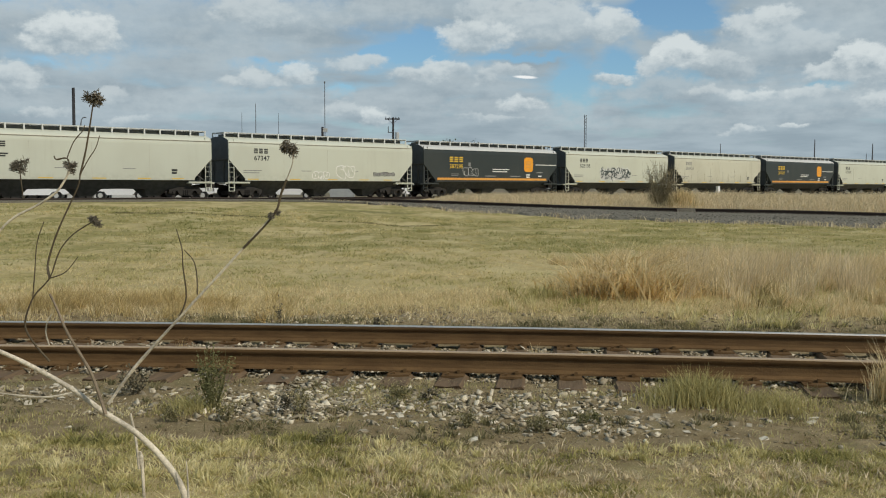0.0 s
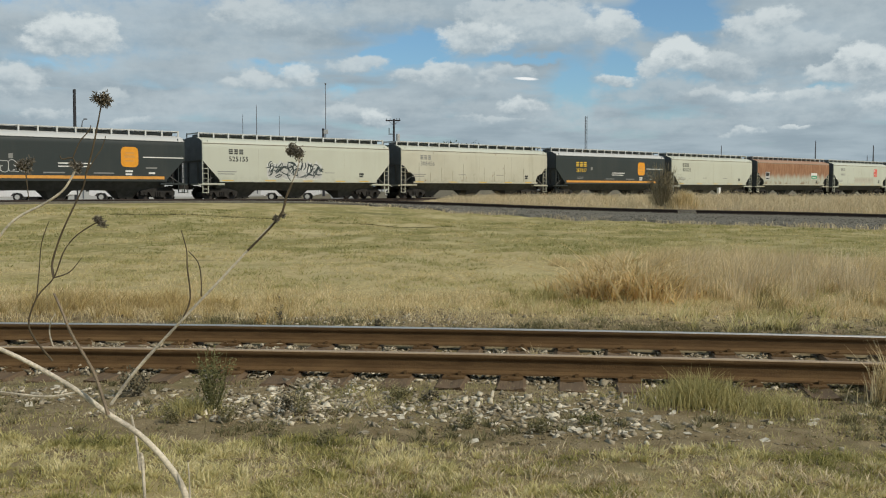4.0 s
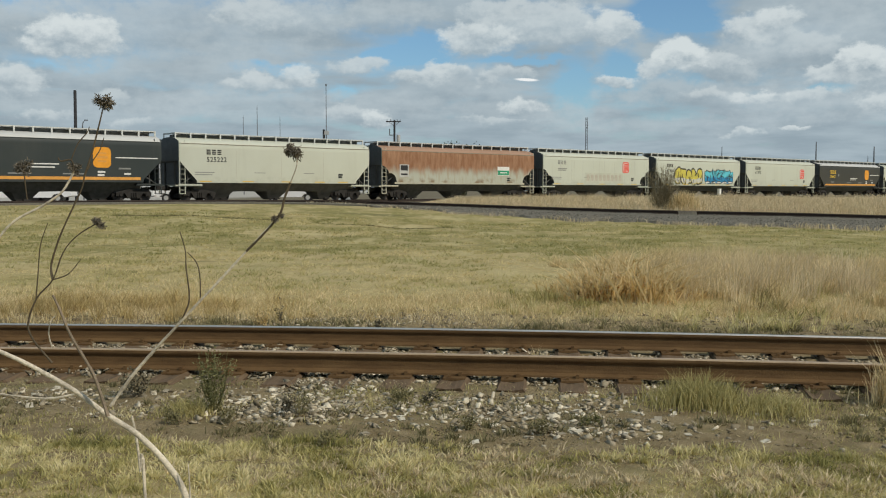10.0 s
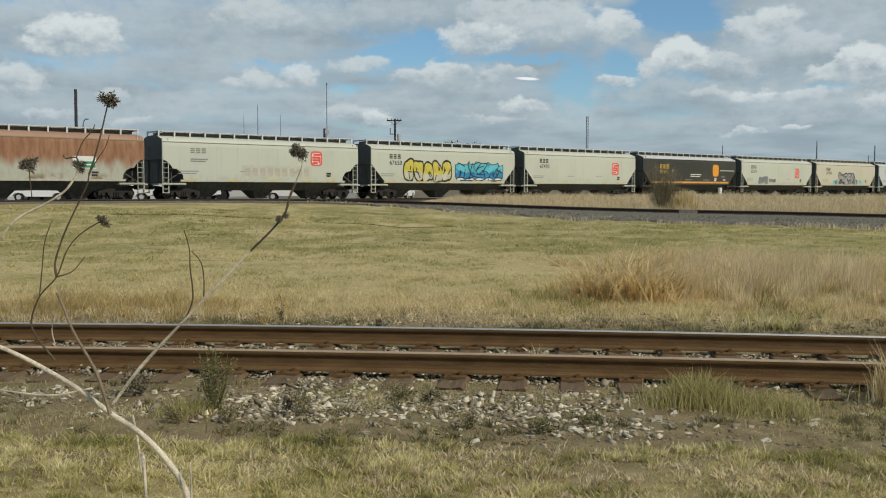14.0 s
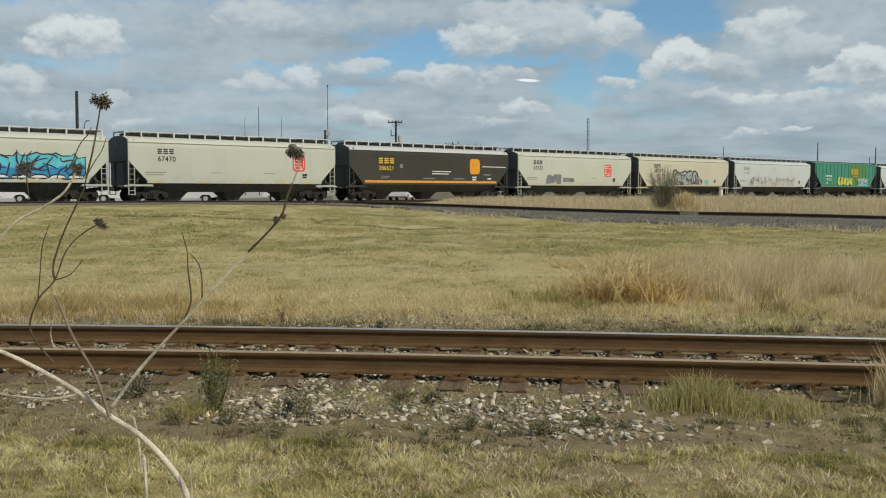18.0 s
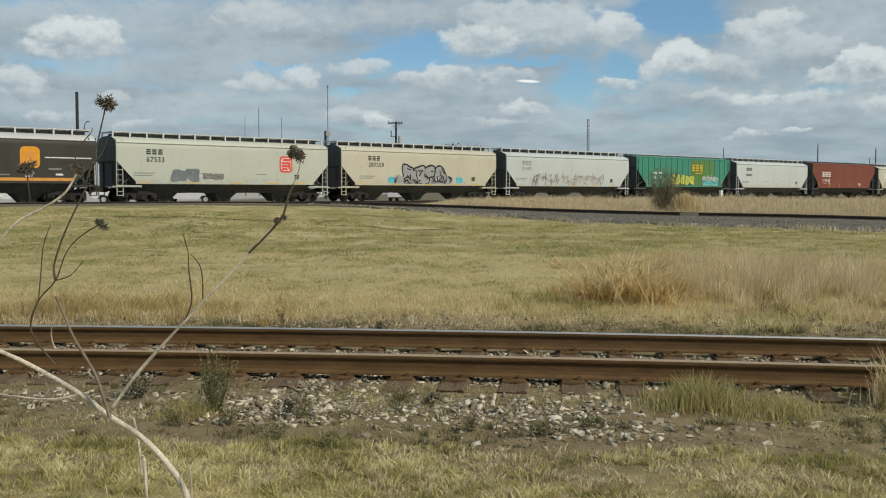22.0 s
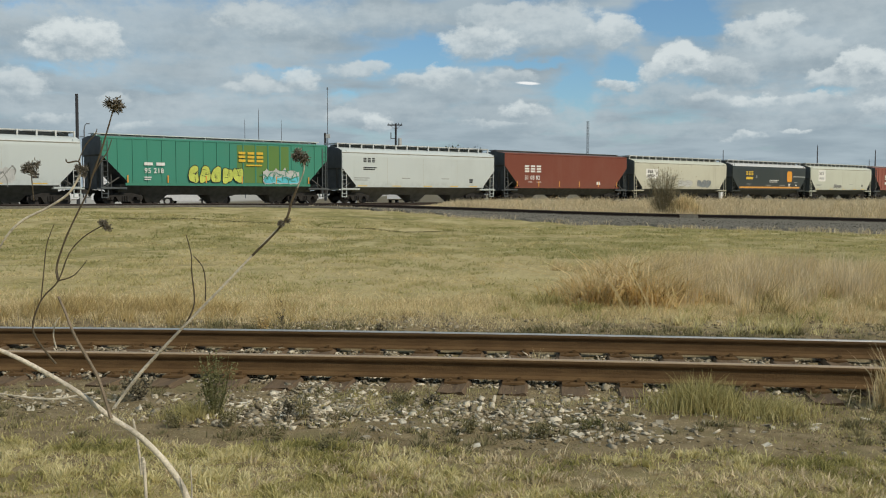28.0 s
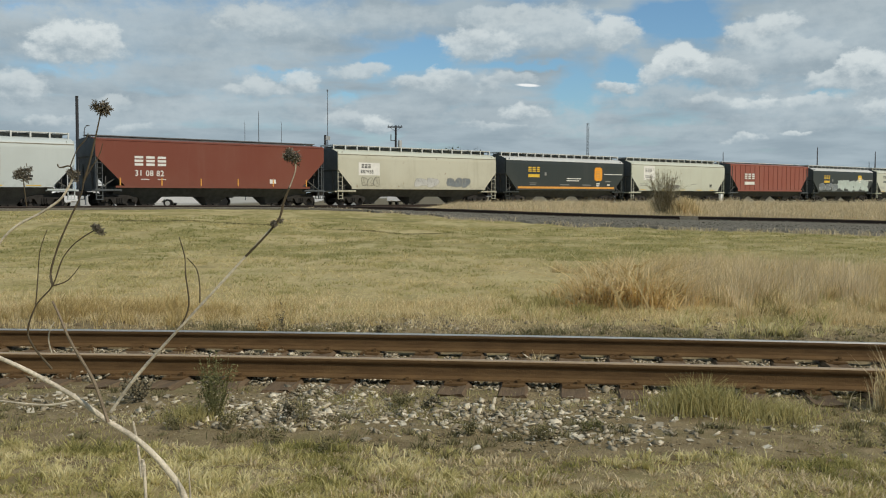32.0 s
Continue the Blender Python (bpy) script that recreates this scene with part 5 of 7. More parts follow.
    graffiti(car, l * 0.365, 1.44, 4.6, 1.5, 4, SPRAYM, INK, 27, line=0.13, strokes=4)
    part("spray_patch", plate("patch", 0.8, 0.5, SPRAYC, "spray_patch", 0.2), car, "cyan spray patch", (l * 0.735, SIDE - 0.005, 1.72))
    car, l = hopper(STARTS[14], span(14), "pale grey-white hopper car with graffiti along its sill", PALE, PALE)
    white_marks(car, l, "91482", ink=GREYINK, size=0.38)
    wildstyle(car, l * 0.17, 1.42, 4.0, 0.95, 5, SPRAYL, SPRAYG, 31, None, 0.09)
    wildstyle(car, l * 0.42, 1.42, 6.2, 0.9, 7, SPRAYL, GREYINK, 33, None, 0.07)
    car, l = hopper(STARTS[15], span(15), "green ribbed hopper car with yellow letters and graffiti", GREEN, GREEN, "ribbed", trim=GREEN, gear=ENDS)
    part("repaint_patch", kept("patchgreen", lambda: Shape().box(0, 4.3, -0.004, 0.0, 1.5, 4.2).mesh("repaint_patch", OLIVE)), car, "olive repainted panels", (l * 0.56, -1.53, 0))
    part("company_mark", mark_mesh(2.0, 0.75, YELLOW), car, "yellow company blocks", (l * 0.565, SIDE - 0.002, 3.0))
    bars(car, l * 0.60, 2.72, 1.3, 1, 0.1, 0.2, YELLOW)
    bars(car, 2.9, 2.62, 0.6, 1, 0.2, 0.3, CHALK)
    bars(car, 3.75, 2.62, 0.6, 1, 0.2, 0.3, CHALK)
    part("car_number", digits_mesh("95 218", 0.40, CHALK), car, "white car number", (2.9, SIDE - 0.008, 2.12))
    bars(car, 2.9, 1.8, 0.5, 2, 0.07, 0.14, CHALK)
    for i in range(5):
        graffiti(car, l * 0.345 + 0.86 * i, 1.50, 0.78, 1.15, 1, SPRAYLIME, INK, 36 + i, line=0.04, strokes=4)
    wildstyle(car, l * 0.68, 1.46, 3.0, 1.0, 4, SPRAYL, GREEN, 38, SPRAYC, 0.07)
    for i in range(6):
        part("reflector_strip", plate("vstrip", 0.09, 0.5, STRIPE, "reflector_strip"), car, "", (1.75 + (l - 3.5) * i / 5, -1.615, SILL + 0.36))
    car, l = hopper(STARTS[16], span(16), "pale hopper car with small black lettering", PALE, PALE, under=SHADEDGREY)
    white_marks(car, l, None, size=0.34)
    car, l = hopper(STARTS[17], span(17), "oxide red hopper car with large white letters", OXIDE, OXIDE, "flat", trim=OXIDE, gear=ENDS)
    part("company_mark", mark_mesh(2.2, 0.66, CHALK), car, "white company blocks", (2.6, SIDE - 0.006, 2.72))
    part("car_number", digits_mesh("31 08 82", 0.46, CHALK), car, "white car number", (2.6, SIDE - 0.008, 2.05))
    for i in range(6):
        part("reflector_strip", plate("vstrip", 0.09, 0.5, STRIPE, "reflector_strip"), car, "", (1.6 + (l - 3.2) * i / 5, SIDE - 0.018, SILL + 0.3))
    bars(car, l * 0.73, 1.62, 0.5, 1, 0.3, 0.3, CHALK)
    bars(car, 3.0, 1.8, 0.6, 1, 0.05, 0.2, CHALK)
    bars(car, 4.2, 1.8, 0.6, 1, 0.05, 0.2, CHALK)
    car, l = hopper(STARTS[18], span(18), "weathered cream hopper car with white number panel", SEAMED, WHITE)
    panel = part("number_panel", plate("npanel", 2.1, 1.0, CHALK, "number_panel"), car, "white number panel", (3.0, SIDE - 0.006, 2.85))
    part("company_mark", mark_mesh(0.9, 0.3, INK), panel, "", (-0.75, -0.006, 0.08))
    part("car_number", digits_mesh("887938", 0.34, INK), panel, "", (-0.85, -0.008, -0.35))
    graffiti(car, l * 0.13, 1.5, 1.8, 0.7, 3, SEAMED, INK, 41, line=0.03)
    graffiti(car, l * 0.45, 1.5, 2.6, 0.75, 2, SPRAYL, GREYINK, 44, line=0.03)
    graffiti(car, l * 0.66, 1.45, 2.6, 0.75, 3, SPRAYG, GREYINK, 43, line=0.08)
    car, l = hopper(STARTS[19], span(19), "dark grey-green hopper car with orange stripe and emblem", DARK, ROOFW)
    dark_marks(car, l, None)
    car, l = hopper(STARTS[20], span(20), "cream covered hopper car with a white patch", WHITE, WHITE)
    white_marks(car, l, None, ink=GREYINK, x=2.3)
    part("number_panel", plate("wpanel", 1.9, 1.5, CHALK, "number_panel"), car, "white painted patch behind the lettering", (3.0, SIDE - 0.002, 3.1))
    graffiti(car, l * 0.36, 1.5, 2.2, 0.4, 4, GREYINK, INK, 46, line=0.03)
    car, l = hopper(STARTS[21], span(21), "faded red ribbed hopper car with white letters", ROSE, ROSE, "ribbed", trim=ROSE, gear=ENDS)
    part("company_mark", mark_mesh(2.2, 0.66, CHALK), car, "white company blocks", (3.0, SIDE - 0.006, 2.72))
    bars(car, 3.0, 2.05, 2.2, 1, 0.35, 0.4, CHALK)
    car, l = hopper(STARTS[22], span(22), "dark hopper car with pale graffiti and yellow emblem", DARK, ROOFW)
    dark_marks(car, l, None, YELLOW, False)
    graffiti(car, l * 0.09, 1.42, 5.2, 0.95, 3, SPRAYG, SPRAYL, 47, line=0.05)
    graffiti(car, l * 0.40, 1.42, 8.6, 1.5, 4, SPRAYMINT, SPRAYL, 49, True, line=0.05)
    car, l = hopper(STARTS[23], span(23), "cream covered hopper car at the train's far end", WHITE, WHITE)
    white_marks(car, l, None)


train()

# ---- stones, grass, weeds ----
def rocks(name, places, sizes, mat, label, seed):
    """Angular stones joined into one mesh."""
    rng = np.random.default_rng(seed)
    ico = bmesh.new()
    bmesh.ops.create_icosphere(ico, subdivisions=1, radius=1.0)
    base = np.array([v.co[:] for v in ico.verts])
    tri = np.array([[v.index for v in f.verts] for f in ico.faces])
    ico.free()
    n = len(places)
    jig = 1 + rng.normal(0, 0.30, (n, len(base), 1))
    sc = sizes[:, None, None] * rng.uniform(0.5, 1.4, (n, 1, 3)) * np.array([1, 1, 0.55])
    a = rng.uniform(0, 6.28, n)
    v = base[None] * jig * sc
    x = v[..., 0] * np.cos(a)[:, None] - v[..., 1] * np.sin(a)[:, None]
    y = v[..., 0] * np.sin(a)[:, None] + v[..., 1] * np.cos(a)[:, None]
    v = np.stack([x, y, v[..., 2]], -1) + places[:, None, :]
    t = tri[None] + (np.arange(n) * len(base))[:, None, None]
    ob = new(name, raw_mesh(name, v.reshape(-1, 3), t.reshape(-1, 3), mat))
    return tagged(ob, label, "stones", kind="stuff")


def shards(name, places, sizes, mat, label, seed):
    """Flat angular chips, tilted this way and that, joined into one mesh."""
    rng = np.random.default_rng(seed)
    base = np.array([(a, b, c) for c in (-1, 1) for b in (-1, 1) for a in (-1, 1)], float)
    tri = np.array([(0, 2, 3), (0, 3, 1), (4, 5, 7), (4, 7, 6), (0, 1, 5), (0, 5, 4), (2, 6, 7), (2, 7, 3), (0, 4, 6), (0, 6, 2), (1, 3, 7), (1, 7, 5)])
    n = len(places)
    v = base[None] * (1 + rng.normal(0, 0.33, (n, 8, 3)))
    v = v * (sizes[:, None] * rng.uniform(0.45, 1.15, (n, 3)) * np.array([1.15, 0.75, 0.32]))[:, None, :]
    for i, j, spread in ((1, 2, 0.5), (0, 2, 0.4), (0, 1, 3.2)):
        a = rng.uniform(-spread, spread, n) if spread > 3 else rng.normal(0, spread, n)
        c, d = np.cos(a)[:, None], np.sin(a)[:, None]
        p, q = v[..., i] * c - v[..., j] * d, v[..., i] * d + v[..., j] * c
        v[..., i], v[..., j] = p, q
    v = v + places[:, None, :]
    t = tri[None] + (np.arange(n) * 8)[:, None, None]
    ob = new(name, raw_mesh(name, v.reshape(-1, 3), t.reshape(-1, 3), mat))
    return tagged(ob, label, "stones", kind="stuff")


def grass(name, x, y, height, width, mat, label, seed, lean=0.35, bend=True, category="grass", base=None, wind=0.1, out=None, droop=1.0):
    """Blades joined into one mesh; x, y, height are arrays."""
    rng = np.random.default_rng(seed)
    n = len(x)
    z = (land(x, y) if base is None else base) - 0.01
    a = rng.uniform(0, 2 * np.pi, n)
    w = width * rng.uniform(0.6, 1.3, n)
    lx = rng.normal(wind, lean, n) * height
    ly = rng.normal(0, lean, n) * height
    if out is not None:
        lx, ly = lx + out[0] * height, ly + out[1] * height
    dx, dy = np.cos(a) * w / 2, np.sin(a) * w / 2
    p = np.stack([x, y, z], 1)
    l = p + np.stack([-dx, -dy, 0 * z], 1)
    r = p + np.stack([dx, dy, 0 * z], 1)
    tip = p + np.stack([lx, ly, height * droop], 1)
    if bend:
        mid = p + np.stack([lx * 0.3, ly * 0.3, height * 0.58], 1)
        ml = mid + np.stack([-dx, -dy, 0 * z], 1) * 0.75
        mr = mid + np.stack([dx, dy, 0 * z], 1) * 0.75
        v = np.stack([l, r, ml, mr, tip], 1).reshape(-1, 3)
        i = np.arange(n)[:, None] * 5
        t = np.concatenate([i + np.array([0, 1, 3]), i + np.array([0, 3, 2]), i + np.array([2, 3, 4])])
    else:
        v = np.stack([l, r, tip], 1).reshape(-1, 3)
        t = np.arange(n)[:, None] * 3 + np.array([0, 1, 2])
    ob = new(name, raw_mesh(name, v, t, mat))
    return tagged(ob, label, category, kind="stuff")


def tufts(rng, cx, cy, blades_each, radius):
    """Blade places round tuft centres, and the way each leans out."""
    n = len(cx)
    a = rng.uniform(0, 2 * np.pi, (n, blades_each))
    r = np.abs(rng.normal(0, 1, (n, blades_each))) * np.asarray(radius).reshape(-1, 1)
    x = (cx[:, None] + np.cos(a) * r).ravel()
    y = (cy[:, None] + np.sin(a) * r).ravel()
    lean = (0.25 + 0.5 * rng.uniform(0, 1, (n, blades_each)))
    which = np.repeat(np.arange(n), blades_each)
    return x, y, ((np.cos(a) * lean).ravel(), (np.sin(a) * lean).ravel()), which


def noise2(x, y, seed=0.0):
    """Soft patches, 0 to 1."""
    v = np.zeros_like(x)
    for s, w in ((0.6, 0.5), (1.7, 0.3), (4.1, 0.2)):
        v += w * np.sin(x * s + seed + 1.7 * np.sin(y * s * 0.8 + seed)) * np.sin(y * s * 1.1 + seed * 2 + 1.3 * np.sin(x * s * 0.7))
    return 0.5 + 0.5 * v


def pick(rng, n, x0, x1, y0, y1):
    return rng.uniform(x0, x1, n), rng.uniform(y0, y1, n)


def wedge(rng, n, y0, y1, power=1.0, widen=0.53):
    """Places seen from the camera, evenly spread in bearing."""
    y = y0 + (y1 - y0) * rng.uniform(0, 1, n) ** power
    return rng.uniform(-widen, widen, n) * y, y


def make_stones():
    rng = np.random.default_rng(21)
    x, y = pick(rng, 76000, -5.2, 5.2, 5.7, 8.35)
    bed = y + 0.11 * x
    heap = 0.80 * np.exp(-((x + 1.15) / 0.75) ** 2 - ((y - 7.1) / 0.5) ** 2) + 0.55 * np.exp(-((x - 1.0) / 0.7) ** 2 - ((y - 6.45) / 0.5) ** 2) + 0.60 * np.exp(-((x + 3.0) / 0.9) ** 2 - ((y - 7.55) / 0.3) ** 2) + 0.9 * np.exp(-((x + 1.0) / 0.40) ** 2 - ((y - 8.0) / 0.28) ** 2) + 0.30 * np.exp(-((x - 0.7) / 1.0) ** 2 - ((y - 7.2) / 0.5) ** 2) + 0.15 * np.exp(-((x - 2.0) / 1.0) ** 2 - ((y - 6.2) / 0.35) ** 2)
    keep = (heap + noise2(x * 1.4, y * 2.2, 2.0) * 0.62 + noise2(x * 4, y * 4, 5.0) * 0.3 > rng.uniform(0.50, 1.50, len(x))) & (rng.uniform(0, 1, len(x)) < 0.62) & (bed > 6.1 + 0.5 * noise2(x, y, 1) - 0.3 * smooth01(x / 1.5))
    x, y = x[keep], y[keep]
    s = 0.005 + 0.027 * rng.uniform(0, 1, len(x)) ** 2.6
    shards("limestone_chips", np.stack([x, y, land(x, y) + s * 0.2], 1), s, LIMESTONE, "pale broken limestone scattered on bare dirt", 22)
    x, y = pick(rng, 11000, -6.5, 6.5, -1.0, 0.66)
    keep = noise2(x * 1.6, y * 0.4, 8.0) > rng.uniform(0.10, 0.72, len(x))
    x, y = x[keep], y[keep]
    y = near_line(x) + y
    s = 0.010 + 0.020 * rng.uniform(0, 1, len(x)) ** 2
    heap = 0.055 * smooth01((noise2(x * 1.6, y * 0.4, 8.0) - 0.5) / 0.25) * rng.uniform(0.2, 1.0, len(x))
    shards("track_ballast", np.stack([x, y, land(x, y) + s * 0.4 + heap], 1), s, LIMESTONE, "pale ballast stones between the rails", 23)
    # stones heaped against the further rail, more in some cribs than in others
    x = rng.uniform(-6.5, 6.5, 5200)
    crib = np.sin(np.floor((x - 0.02) / 0.497) * 12.9898) * 43758.5453
    full = 0.25 + 0.75 * (crib - np.floor(crib))
    y = near_line(x) + 0.70 - 0.30 * np.abs(rng.normal(0, 0.5, len(x)))
    keep = rng.uniform(0, 1, len(x)) < full
    x, y, full = x[keep], y[keep], full[keep]
    s = 0.010 + 0.018 * rng.uniform(0, 1, len(x)) ** 2
    shards("track_ballast", np.stack([x, y, land(x, y) + 0.042 * full * rng.uniform(0, 1, len(x))], 1), s, CRIBSTONE, "brownish ballast stones against the rail", 26)
    x, y = wedge(rng, 3000, 10.2, 12.2)
    keep = noise2(x, y * 2, 7.0) > 0.56
    x, y = x[keep], y[keep]
    s = 0.010 + 0.028 * rng.uniform(0, 1, len(x)) ** 3
    shards("limestone_chips", np.stack([x, y, land(x, y) + s * 0.2], 1), s, LIMESTONE, "pale stones in thin grass beyond the rails", 24)
    x = rng.uniform(-6, 34, 11000)
    off = rng.uniform(-2.5, 13.0, 11000)
    keep = off < apron(x) - 0.5
    x, off = x[keep], off[keep]
    y = glide(TRACK2, x, 1) - off * 0.95
    z = bank_height(x, off)
    s = 0.02 + 0.035 * rng.uniform(0, 1, len(x)) ** 2
    rocks("ballast_stones", np.stack([x, y, z + 0.01], 1), s, GREYSTONE, "grey ballast stones on the bank", 25)


def single_stones():
    """The larger stones, one by one."""
    rng = random.Random(61)
    shapes = []
    for i in range(8):
        bm = bmesh.new()
        bmesh.ops.create_cube(bm, size=1.7)
        bmesh.ops.subdivide_edges(bm, edges=list(bm.edges)[::3], cuts=1)
        q = random.Random(200 + i)
        form = (q.uniform(0.9, 1.5), q.uniform(0.5, 0.9), q.uniform(0.20, 0.36))
        for v in bm.verts:
            v.co = Vector((v.co.x * form[0] * q.uniform(0.6, 1.15), v.co.y * form[1] * q.uniform(0.6, 1.15), v.co.z * form[2] * q.uniform(0.7, 1.3))) * 0.036
        me = bpy.data.meshes.new("stone")
        bm.to_mesh(me)
        bm.free()
        me.materials.append(SINGLESTONE)
        shapes.append(me)
    for i in range(170):
        c = rng.choice(((-1.15, 7.15, 0.7, 0.4), (0.9, 6.6, 0.7, 0.40), (-3.0, 7.5, 0.8, 0.25), (0.4, 7.0, 1.6, 0.35), (1.7, 6.5, 0.8, 0.35)))
        x, y = rng.gauss(c[0], c[2]), max(6.0, min(8.2, rng.gauss(c[1], c[3])))
        ob = part("stone", shapes[i % 8], GROUND_OB, "", (x, y, float(land(x, y)) + 0.004), rng.uniform(0, 360), rng.uniform(-20, 20))
        f = rng.uniform(0.45, 1.25)
        ob.matrix_basis = ob.matrix_basis @ Matrix.Diagonal((f, f, f, 1))


def make_litter():
    """Earth clods and fallen straw on the bare ground."""
    rng = np.random.default_rng(71)
    x, y = pick(rng, 34000, -5.4, 5.4, 5.6, 8.4)
    keep = noise2(x * 1.8, y * 2.2, 33) > rng.uniform(0.2, 0.8, len(x))
    x, y = x[keep], y[keep]
    s = 0.004 + 0.013 * rng.uniform(0, 1, len(x)) ** 3
    rocks("earth_clods", np.stack([x, y, land(x, y)], 1), s, CLOD, "dry earth clods beside the track", 72)
    x, y = pick(rng, 7000, -6.5, 6.5, -0.95, 0.66)
    y = near_line(x) + y
    s = 0.010 + 0.020 * rng.uniform(0, 1, len(x)) ** 2
    rocks("earth_clods", np.stack([x, y, land(x, y)], 1), s, CLOD, "dry earth clods between the rails", 75)
    x, y = wedge(rng, 9000, 4.6, 8.1, 1.0, 0.56)
    grass("fallen_straw", x, y, rng.uniform(0.008, 0.02, len(x)), 0.005, HAY, "fallen straw on the ground", 73, 3.2)
    x, y = wedge(rng, 5000, 10.3, 13.0, 1.0, 0.54)
    s = 0.008 + 0.03 * rng.uniform(0, 1, len(x)) ** 3
    rocks("earth_clods", np.stack([x, y, land(x, y)], 1), s, CLOD, "dry earth clods behind the track", 74)


def make_grass():
    rng = np.random.default_rng(31)
    # before the track: a low mat and many small tufts
    x, y = wedge(rng, 120000, 4.5, 6.75, 0.9, 0.56)
    edge = 6.1 - 0.11 * x - 0.28 * smooth01(x / 1.5) - 0.32 * smooth01((-0.4 - x) / 1.2) + 0.7 * (noise2(x * 1.5, y, 3) - 0.5)
    keep = (y < edge) & (noise2(x * 2, y * 2, 6) > rng.uniform(0.15, 0.9, len(x)))
    x, y = x[keep], y[keep]
    grass("short_grass", x, y, rng.uniform(0.012, 0.045, len(x)), 0.006, LAWN, "short patchy dry grass beside the track", 32, 0.9)
    cx, cy = wedge(rng, 3300, 4.5, 6.6, 0.9, 0.56)
    edge = 6.15 - 0.11 * cx - 0.28 * smooth01(cx / 1.5) - 0.32 * smooth01((-0.4 - cx) / 1.2) + 0.8 * (noise2(cx * 1.5, cy, 3) - 0.5)
    keep = (cy < edge) & (noise2(cx * 1.7, cy * 2.4, 9) > rng.uniform(0.2, 0.8, len(cx)))
    cx, cy = cx[keep], cy[keep]
    x, y, out, which = tufts(rng, cx, cy, 38, rng.uniform(0.012, 0.05, len(cx)))
    tall = (0.022 + 0.060 * rng.uniform(0, 1, len(cx)) ** 1.6)[which]
    grass("grass_tufts", x, y, tall * rng.uniform(0.4, 1.2, len(x)), 0.0085, LAWN, "tufts of half-dry grass beside the track", 40, 0.35, out=out)
    # the same grass further forward
    x, y = pick(rng, 50000, -5.0, 5.0, -2.5, 4.7)
    keep = noise2(x * 2, y * 2, 6) > rng.uniform(0.15, 0.9, len(x))
    x, y = x[keep], y[keep]
    grass("short_grass", x, y, rng.uniform(0.012, 0.05, len(x)), 0.008, LAWN, "short dry grass in the nearest patch of field", 49, 0.8)
    # thin growth among the stones
    x, y = pick(rng, 70000, -5, 5, 5.9, 8.1)
    keep = noise2(x * 2.1, y * 3, 11) > rng.uniform(0.42, 0.78, len(x))
    grass("sparse_grass", x[keep], y[keep], rng.uniform(0.01, 0.05, keep.sum()), 0.005, LAWN, "sparse grass among the stones", 33, 0.6)
    # low dusty weeds on the bare ground
    cx, cy = pick(rng, 900, -4.6, 4.6, 5.9, 8.0)
    keep = noise2(cx * 1.9, cy * 2.6, 52) > rng.uniform(0.35, 0.8, len(cx))
    cx, cy = cx[keep], cy[keep]
    x, y, out, which = tufts(rng, cx, cy, 34, rng.uniform(0.015, 0.07, len(cx)))
    tall = rng.uniform(0.02, 0.085, len(cx))[which]
    grass("ground_weeds", x, y, tall * rng.uniform(0.3, 1.1, len(x)), 0.009, LOWWEED, "low dusty weeds on the bare ground", 53, 0.5, out=out)
    # bleached tufts before the track
    cx, cy = wedge(rng, 1500, 4.5, 6.2, 0.9, 0.56)
    keep = (noise2(cx * 1.6, cy * 2.0, 62) + 0.15 * smooth01(cx / 1.5) > rng.uniform(0.35, 0.8, len(cx))) & (cy < 6.1 - 0.11 * cx - 0.28 * smooth01(cx / 1.5) - 0.25 * smooth01((-0.4 - cx) / 1.2))
    cx, cy = cx[keep], cy[keep]
    x, y, out, which = tufts(rng, cx, cy, 34, rng.uniform(0.015, 0.05, len(cx)))
    tall = (0.016 + 0.055 * rng.uniform(0, 1, len(cx)) ** 1.6)[which]
    grass("bleached_tufts", x, y, tall * rng.uniform(0.4, 1.2, len(x)), 0.0095, STRAWPALE, "bleached tufts of dead grass", 54, 0.4, out=out)
    # verge beyond the track
    x, y = wedge(rng, 60000, 10.6, 14.5, 1.0)
    keep = noise2(x * 1.2, y * 2, 13) * np.clip((y + 0.1 * x - 10.2) / 2.2, 0.15, 1) > rng.uniform(0.1, 0.8, len(x))
    x, y = x[keep], y[keep]
    grass("verge_grass", x, y, rng.uniform(0.03, 0.10, len(x)) * np.clip((y - 10.0) / 2, 0.4, 1.4), 0.007, HAY, "dry verge grass behind the near track", 34, 0.7)
    # straw growth at the field's near edge, taller where the dry stalk stands before it
    cx, cy = wedge(rng, 2400, 11.6, 17.0, 0.9)
    keep = noise2(cx * 0.9, cy * 1.5, 15) * np.clip((17.5 - cy) / 4, 0, 1) > rng.uniform(0.1, 0.7, len(cx))
    cx, cy = cx[keep], cy[keep]
    size = np.where(cx / cy < -0.12, 0.17, 0.10) * (0.4 + 1.2 * noise2(cx * 1.1, cy * 1.3, 16)) * rng.uniform(0.5, 1.2, len(cx))
    x, y, out, which = tufts(rng, cx, cy, 20, 0.05 + 0.4 * size)
    grass("straw_grass", x, y, size[which] * rng.uniform(0.4, 1.1, len(x)), 0.0065, HAY, "straw-coloured grass at the field's edge", 35, 0.4, out=out, droop=rng.uniform(0.6, 1.0, len(x)))
    # small tufts all over the field
    cx, cy = wedge(rng, 9000, 13.0, 50.0, 1.1, 0.5)
    y2 = glide(TRACK2, cx, 1)
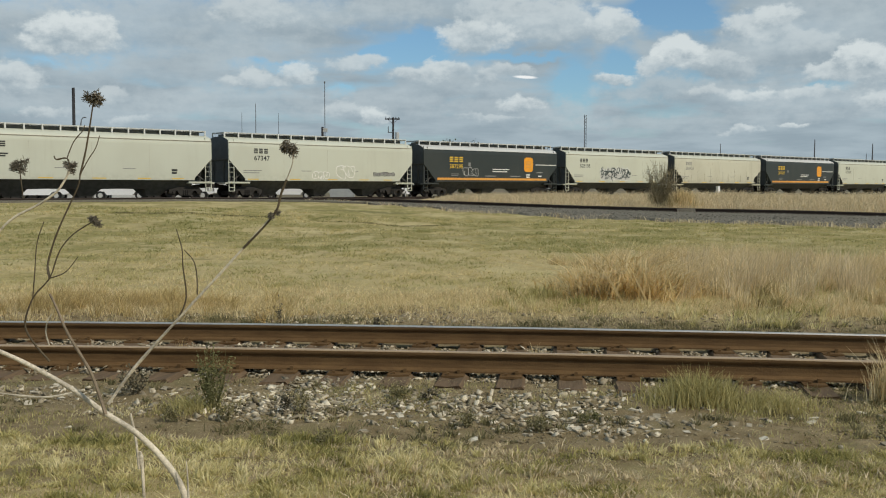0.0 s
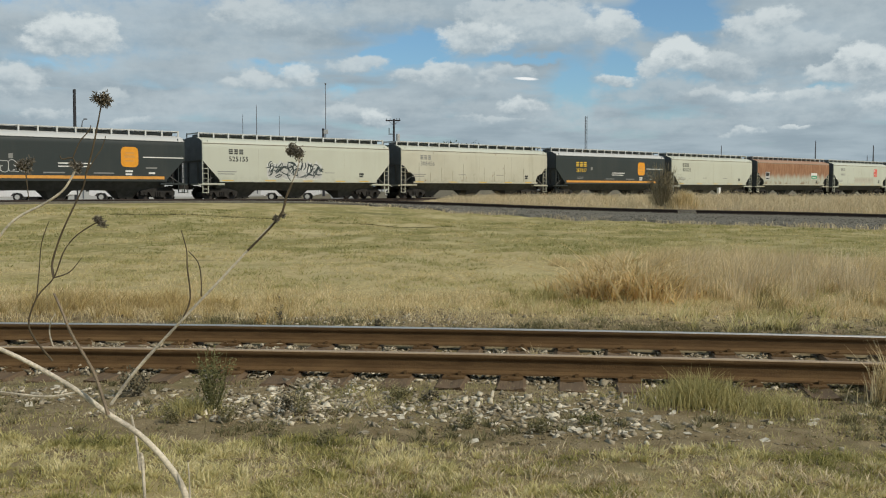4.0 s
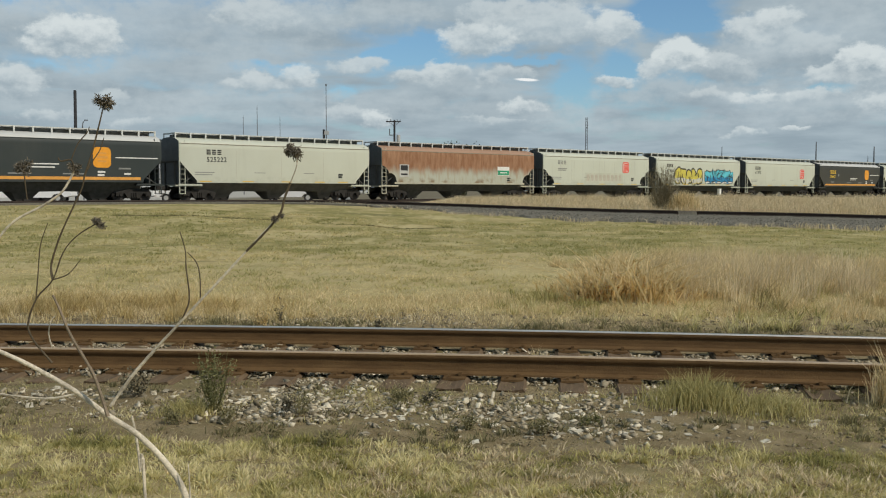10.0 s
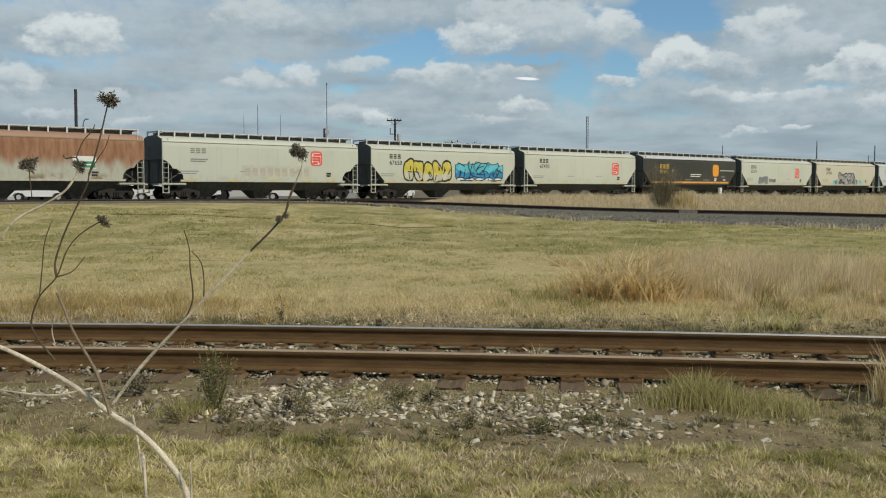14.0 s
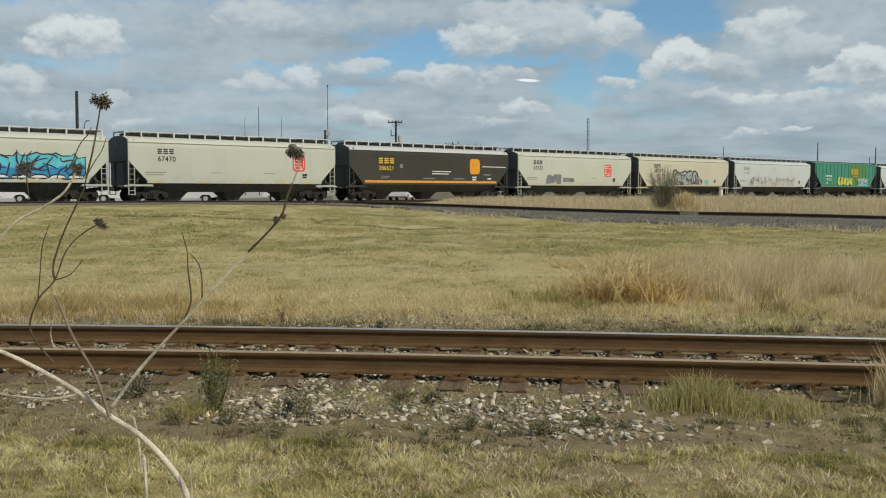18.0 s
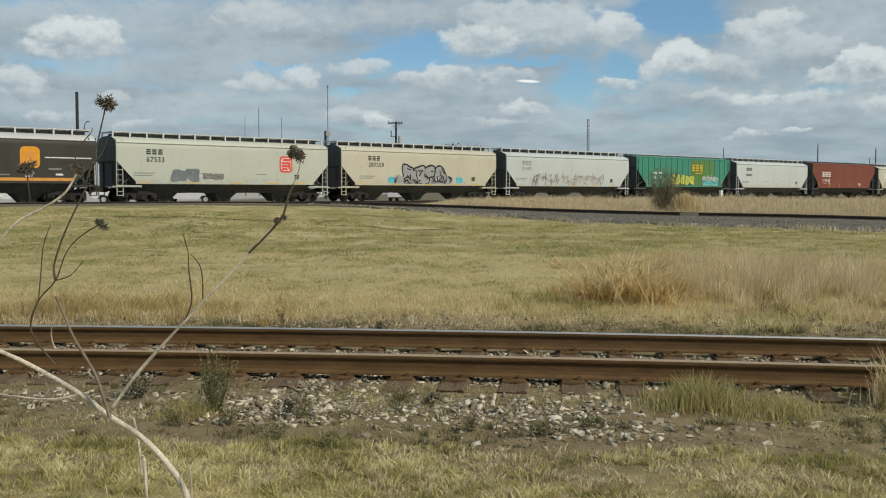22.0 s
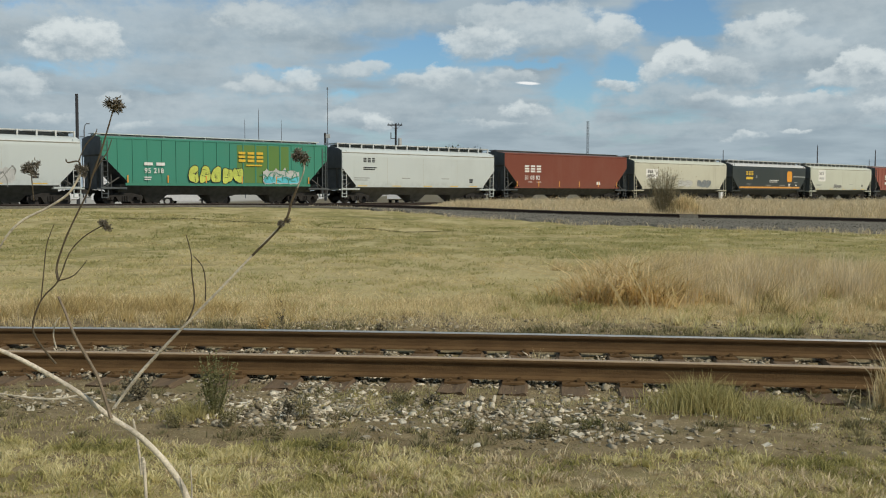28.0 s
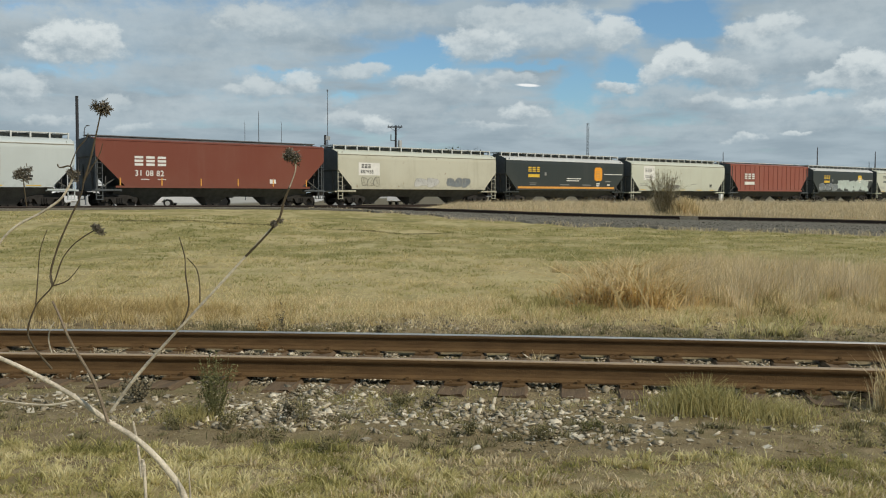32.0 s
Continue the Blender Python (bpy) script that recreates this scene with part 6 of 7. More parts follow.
    keep = (cy < y2 - apron(cx) + rng.uniform(0.0, 3.0, len(cx))) & (noise2(cx * 0.6, cy * 0.5, 41) * 0.5 + noise2(cx * 1.9, cy * 1.3, 42) * 0.5 > rng.uniform(0.25, 0.75, len(cx)))
    cx, cy = cx[keep], cy[keep]
    x, y, out, which = tufts(rng, cx, cy, 16, 0.06 + 0.004 * cy)
    grass("field_tufts", x, y, rng.uniform(0.025, 0.085, len(x)) * (0.8 + cy[which] / 60), 0.010 + 0.0007 * y, FIELDTUFT, "low tufts across the mown field", 44, 0.6, False, out=out)
    # the mown field
    x, y = wedge(rng, 34000, 12.5, 26.0, 1.6, 0.50)
    y2 = glide(TRACK2, x, 1)
    keep = (y < y2 - apron(x) + 0.3) & (noise2(x * 0.8, y * 0.8, 17) * 0.6 + noise2(x * 2.5, y * 1.6, 18) * 0.4 > rng.uniform(0.25, 0.75, len(x)))
    x, y = x[keep], y[keep]
    grass("field_grass", x, y, rng.uniform(0.02, 0.06, len(x)) * (1 + y / 50), 0.008 + 0.0006 * y, FIELDTUFT, "mown field grass, green and straw-coloured", 36, 2.6, False)
    # tall dry grass: tufts of uneven height with thin growth between
    cx, cy = wedge(rng, 2500, 11.1, 22.0, 0.9, 0.54)
    b = cx / cy
    start = 15.0 - 3.2 * np.clip((b - 0.22) / 0.10, 0, 1) + 1.2 * (noise2(cx * 1.4, cy, 19) - 0.5)
    keep = (b > 0.11 + 0.06 * (noise2(cx, cy, 19) - 0.5)) & (noise2(cx * 1.3, cy * 1.3, 20) > rng.uniform(0.2, 0.75, len(cx))) & (cy > start)
    cx, cy, b = cx[keep], cy[keep], b[keep]
    size = (0.20 + 0.58 * noise2(cx * 1.1, cy * 0.9, 23)) * rng.uniform(0.55, 1.1, len(cx)) * np.clip((b - 0.06) / 0.12, 0.35, 1) * np.clip((cy - 10.6) / 2.4, 0.3, 1)
    x, y, out, which = tufts(rng, cx, cy, 90, 0.04 + 0.16 * size)
    grass("tall_grass", x, y, size[which] * rng.uniform(0.4, 1.15, len(x)), 0.0075, HAY, "tall dry straw-coloured grass in tufts", 37, 0.22, out=(out[0] * 0.7, out[1] * 0.7), droop=rng.uniform(0.7, 1.0, len(x)))
    # darker growth at the feet of the tall grass
    some = rng.uniform(0, 1, len(cx)) < 0.36
    x, y, out, which = tufts(rng, cx[some] + 0.1, cy[some] - 0.15, 26, 0.07)
    grass("grass_feet", x, y, (size[some] * 0.42)[which] * rng.uniform(0.4, 1.1, len(x)), 0.010, OLIVESTALK, "olive growth at the feet of the tall grass", 46, 0.4, out=out)
    # the brown clump: many dead tufts with broad bent leaves
    cx, cy = rng.normal(2.74, 0.56, 96), rng.normal(14.4, 0.45, 96)
    size = rng.uniform(0.36, 0.95, 96) * np.exp(-((cx - 2.66) / 1.05) ** 2)
    x, y, out, which = tufts(rng, cx, cy, 24, 0.06 + 0.14 * size)
    tall = size[which] * rng.uniform(0.35, 1.1, len(x))
    grass("grass_clump", x, y, tall, 0.030, TUFT, "large clump of brown dead grass", 38, 0.75, wind=0.05, out=(out[0] * 0.8, out[1] * 0.8), droop=rng.uniform(0.35, 1.0, len(x)))
    x, y, out, which = tufts(rng, cx, cy, 12, 0.06 + 0.14 * size)
    grass("clump_straw", x, y, size[which] * rng.uniform(0.5, 1.2, len(x)), 0.007, HAY, "thin straw standing in the brown clump", 48, 0.2, wind=0.05, out=(out[0] * 0.5, out[1] * 0.5))
    # russet grass behind the rails, where the dry stalk stands before it
    cx = np.concatenate([rng.uniform(-5.8, -1.9, 240), rng.uniform(-1.9, 0.2, 60)])
    cy = 12.6 - 0.11 * cx + rng.normal(0, 0.45, len(cx)) + 0.4 * (noise2(cx * 1.2, cx * 0.3, 91) - 0.5)
    keep = noise2(cx * 1.5, cy * 1.1, 92) > rng.uniform(0.25, 0.75, len(cx))
    cx, cy = cx[keep], cy[keep]
    x, y, out, which = tufts(rng, cx, cy, 34, rng.uniform(0.03, 0.09, len(cx)))
    tall = (rng.uniform(0.10, 0.30, len(cx)) * np.where(cx < -1.9, 1.0, 0.5))[which]
    grass("russet_grass", x, y, tall * rng.uniform(0.4, 1.1, len(x)), 0.009, RUSSET, "russet dry grass behind the near track", 93, 0.3, out=out)
    # dusky growth close behind the further rail
    cx = rng.uniform(-3.4, 5.2, 420)
    cy = near_line(cx) + 1.9 + np.abs(rng.normal(0, 0.45, len(cx)))
    keep = noise2(cx * 1.4, cy * 1.9, 94) > rng.uniform(0.3, 0.75, len(cx))
    cx, cy = cx[keep], cy[keep]
    x, y, out, which = tufts(rng, cx, cy, 28, rng.uniform(0.04, 0.13, len(cx)))
    tall = rng.uniform(0.03, 0.12, len(cx))[which]
    grass("verge_weeds", x, y, tall * rng.uniform(0.3, 1.1, len(x)), 0.012, LOWWEED, "low dusky weeds behind the near track", 95, 0.5, out=out)
    # olive stalks among the tall grass
    cx, cy = wedge(rng, 420, 12.4, 15.6, 1.0, 0.46)
    keep = (cx / cy > 0.13) & (cx / cy < 0.36) & (noise2(cx * 1.1, cy * 1.4, 96) > rng.uniform(0.45, 0.85, len(cx)))
    cx, cy = cx[keep], cy[keep]
    x, y, out, which = tufts(rng, cx, cy, 30, rng.uniform(0.04, 0.12, len(cx)))
    tall = rng.uniform(0.14, 0.46, len(cx))[which]
    grass("olive_stalks", x, y, tall * rng.uniform(0.4, 1.1, len(x)), 0.011, OLIVESTALK, "olive stalks among the tall dry grass", 97, 0.3, out=(out[0] * 0.6, out[1] * 0.6))
    # pale feathery stalks standing over the tall grass
    cx, cy = wedge(rng, 520, 13.5, 19.5, 1.0, 0.52)
    keep = (cx / cy > 0.22) & (noise2(cx * 0.9, cy * 1.0, 101) > rng.uniform(0.25, 0.75, len(cx)))
    cx, cy = cx[keep], cy[keep]
    x, y, out, which = tufts(rng, cx, cy, 40, rng.uniform(0.05, 0.16, len(cx)))
    tall = (rng.uniform(0.45, 0.85, len(cx)) * np.clip((cx / cy - 0.16) / 0.12, 0.5, 1))[which]
    grass("pale_stalks", x, y, tall * rng.uniform(0.5, 1.1, len(x)), 0.007, STRAWPALE, "pale feathery stalks over the tall grass", 102, 0.16, out=(out[0] * 0.5, out[1] * 0.5))
    # low olive growth before the clump
    cx, cy = wedge(rng, 520, 10.9, 14.6, 1.0, 0.5)
    keep = (cx / cy > 0.05) & (noise2(cx * 1.6, cy * 1.8, 47) > rng.uniform(0.3, 0.75, len(cx)))
    cx, cy = cx[keep], cy[keep]
    x, y, out, which = tufts(rng, cx, cy, 26, rng.uniform(0.03, 0.10, len(cx)))
    tall = rng.uniform(0.06, 0.26, len(cx))[which]
    grass("low_weeds", x, y, tall * rng.uniform(0.4, 1.1, len(x)), 0.010, LAWN, "low olive weeds before the tall grass", 45, 0.3, out=out)
    # two thin dark lines across the field, drawn with low flat blades
    x = np.concatenate([rng.uniform(-15.5, -7.8, 2600), rng.uniform(-6.2, 0.4, 1800)])
    keep = noise2(x * 1.3, x * 0.4, 63) > rng.uniform(0.2, 0.7, len(x))
    x = x[keep]
    y = np.where(x < -7, 46.0 + 0.03 * x, 44.5) + 0.5 * np.sin(x * 0.9) + rng.normal(0, 0.14, len(x))
    grass("rut_weeds", x, y, rng.uniform(0.015, 0.05, len(x)), 0.12, LOWWEED, "thin dark line of low flat blades across the field", 64, 0.6, False)
    # ragged straw along the foot of the gravel
    x = rng.uniform(-9, 36, 9000)
    y = glide(TRACK2, x, 1) - apron(x) * 0.95 + 0.5 - 0.57 * np.sin(x * 1.1) - 0.38 * np.sin(x * 2.7 + 1) + rng.normal(0, 0.55, len(x))
    keep = noise2(x * 0.9, y * 0.5, 98) > rng.uniform(0.25, 0.8, len(x))
    x, y = x[keep], y[keep]
    grass("fringe_grass", x, y, rng.uniform(0.06, 0.26, len(x)) * (0.5 + noise2(x * 0.7, y * 0.3, 99)), 0.03, STRAWPALE, "ragged pale straw along the foot of the gravel", 100, 0.5)
    # straw strip between the curved track and the train
    x = rng.uniform(-3.0, 62, 155000)
    y2 = glide(TRACK2, x, 1)
    back = (91.3 + 1.1 + x) / 1.1182 - 4.4
    y = y2 + 2.4 + rng.uniform(0, 1, len(x)) ** 1.3 * np.clip(back - y2 - 2.4, 0.1, 26)
    keep = (back > y2 + 2.6) & (noise2(x * 0.3, y * 0.3, 27) > rng.uniform(-0.1, 0.55, len(x)))
    x, y = x[keep], y[keep]
    top = np.clip((x + 3.0) / 4, 0.2, 1) * (1 + 0.25 * smooth01((x - 2) / 6)) * (0.28 + 0.44 * noise2(x * 0.4, y * 0.4, 29) + 0.32 * noise2(x * 1.6, y * 1.6, 30))
    grass("straw_strip", x, y, top * rng.uniform(0.35, 1.15, len(x)) ** 1.3, 0.024, STRAWPALE, "tall pale straw grass between the two tracks", 39, 0.38, droop=rng.uniform(0.65, 1.0, len(x)))


def clump(name, x, y, n, radius, height, width, mat, label, seed, lean=0.35):
    rng = np.random.default_rng(seed)
    px, py = rng.normal(x, radius * 0.5, n), rng.normal(y, radius * 0.4, n)
    d = np.hypot(px - x, py - y) / radius
    h = height * np.clip(1.1 - 0.45 * d, 0.2, 1) * rng.uniform(0.45, 1.1, n)
    ob = grass(name, px, py, h, width, mat, label, seed, lean, category="weed", wind=0.02)
    return ob


def leafy(name, x, y, height, spread, stems, leaves, mat, label, seed, leaf=0.02, stem_mat=None):
    """A weed or bush: stems with many small leaves, an uneven outline."""
    rng = random.Random(seed)
    z = float(land(x, y))
    thing = empty(name, pose(x, y, z))
    tagged(thing, label, "bush" if height > 1 else "weed")
    s, tips = Shape(), []
    for i in range(stems):
        a = rng.uniform(0, 6.28)
        out = spread * rng.uniform(0.2, 1.0)
        top = Vector((math.cos(a) * out, math.sin(a) * out, height * rng.uniform(0.35, 1.0)))
        mid = Vector((top.x * 0.6, top.y * 0.6, top.z * 0.45))
        path = [Vector((top.x * 0.06, top.y * 0.06, -0.03)), mid, top]
        r = height * (0.0045 if height > 1 else 0.008)
        s.tube(path, [r, r * 0.7, r * 0.3], 4)
        tips.append(path)
        for q in range(2):
            t = rng.uniform(0.3, 0.8)
            p = mid.lerp(top, t)
            e = p + Vector((rng.uniform(-1, 1), rng.uniform(-1, 1), rng.uniform(0.2, 1))) * spread * 0.45
            s.tube([p, e], [r * 0.5, r * 0.2], 3)
            tips.append([mid, p, e])
    part("woody_stem", s.mesh("woody_stem", stem_mat or TWIG), thing)
    v, t = [], []
    for i in range(leaves):
        path = rng.choice(tips)
        f = rng.uniform(0.05, 1.0)
        p = path[0].lerp(path[1], f * 2) if f < 0.5 else path[1].lerp(path[2], f * 2 - 1)
        p = p + Vector((rng.gauss(0, 1), rng.gauss(0, 1), rng.gauss(0, 0.8))) * spread * 0.10
        if p.z < 0:
            continue
        d = Vector((rng.gauss(0, 1), rng.gauss(0, 1), rng.gauss(0.4, 0.8))).normalized() * leaf * rng.uniform(0.6, 1.4)
        w = d.cross(Vector((rng.gauss(0, 1), rng.gauss(0, 1), rng.gauss(0, 1)))).normalized() * leaf * 0.28
        o = len(v)
        v += [p, p + d * 0.5 + w, p + d, p + d * 0.5 - w]
        t += [(o, o + 1, o + 2), (o, o + 2, o + 3)]
    part("foliage", raw_mesh("foliage", [tuple(p) for p in v], t, mat), thing)
    return thing


def make_weeds():
    leafy("green_weed", -1.68, 6.95, 0.46, 0.17, 44, 700, WEED, "dusty green feathery weed among pale stones", 51, 0.026, WEED)
    clump("yellow_grass_clump", -1.84, 6.9, 420, 0.24, 0.16, 0.007, YGRASS, "small yellow-green grass clump", 52, 0.6)
    leafy("dark_weed", -2.42, 7.45, 0.26, 0.14, 12, 420, SCRUB, "dark dried weed beside the ties", 53, 0.028)
    leafy("dark_weed", -1.12, 6.75, 0.16, 0.10, 9, 260, SCRUB, "small dark weed on the stones", 54, 0.022)
    for x, y, tall, seed in ((-1.86, 6.56, 0.11, 81), (-1.51, 6.62, 0.13, 82), (-1.11, 6.23, 0.12, 83), (-1.01, 6.83, 0.16, 84), (-0.75, 6.04, 0.09, 85), (0.64, 6.29, 0.13, 86), (0.16, 6.42, 0.10, 87), (-0.33, 7.3, 0.10, 88), (2.9, 6.2, 0.14, 89)):
        leafy("low_weed", x, y, tall, 0.11, 12, 260, LOWWEED, "low dusty weed among pale stones", seed, 0.020, LOWWEED)
    leafy("dark_weed", 1.0, 6.5, 0.11, 0.09, 8, 200, WEED, "small dark weed on the stones", 55, 0.02)
    leafy("dark_weed", -0.1, 7.25, 0.12, 0.09, 8, 200, SCRUB, "small dark weed beside the ties", 56, 0.02)
    clump("yellow_grass_clump", 1.92, 7.2, 1300, 0.38, 0.27, 0.0075, YGRASS, "bushy yellow-green grass clump beside the ties", 57, 0.42)
    clump("yellow_grass_clump", 2.4, 7.0, 900, 0.38, 0.16, 0.0075, YGRASS, "low yellow-green grass clump", 58, 0.55)
    clump("dry_grass_clump", 3.45, 7.25, 420, 0.22, 0.52, 0.007, HAY, "thin dry grass stalks beside the rail", 59, 0.22)
    clump("dry_grass_clump", 3.85, 7.05, 380, 0.22, 0.34, 0.007, YGRASS, "thin dry grass stalks beside the rail", 60, 0.3)
    clump("dry_grass_clump", 0.86, 8.95, 120, 0.10, 0.22, 0.006, HAY, "dry grass tuft between the rails", 61, 0.25)
    clump("dry_grass_clump", -2.50, 9.05, 140, 0.10, 0.24, 0.006, TUFT, "dry grass tuft between the rails", 62, 0.25)
    leafy("red_weed", -2.15, 11.2, 0.22, 0.12, 10, 260, TUFT, "reddish dried weed behind the track", 63, 0.03)
    leafy("dry_weed", -1.92, 11.3, 0.36, 0.08, 4, 60, SCRUB, "thin dry weed behind the track", 64, 0.03)
    leafy("dark_weed", -0.75, 11.0, 0.13, 0.10, 8, 180, SCRUB, "low dark weed behind the track", 65, 0.03)
    clump("olive_weed", 1.45, 13.9, 260, 0.35, 0.26, 0.014, YGRASS, "olive weed at the foot of the tall grass", 66, 0.5)
    clump("olive_weed", 1.95, 13.3, 220, 0.32, 0.20, 0.014, LAWN, "olive weed at the foot of the tall grass", 67, 0.5)
    leafy("scrub_bush", 14.05, 62.0, 3.3, 1.2, 130, 5600, BUSHLEAF, "grey-brown thorny bush in straw grass", 70, 0.060, BUSHLEAF)
    clump("straw_clump", 15.25, 61.2, 1300, 1.0, 1.6, 0.045, HAY, "pale straw clump beside the bush", 71, 0.2)


make_stones()
single_stones()
make_litter()
make_grass()
make_weeds()

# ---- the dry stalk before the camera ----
# Branch paths in metres, laid out to fit the camera's view.
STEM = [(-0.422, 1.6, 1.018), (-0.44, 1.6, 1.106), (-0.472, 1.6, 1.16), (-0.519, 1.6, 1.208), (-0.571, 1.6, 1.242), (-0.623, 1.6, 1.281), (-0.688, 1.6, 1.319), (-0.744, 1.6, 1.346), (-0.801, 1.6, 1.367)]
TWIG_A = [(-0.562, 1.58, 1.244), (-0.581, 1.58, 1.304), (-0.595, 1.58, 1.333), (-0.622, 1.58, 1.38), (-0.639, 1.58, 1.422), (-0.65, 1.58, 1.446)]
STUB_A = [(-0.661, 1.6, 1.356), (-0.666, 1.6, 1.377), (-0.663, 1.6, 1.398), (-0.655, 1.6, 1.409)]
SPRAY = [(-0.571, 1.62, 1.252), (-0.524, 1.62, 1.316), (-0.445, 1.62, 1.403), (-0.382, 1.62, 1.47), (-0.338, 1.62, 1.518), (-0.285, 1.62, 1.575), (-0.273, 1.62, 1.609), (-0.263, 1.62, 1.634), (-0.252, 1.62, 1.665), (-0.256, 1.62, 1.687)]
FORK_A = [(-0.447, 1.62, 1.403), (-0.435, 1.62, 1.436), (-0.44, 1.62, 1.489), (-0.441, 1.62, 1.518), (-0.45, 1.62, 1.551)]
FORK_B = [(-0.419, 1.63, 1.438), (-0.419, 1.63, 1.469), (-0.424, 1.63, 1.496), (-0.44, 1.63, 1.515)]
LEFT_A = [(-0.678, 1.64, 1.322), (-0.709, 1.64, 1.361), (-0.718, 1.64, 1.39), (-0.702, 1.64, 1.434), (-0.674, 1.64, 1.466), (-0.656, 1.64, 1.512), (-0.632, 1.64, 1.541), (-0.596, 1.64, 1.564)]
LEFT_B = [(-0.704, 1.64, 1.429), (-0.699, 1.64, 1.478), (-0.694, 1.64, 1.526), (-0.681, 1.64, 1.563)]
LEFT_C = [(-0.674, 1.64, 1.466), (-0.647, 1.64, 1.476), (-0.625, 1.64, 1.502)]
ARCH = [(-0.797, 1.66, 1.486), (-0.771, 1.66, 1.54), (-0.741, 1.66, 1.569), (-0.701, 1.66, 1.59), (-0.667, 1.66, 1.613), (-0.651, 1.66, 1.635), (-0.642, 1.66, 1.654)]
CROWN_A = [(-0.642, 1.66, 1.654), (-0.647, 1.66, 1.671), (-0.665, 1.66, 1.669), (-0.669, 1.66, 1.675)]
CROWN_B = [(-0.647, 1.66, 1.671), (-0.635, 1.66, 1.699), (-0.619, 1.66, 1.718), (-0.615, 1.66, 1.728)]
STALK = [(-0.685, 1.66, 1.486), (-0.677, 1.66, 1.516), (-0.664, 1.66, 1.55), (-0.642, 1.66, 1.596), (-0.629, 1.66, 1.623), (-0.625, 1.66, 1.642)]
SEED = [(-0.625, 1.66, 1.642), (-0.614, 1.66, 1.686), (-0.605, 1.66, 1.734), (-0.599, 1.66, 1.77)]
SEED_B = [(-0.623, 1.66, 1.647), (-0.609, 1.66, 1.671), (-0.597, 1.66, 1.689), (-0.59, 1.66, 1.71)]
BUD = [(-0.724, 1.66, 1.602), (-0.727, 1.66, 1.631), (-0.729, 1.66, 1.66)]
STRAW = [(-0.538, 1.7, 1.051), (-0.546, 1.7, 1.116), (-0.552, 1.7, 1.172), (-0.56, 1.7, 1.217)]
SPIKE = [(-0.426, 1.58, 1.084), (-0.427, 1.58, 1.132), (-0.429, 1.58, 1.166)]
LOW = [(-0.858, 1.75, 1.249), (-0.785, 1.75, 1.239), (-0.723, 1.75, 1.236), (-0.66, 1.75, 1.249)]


def seed_head(name, parent, at, r, seed):
    rng = random.Random(seed)
    v, t = [], []
    lumps = [Vector((rng.uniform(-0.6, 0.6), rng.uniform(-0.4, 0.4), rng.uniform(-0.5, 0.6))) * r for _ in range(5)]
    for i in range(800):
        c = rng.choice(lumps)
        d = Vector((rng.gauss(0, 1), rng.gauss(0, 1), rng.gauss(0, 1))).normalized()
        p = c + d * r * rng.uniform(0.0, 0.42)
        e = p + (d + Vector((rng.gauss(0, 0.9), rng.gauss(0, 0.9), rng.gauss(-0.2, 0.9)))).normalized() * r * rng.uniform(0.12, 0.32)
        w = (e - p).cross(Vector((rng.gauss(0, 1), rng.gauss(0, 1), rng.gauss(0, 1)))).normalized() * r * 0.045
        o = len(v)
        v += [p - w, p + w, e + w * 0.6, e - w * 0.6]
        t += [(o, o + 1, o + 2), (o, o + 2, o + 3)]
    return part(name, raw_mesh(name, [tuple(p) for p in v], t, SEEDS), parent, "fluffy dried seed head", at)


def smooth_path(points, n=4):
    pts = [Vector(p) for p in points]
    out = []
    for i in range(len(pts) - 1):
        a, b, c, d = pts[max(i - 1, 0)], pts[i], pts[i + 1], pts[min(i + 2, len(pts) - 1)]
        for q in range(n):
            t = q / n
            out.append(0.5 * (2 * b + (c - a) * t + (2 * a - 5 * b + 4 * c - d) * t * t + (3 * b - a - 3 * c + d) * t ** 3))
    out.append(pts[-1])
    return out


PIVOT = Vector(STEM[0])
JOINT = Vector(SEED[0])


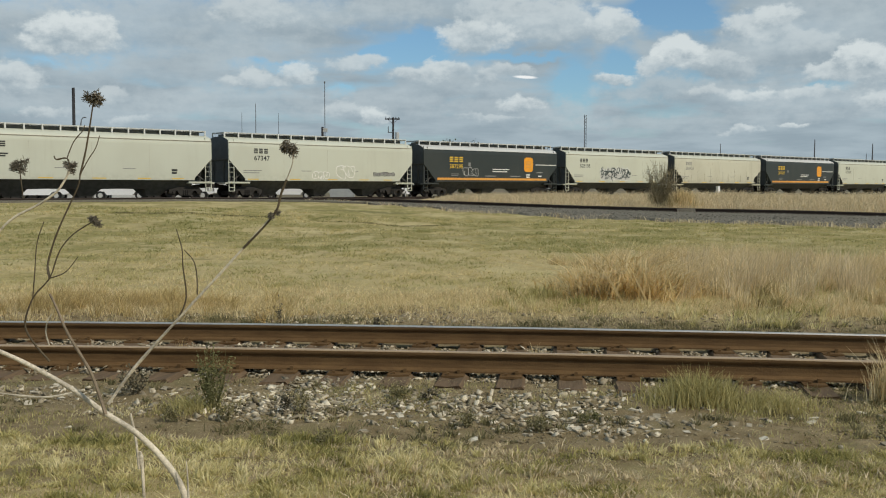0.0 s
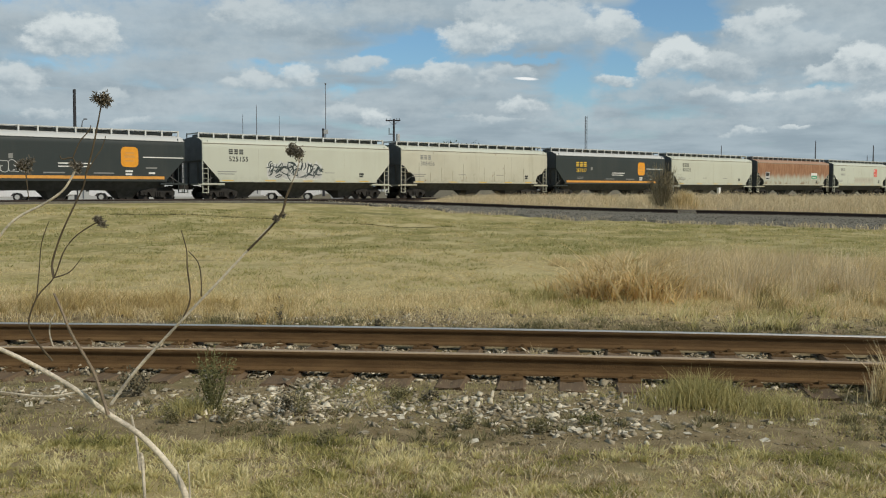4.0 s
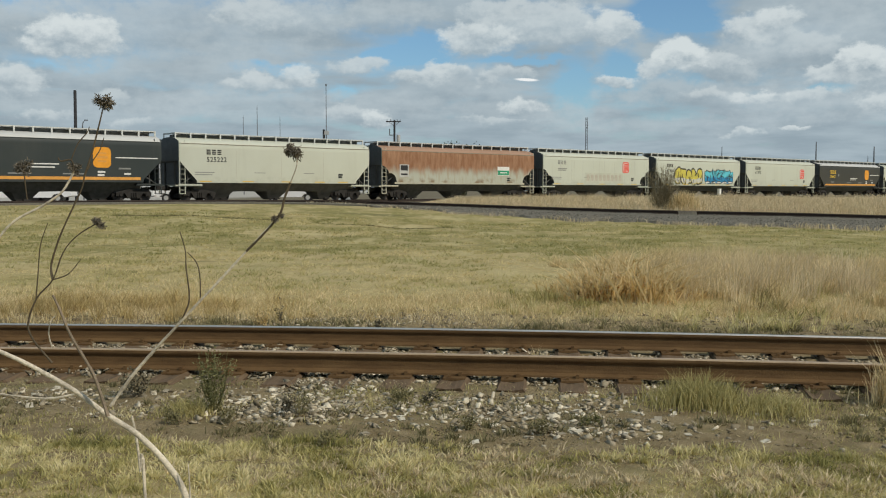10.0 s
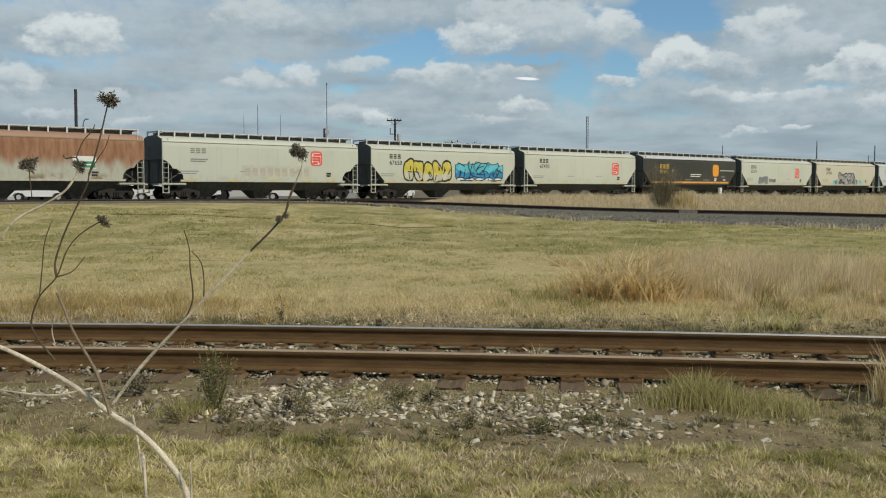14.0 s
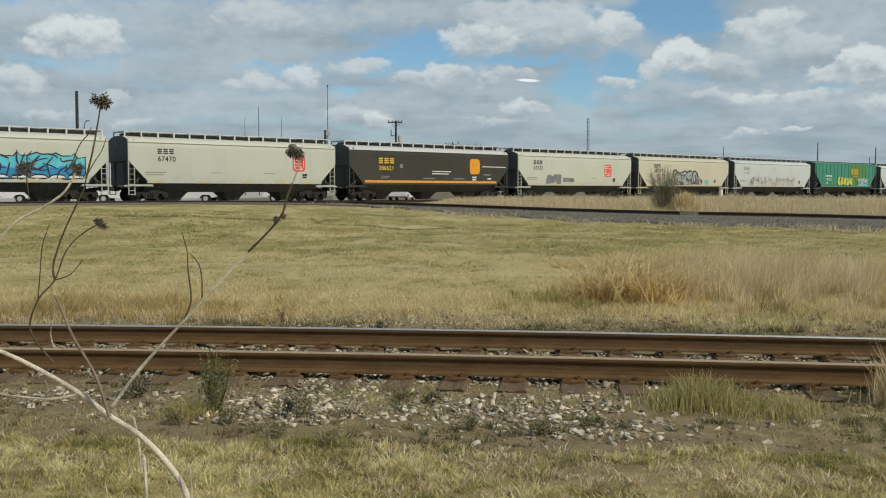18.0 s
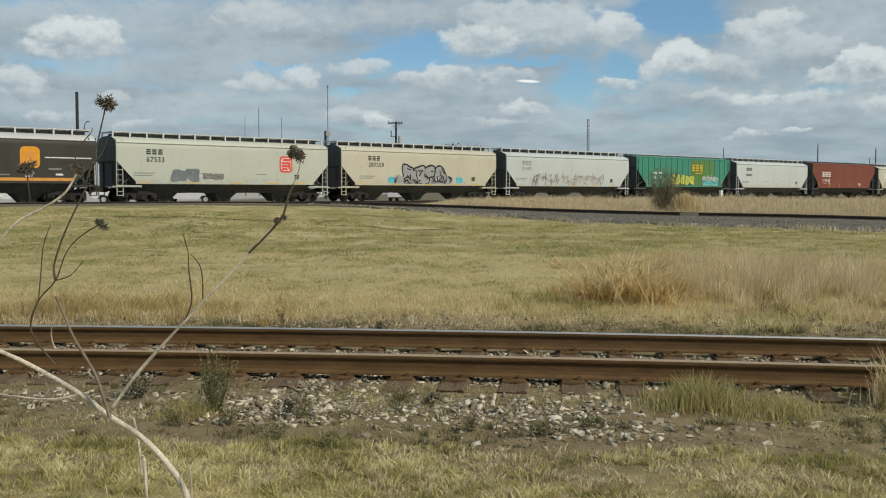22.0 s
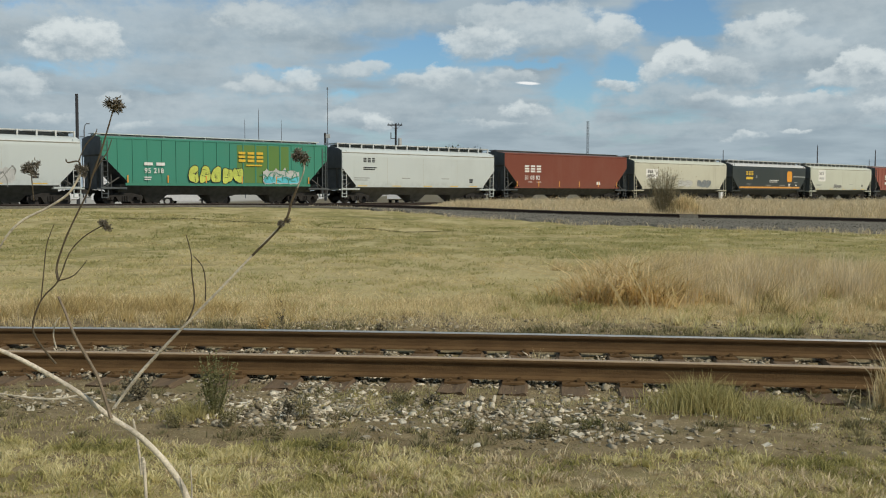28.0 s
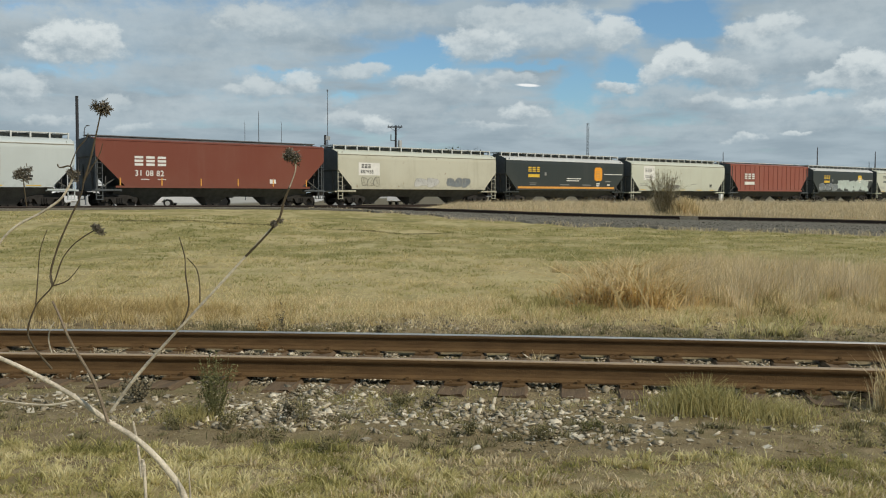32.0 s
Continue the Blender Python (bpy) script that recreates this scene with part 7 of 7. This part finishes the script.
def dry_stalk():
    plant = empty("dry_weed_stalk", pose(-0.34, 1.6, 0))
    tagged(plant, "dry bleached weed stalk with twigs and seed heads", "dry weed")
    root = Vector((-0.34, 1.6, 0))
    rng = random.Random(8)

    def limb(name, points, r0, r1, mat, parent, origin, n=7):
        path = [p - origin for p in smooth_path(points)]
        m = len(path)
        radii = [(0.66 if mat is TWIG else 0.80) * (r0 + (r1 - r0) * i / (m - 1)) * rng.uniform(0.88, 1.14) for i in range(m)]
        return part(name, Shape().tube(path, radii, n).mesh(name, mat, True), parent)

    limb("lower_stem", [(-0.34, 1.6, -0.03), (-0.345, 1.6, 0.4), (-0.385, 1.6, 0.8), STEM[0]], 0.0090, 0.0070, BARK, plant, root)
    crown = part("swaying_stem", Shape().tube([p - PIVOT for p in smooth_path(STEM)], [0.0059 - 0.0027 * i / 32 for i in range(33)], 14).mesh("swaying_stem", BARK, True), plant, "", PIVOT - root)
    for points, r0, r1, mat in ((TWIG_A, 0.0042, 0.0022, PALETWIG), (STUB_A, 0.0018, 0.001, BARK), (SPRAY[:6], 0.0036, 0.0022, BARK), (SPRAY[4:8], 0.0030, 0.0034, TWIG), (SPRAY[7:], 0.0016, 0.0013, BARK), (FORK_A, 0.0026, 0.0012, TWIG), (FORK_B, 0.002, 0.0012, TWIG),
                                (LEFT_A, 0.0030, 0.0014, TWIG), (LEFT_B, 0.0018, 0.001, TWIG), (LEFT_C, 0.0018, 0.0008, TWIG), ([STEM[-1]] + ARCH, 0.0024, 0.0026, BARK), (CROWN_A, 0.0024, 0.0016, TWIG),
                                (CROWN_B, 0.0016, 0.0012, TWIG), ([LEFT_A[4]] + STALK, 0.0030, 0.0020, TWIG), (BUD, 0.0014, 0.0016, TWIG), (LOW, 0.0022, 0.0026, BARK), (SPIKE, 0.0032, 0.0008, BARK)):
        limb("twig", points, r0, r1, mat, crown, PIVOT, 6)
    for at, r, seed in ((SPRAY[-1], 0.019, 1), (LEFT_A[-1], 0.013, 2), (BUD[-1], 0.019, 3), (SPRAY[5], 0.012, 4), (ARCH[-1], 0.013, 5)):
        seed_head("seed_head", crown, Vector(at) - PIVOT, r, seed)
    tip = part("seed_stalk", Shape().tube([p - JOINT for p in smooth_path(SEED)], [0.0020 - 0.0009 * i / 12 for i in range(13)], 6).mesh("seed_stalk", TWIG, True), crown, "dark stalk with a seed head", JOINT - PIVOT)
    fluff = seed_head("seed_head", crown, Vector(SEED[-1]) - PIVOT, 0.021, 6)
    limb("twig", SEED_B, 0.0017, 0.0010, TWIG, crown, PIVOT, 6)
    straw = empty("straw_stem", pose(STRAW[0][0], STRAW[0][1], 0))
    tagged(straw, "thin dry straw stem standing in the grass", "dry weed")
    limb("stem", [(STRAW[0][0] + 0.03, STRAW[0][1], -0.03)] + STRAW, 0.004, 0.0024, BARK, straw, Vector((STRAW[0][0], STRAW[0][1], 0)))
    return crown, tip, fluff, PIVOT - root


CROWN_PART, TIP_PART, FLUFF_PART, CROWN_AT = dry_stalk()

# ---- beyond the train ----
YARD = float(TRAIN_RAIL - 0.32)


def wooden_pole(x, y, top, r):
    ob = empty("utility_pole", pose(x, y, YARD))
    part("pole", Shape().tube([(0, 0, -0.2), (0.02, 0, (top - YARD) * 0.5), (0.05, 0, top - YARD)], [r * 1.25, r * 1.1, r], 10).mesh("pole", POLEWOOD), ob)
    return ob


def far_things():
    pole = wooden_pole(-38.2, 100, 11.95, 0.15)
    tagged(pole, "tall dark wooden pole behind the train", "utility pole")
    lamp = empty("street_lamp", pose(-41.2, 110, YARD))
    tagged(lamp, "thin street lamp with a curved arm", "street lamp")
    part("pole", Shape().tube([(0, 0, -0.1), (0, 0, 8.3), (0.08, 0, 8.8), (0.3, 0, 9.05)], [0.09, 0.07, 0.05, 0.04], 8).mesh("pole", MASTSTEEL), lamp)
    part("lamp_head", Shape().box(0.25, 0.6, -0.12, 0.12, 8.98, 9.1).mesh("lamp_head", MASTSTEEL), lamp)
    part("bracket", Shape().box(-0.5, 0.0, -0.04, 0.04, 7.5, 7.6).mesh("bracket", MASTSTEEL), lamp)
    for x, y, top, r in ((-52.0, 250, 20.6, 0.10), (-48.4, 250, 23.1, 0.13), (-42.5, 250, 20.5, 0.09), (115.0, 400, 19.6, 0.22), (154.0, 400, 21.5, 0.30), (178.0, 400, 19.6, 0.32), (175.5, 400, 15.5, 0.2)):
        mast = empty("radio_mast", pose(x, y, YARD))
        tagged(mast, "slender distant radio mast", "radio mast", group="distant masts")
        h = top - YARD
        part("shaft", Shape().tube([(0, 0, -0.2), (0, 0, h * 0.6), (0, 0, h)], [r * 1.4, r, r * 0.6], 6).mesh("shaft", MASTSTEEL), mast)
        part("tip", Shape().tube([(0, 0, h), (0, 0, h + 0.5)], [r * 0.4, r * 0.2], 5).mesh("tip", MASTSTEEL), mast)
    aerial = empty("antenna_pole", pose(-18.7, 150, YARD))
    tagged(aerial, "dark pole with a tall thin antenna and a box", "antenna")
    part("pole", Shape().tube([(0, 0, -0.2), (0, 0, 10.5)], [0.22, 0.19], 10).mesh("pole", POLEWOOD), aerial)
    part("antenna_mast", Shape().tube([(0.38, 0, 8.2), (0.38, 0, 17.4)], [0.07, 0.05], 6).mesh("antenna_mast", MASTSTEEL), aerial)
    part("box", Shape().box(0.1, 0.75, -0.2, 0.2, 9.7, 10.3).mesh("box", GALV), aerial)
    part("antenna_tip", Shape().box(0.28, 0.48, -0.1, 0.1, 17.2, 17.5).mesh("antenna_tip", MASTSTEEL), aerial)
    pole = wooden_pole(-8.45, 163, 13.5, 0.17)
    tagged(pole, "wooden utility pole with crossarm and transformer", "utility pole")
    part("crossarm", Shape().box(-1.35, 1.15, -0.08, 0.08, 12.55, 12.75).mesh("crossarm", POLEWOOD), pole)
    part("transformer", Shape().tube_straight((0.72, -0.1, 9.2), (0.72, -0.1, 10.4), 0.33, 12).mesh("transformer", GALV), pole, "grey transformer can")
    for x in (-1.2, -0.6, 0.5, 1.0):
        part("insulator", Shape().tube_straight((x, 0, 12.75), (x, 0, 13.0), 0.06, 8).mesh("insulator", MASTSTEEL), pole)
    part("cutout", Shape().box(-0.85, -0.7, -0.1, 0.1, 10.4, 11.4).box(-0.85, -0.05, -0.05, 0.05, 10.3, 10.45).mesh("cutout", MASTSTEEL), pole)
    part("brace", Shape().beam((-0.9, 0, 12.6), (0, 0, 11.9), 0.06).beam((0.9, 0, 12.6), (0, 0, 11.9), 0.06).mesh("brace", MASTSTEEL), pole)
    tower = empty("lattice_tower", pose(44.1, 300, YARD))
    tagged(tower, "slim grey lattice radio tower", "radio tower")
    h = 23.7
    for i in range(3):
        a = i * 2.094
        c, d = math.cos(a) * 0.38, math.sin(a) * 0.38
        part("leg", Shape().tube([(c, d, -0.2), (c, d, h)], 0.07, 5).mesh("leg", MASTSTEEL), tower)
    lace = Shape()
    for q in range(26):
        z = q * h / 26
        for i in range(3):
            a, b = i * 2.094, (i + 1) * 2.094
            lace.beam((math.cos(a) * 0.38, math.sin(a) * 0.38, z), (math.cos(b) * 0.38, math.sin(b) * 0.38, z + h / 26), 0.05)
    part("lacing", lace.mesh("lacing", MASTSTEEL), tower)


def trailer(x, y, length, turn):
    ob = empty("box_trailer", pose(x, y, YARD, 0, 0, turn))
    tagged(ob, "white box trailer parked behind the train", "trailer", group="parked trailers")
    s = Shape().box(0, length, 0, 2.5, 1.1, 3.7)
    for i in range(int(length / 0.6) + 1):
        s.box(i * 0.6, i * 0.6 + 0.06, -0.03, 0.0, 1.15, 3.65)
    part("box", s.mesh("box", CARWHITE), ob)
    part("frame", Shape().box(0.2, length - 0.1, 0.7, 1.8, 0.85, 1.1).mesh("frame", UNDER), ob)
    part("skirt", Shape().box(3.0, length - 3.6, 0.05, 0.1, 0.4, 1.1).mesh("skirt", CARWHITE), ob)
    for wx in (length - 2.2, length - 0.95):
        for wy in (0.25, 2.25):
            part("wheel", kept("twheel", lambda: Shape().disc((0, 0, 0), (0, 1, 0), 0.5, 0.25, 18).mesh("wheel", RUBBER)), ob, "", (wx, wy, 0.5))
    for wy in (0.5, 2.0):
        part("landing_leg", kept("tleg", lambda: Shape().box(-0.08, 0.08, -0.08, 0.08, 0.0, 1.1).mesh("landing_leg", MASTSTEEL)), ob, "", (2.2, wy, 0))


def pickup(x, y, turn, mat, label):
    ob = empty("pickup_truck", pose(x, y, YARD, 0, 0, turn))
    tagged(ob, label, "pickup truck")
    side = [(0, 0.55), (0, 0.95), (0.15, 1.05), (1.25, 1.12), (1.9, 1.72), (3.4, 1.75), (3.65, 1.12), (5.5, 1.10), (5.55, 0.6), (5.0, 0.45), (4.75, 0.72), (4.1, 0.72), (3.85, 0.42), (1.6, 0.42), (1.35, 0.72), (0.7, 0.72), (0.45, 0.45)]
    part("body", Shape().slab(side, 0, 1.9).mesh("body", mat), ob)
    part("window", Shape().slab([(1.45, 1.18), (1.95, 1.65), (2.55, 1.66), (2.55, 1.18)], -0.01, 0.03).mesh("window", GLASS), ob)
    part("window", Shape().slab([(2.65, 1.18), (2.65, 1.66), (3.3, 1.66), (3.5, 1.18)], -0.01, 0.03).mesh("window", GLASS), ob)
    for wx in (1.02, 4.42):
        for wy in (0.12, 1.78):
            wheel = part("wheel", kept("pwheel", lambda: Shape().disc((0, 0, 0), (0, 1, 0), 0.38, 0.12, 18).mesh("wheel", RUBBER)), ob, "", (wx, wy, 0.38))
            part("rim", kept("prim", lambda: Shape().disc((0, 0, 0), (0, 1, 0), 0.22, 0.13, 12).mesh("rim", GALV)), wheel)


def yard():
    trailer(-48.5, 86, 13.5, 6)
    trailer(-33.5, 89, 13.5, 5)
    pickup(-17.5, 92, 3, CARWHITE, "white pickup truck parked behind the train")
    for x, y, turn in ((-44.5, 82.5, 8), (-38.3, 84.0, 4), (-31.5, 85.5, 5), (-26.2, 87.0, 2), (-3.9, 95.0, 82)):
        pickup(x, y, turn, CARWHITE, "white pickup truck parked behind the train")
    tank = empty("storage_bin", pose(-11.5, 96, YARD, 0, 0, 4))
    tagged(tank, "grey metal storage bin on the ground", "storage bin")
    part("body", Shape().slab([(0.3, 0), (2.6, 0), (2.8, 1.3), (0.0, 1.3)], 0, 1.6).mesh("body", CARGREY), tank)
    part("lid", Shape().box(-0.05, 2.85, -0.05, 1.65, 1.3, 1.38).mesh("lid", CARGREY), tank)
    for x, y, h, seed in ((3.6, 190, 10.9, 81),):
        tree = leafy("far_tree", x, y, h, 3.4, 40, 2600, FARTREES, "dark tree behind the train", seed, 0.55)
        tree["category"] = "tree"


far_things()
yard()


# ---- what moves ----
def run(t):
    """How far the train has gone after t seconds."""
    return (6.376 * t - 0.0031 * t * t) / 0.6666


def car_pose(start, t):
    p = FOOT + ALONG * (start - run(t))
    return pose(p.x, p.y, TRAIN_RAIL, 0, 0, math.degrees(math.atan2(ALONG.y, ALONG.x)))


def marker_box():
    """A small white box on a short post before the train."""
    x, y = 29.7, 104.0
    z = float(land(x, y))
    thing = empty("trackside_box", pose(x, y, z, 0, 0, 41))
    tagged(thing, "small white trackside box on a post in straw", "signal box")
    part("post", Shape().tube_straight((0, 0, -0.1), (0, 0, 0.62), 0.05, 8).mesh("post", MASTSTEEL), thing)
    part("box_body", Shape().box(-0.17, 0.17, -0.13, 0.13, 0.55, 1.2).mesh("box_body", CARWHITE), thing)
    part("box_cap", Shape().box(-0.2, 0.2, -0.16, 0.16, 1.2, 1.25).mesh("box_cap", CARWHITE), thing)


marker_box()


def motions():
    for car, start in CARS:
        walk(car, [(t, car_pose(start, t)) for t in range(0, 33, 4)])
    for wheel, dx in WHEELS:
        walk(wheel, [(i / 15, pose(dx, 0, 0.457, 0, -math.degrees(run(i / 15) / 0.457) % 360, 0)) for i in range(0, 481)])
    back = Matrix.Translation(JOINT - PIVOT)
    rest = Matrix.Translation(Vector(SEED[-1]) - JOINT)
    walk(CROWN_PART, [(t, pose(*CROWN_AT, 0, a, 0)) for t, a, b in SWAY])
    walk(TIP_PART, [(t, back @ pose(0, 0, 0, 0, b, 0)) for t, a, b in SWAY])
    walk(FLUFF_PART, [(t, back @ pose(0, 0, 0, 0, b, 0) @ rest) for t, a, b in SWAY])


motions()
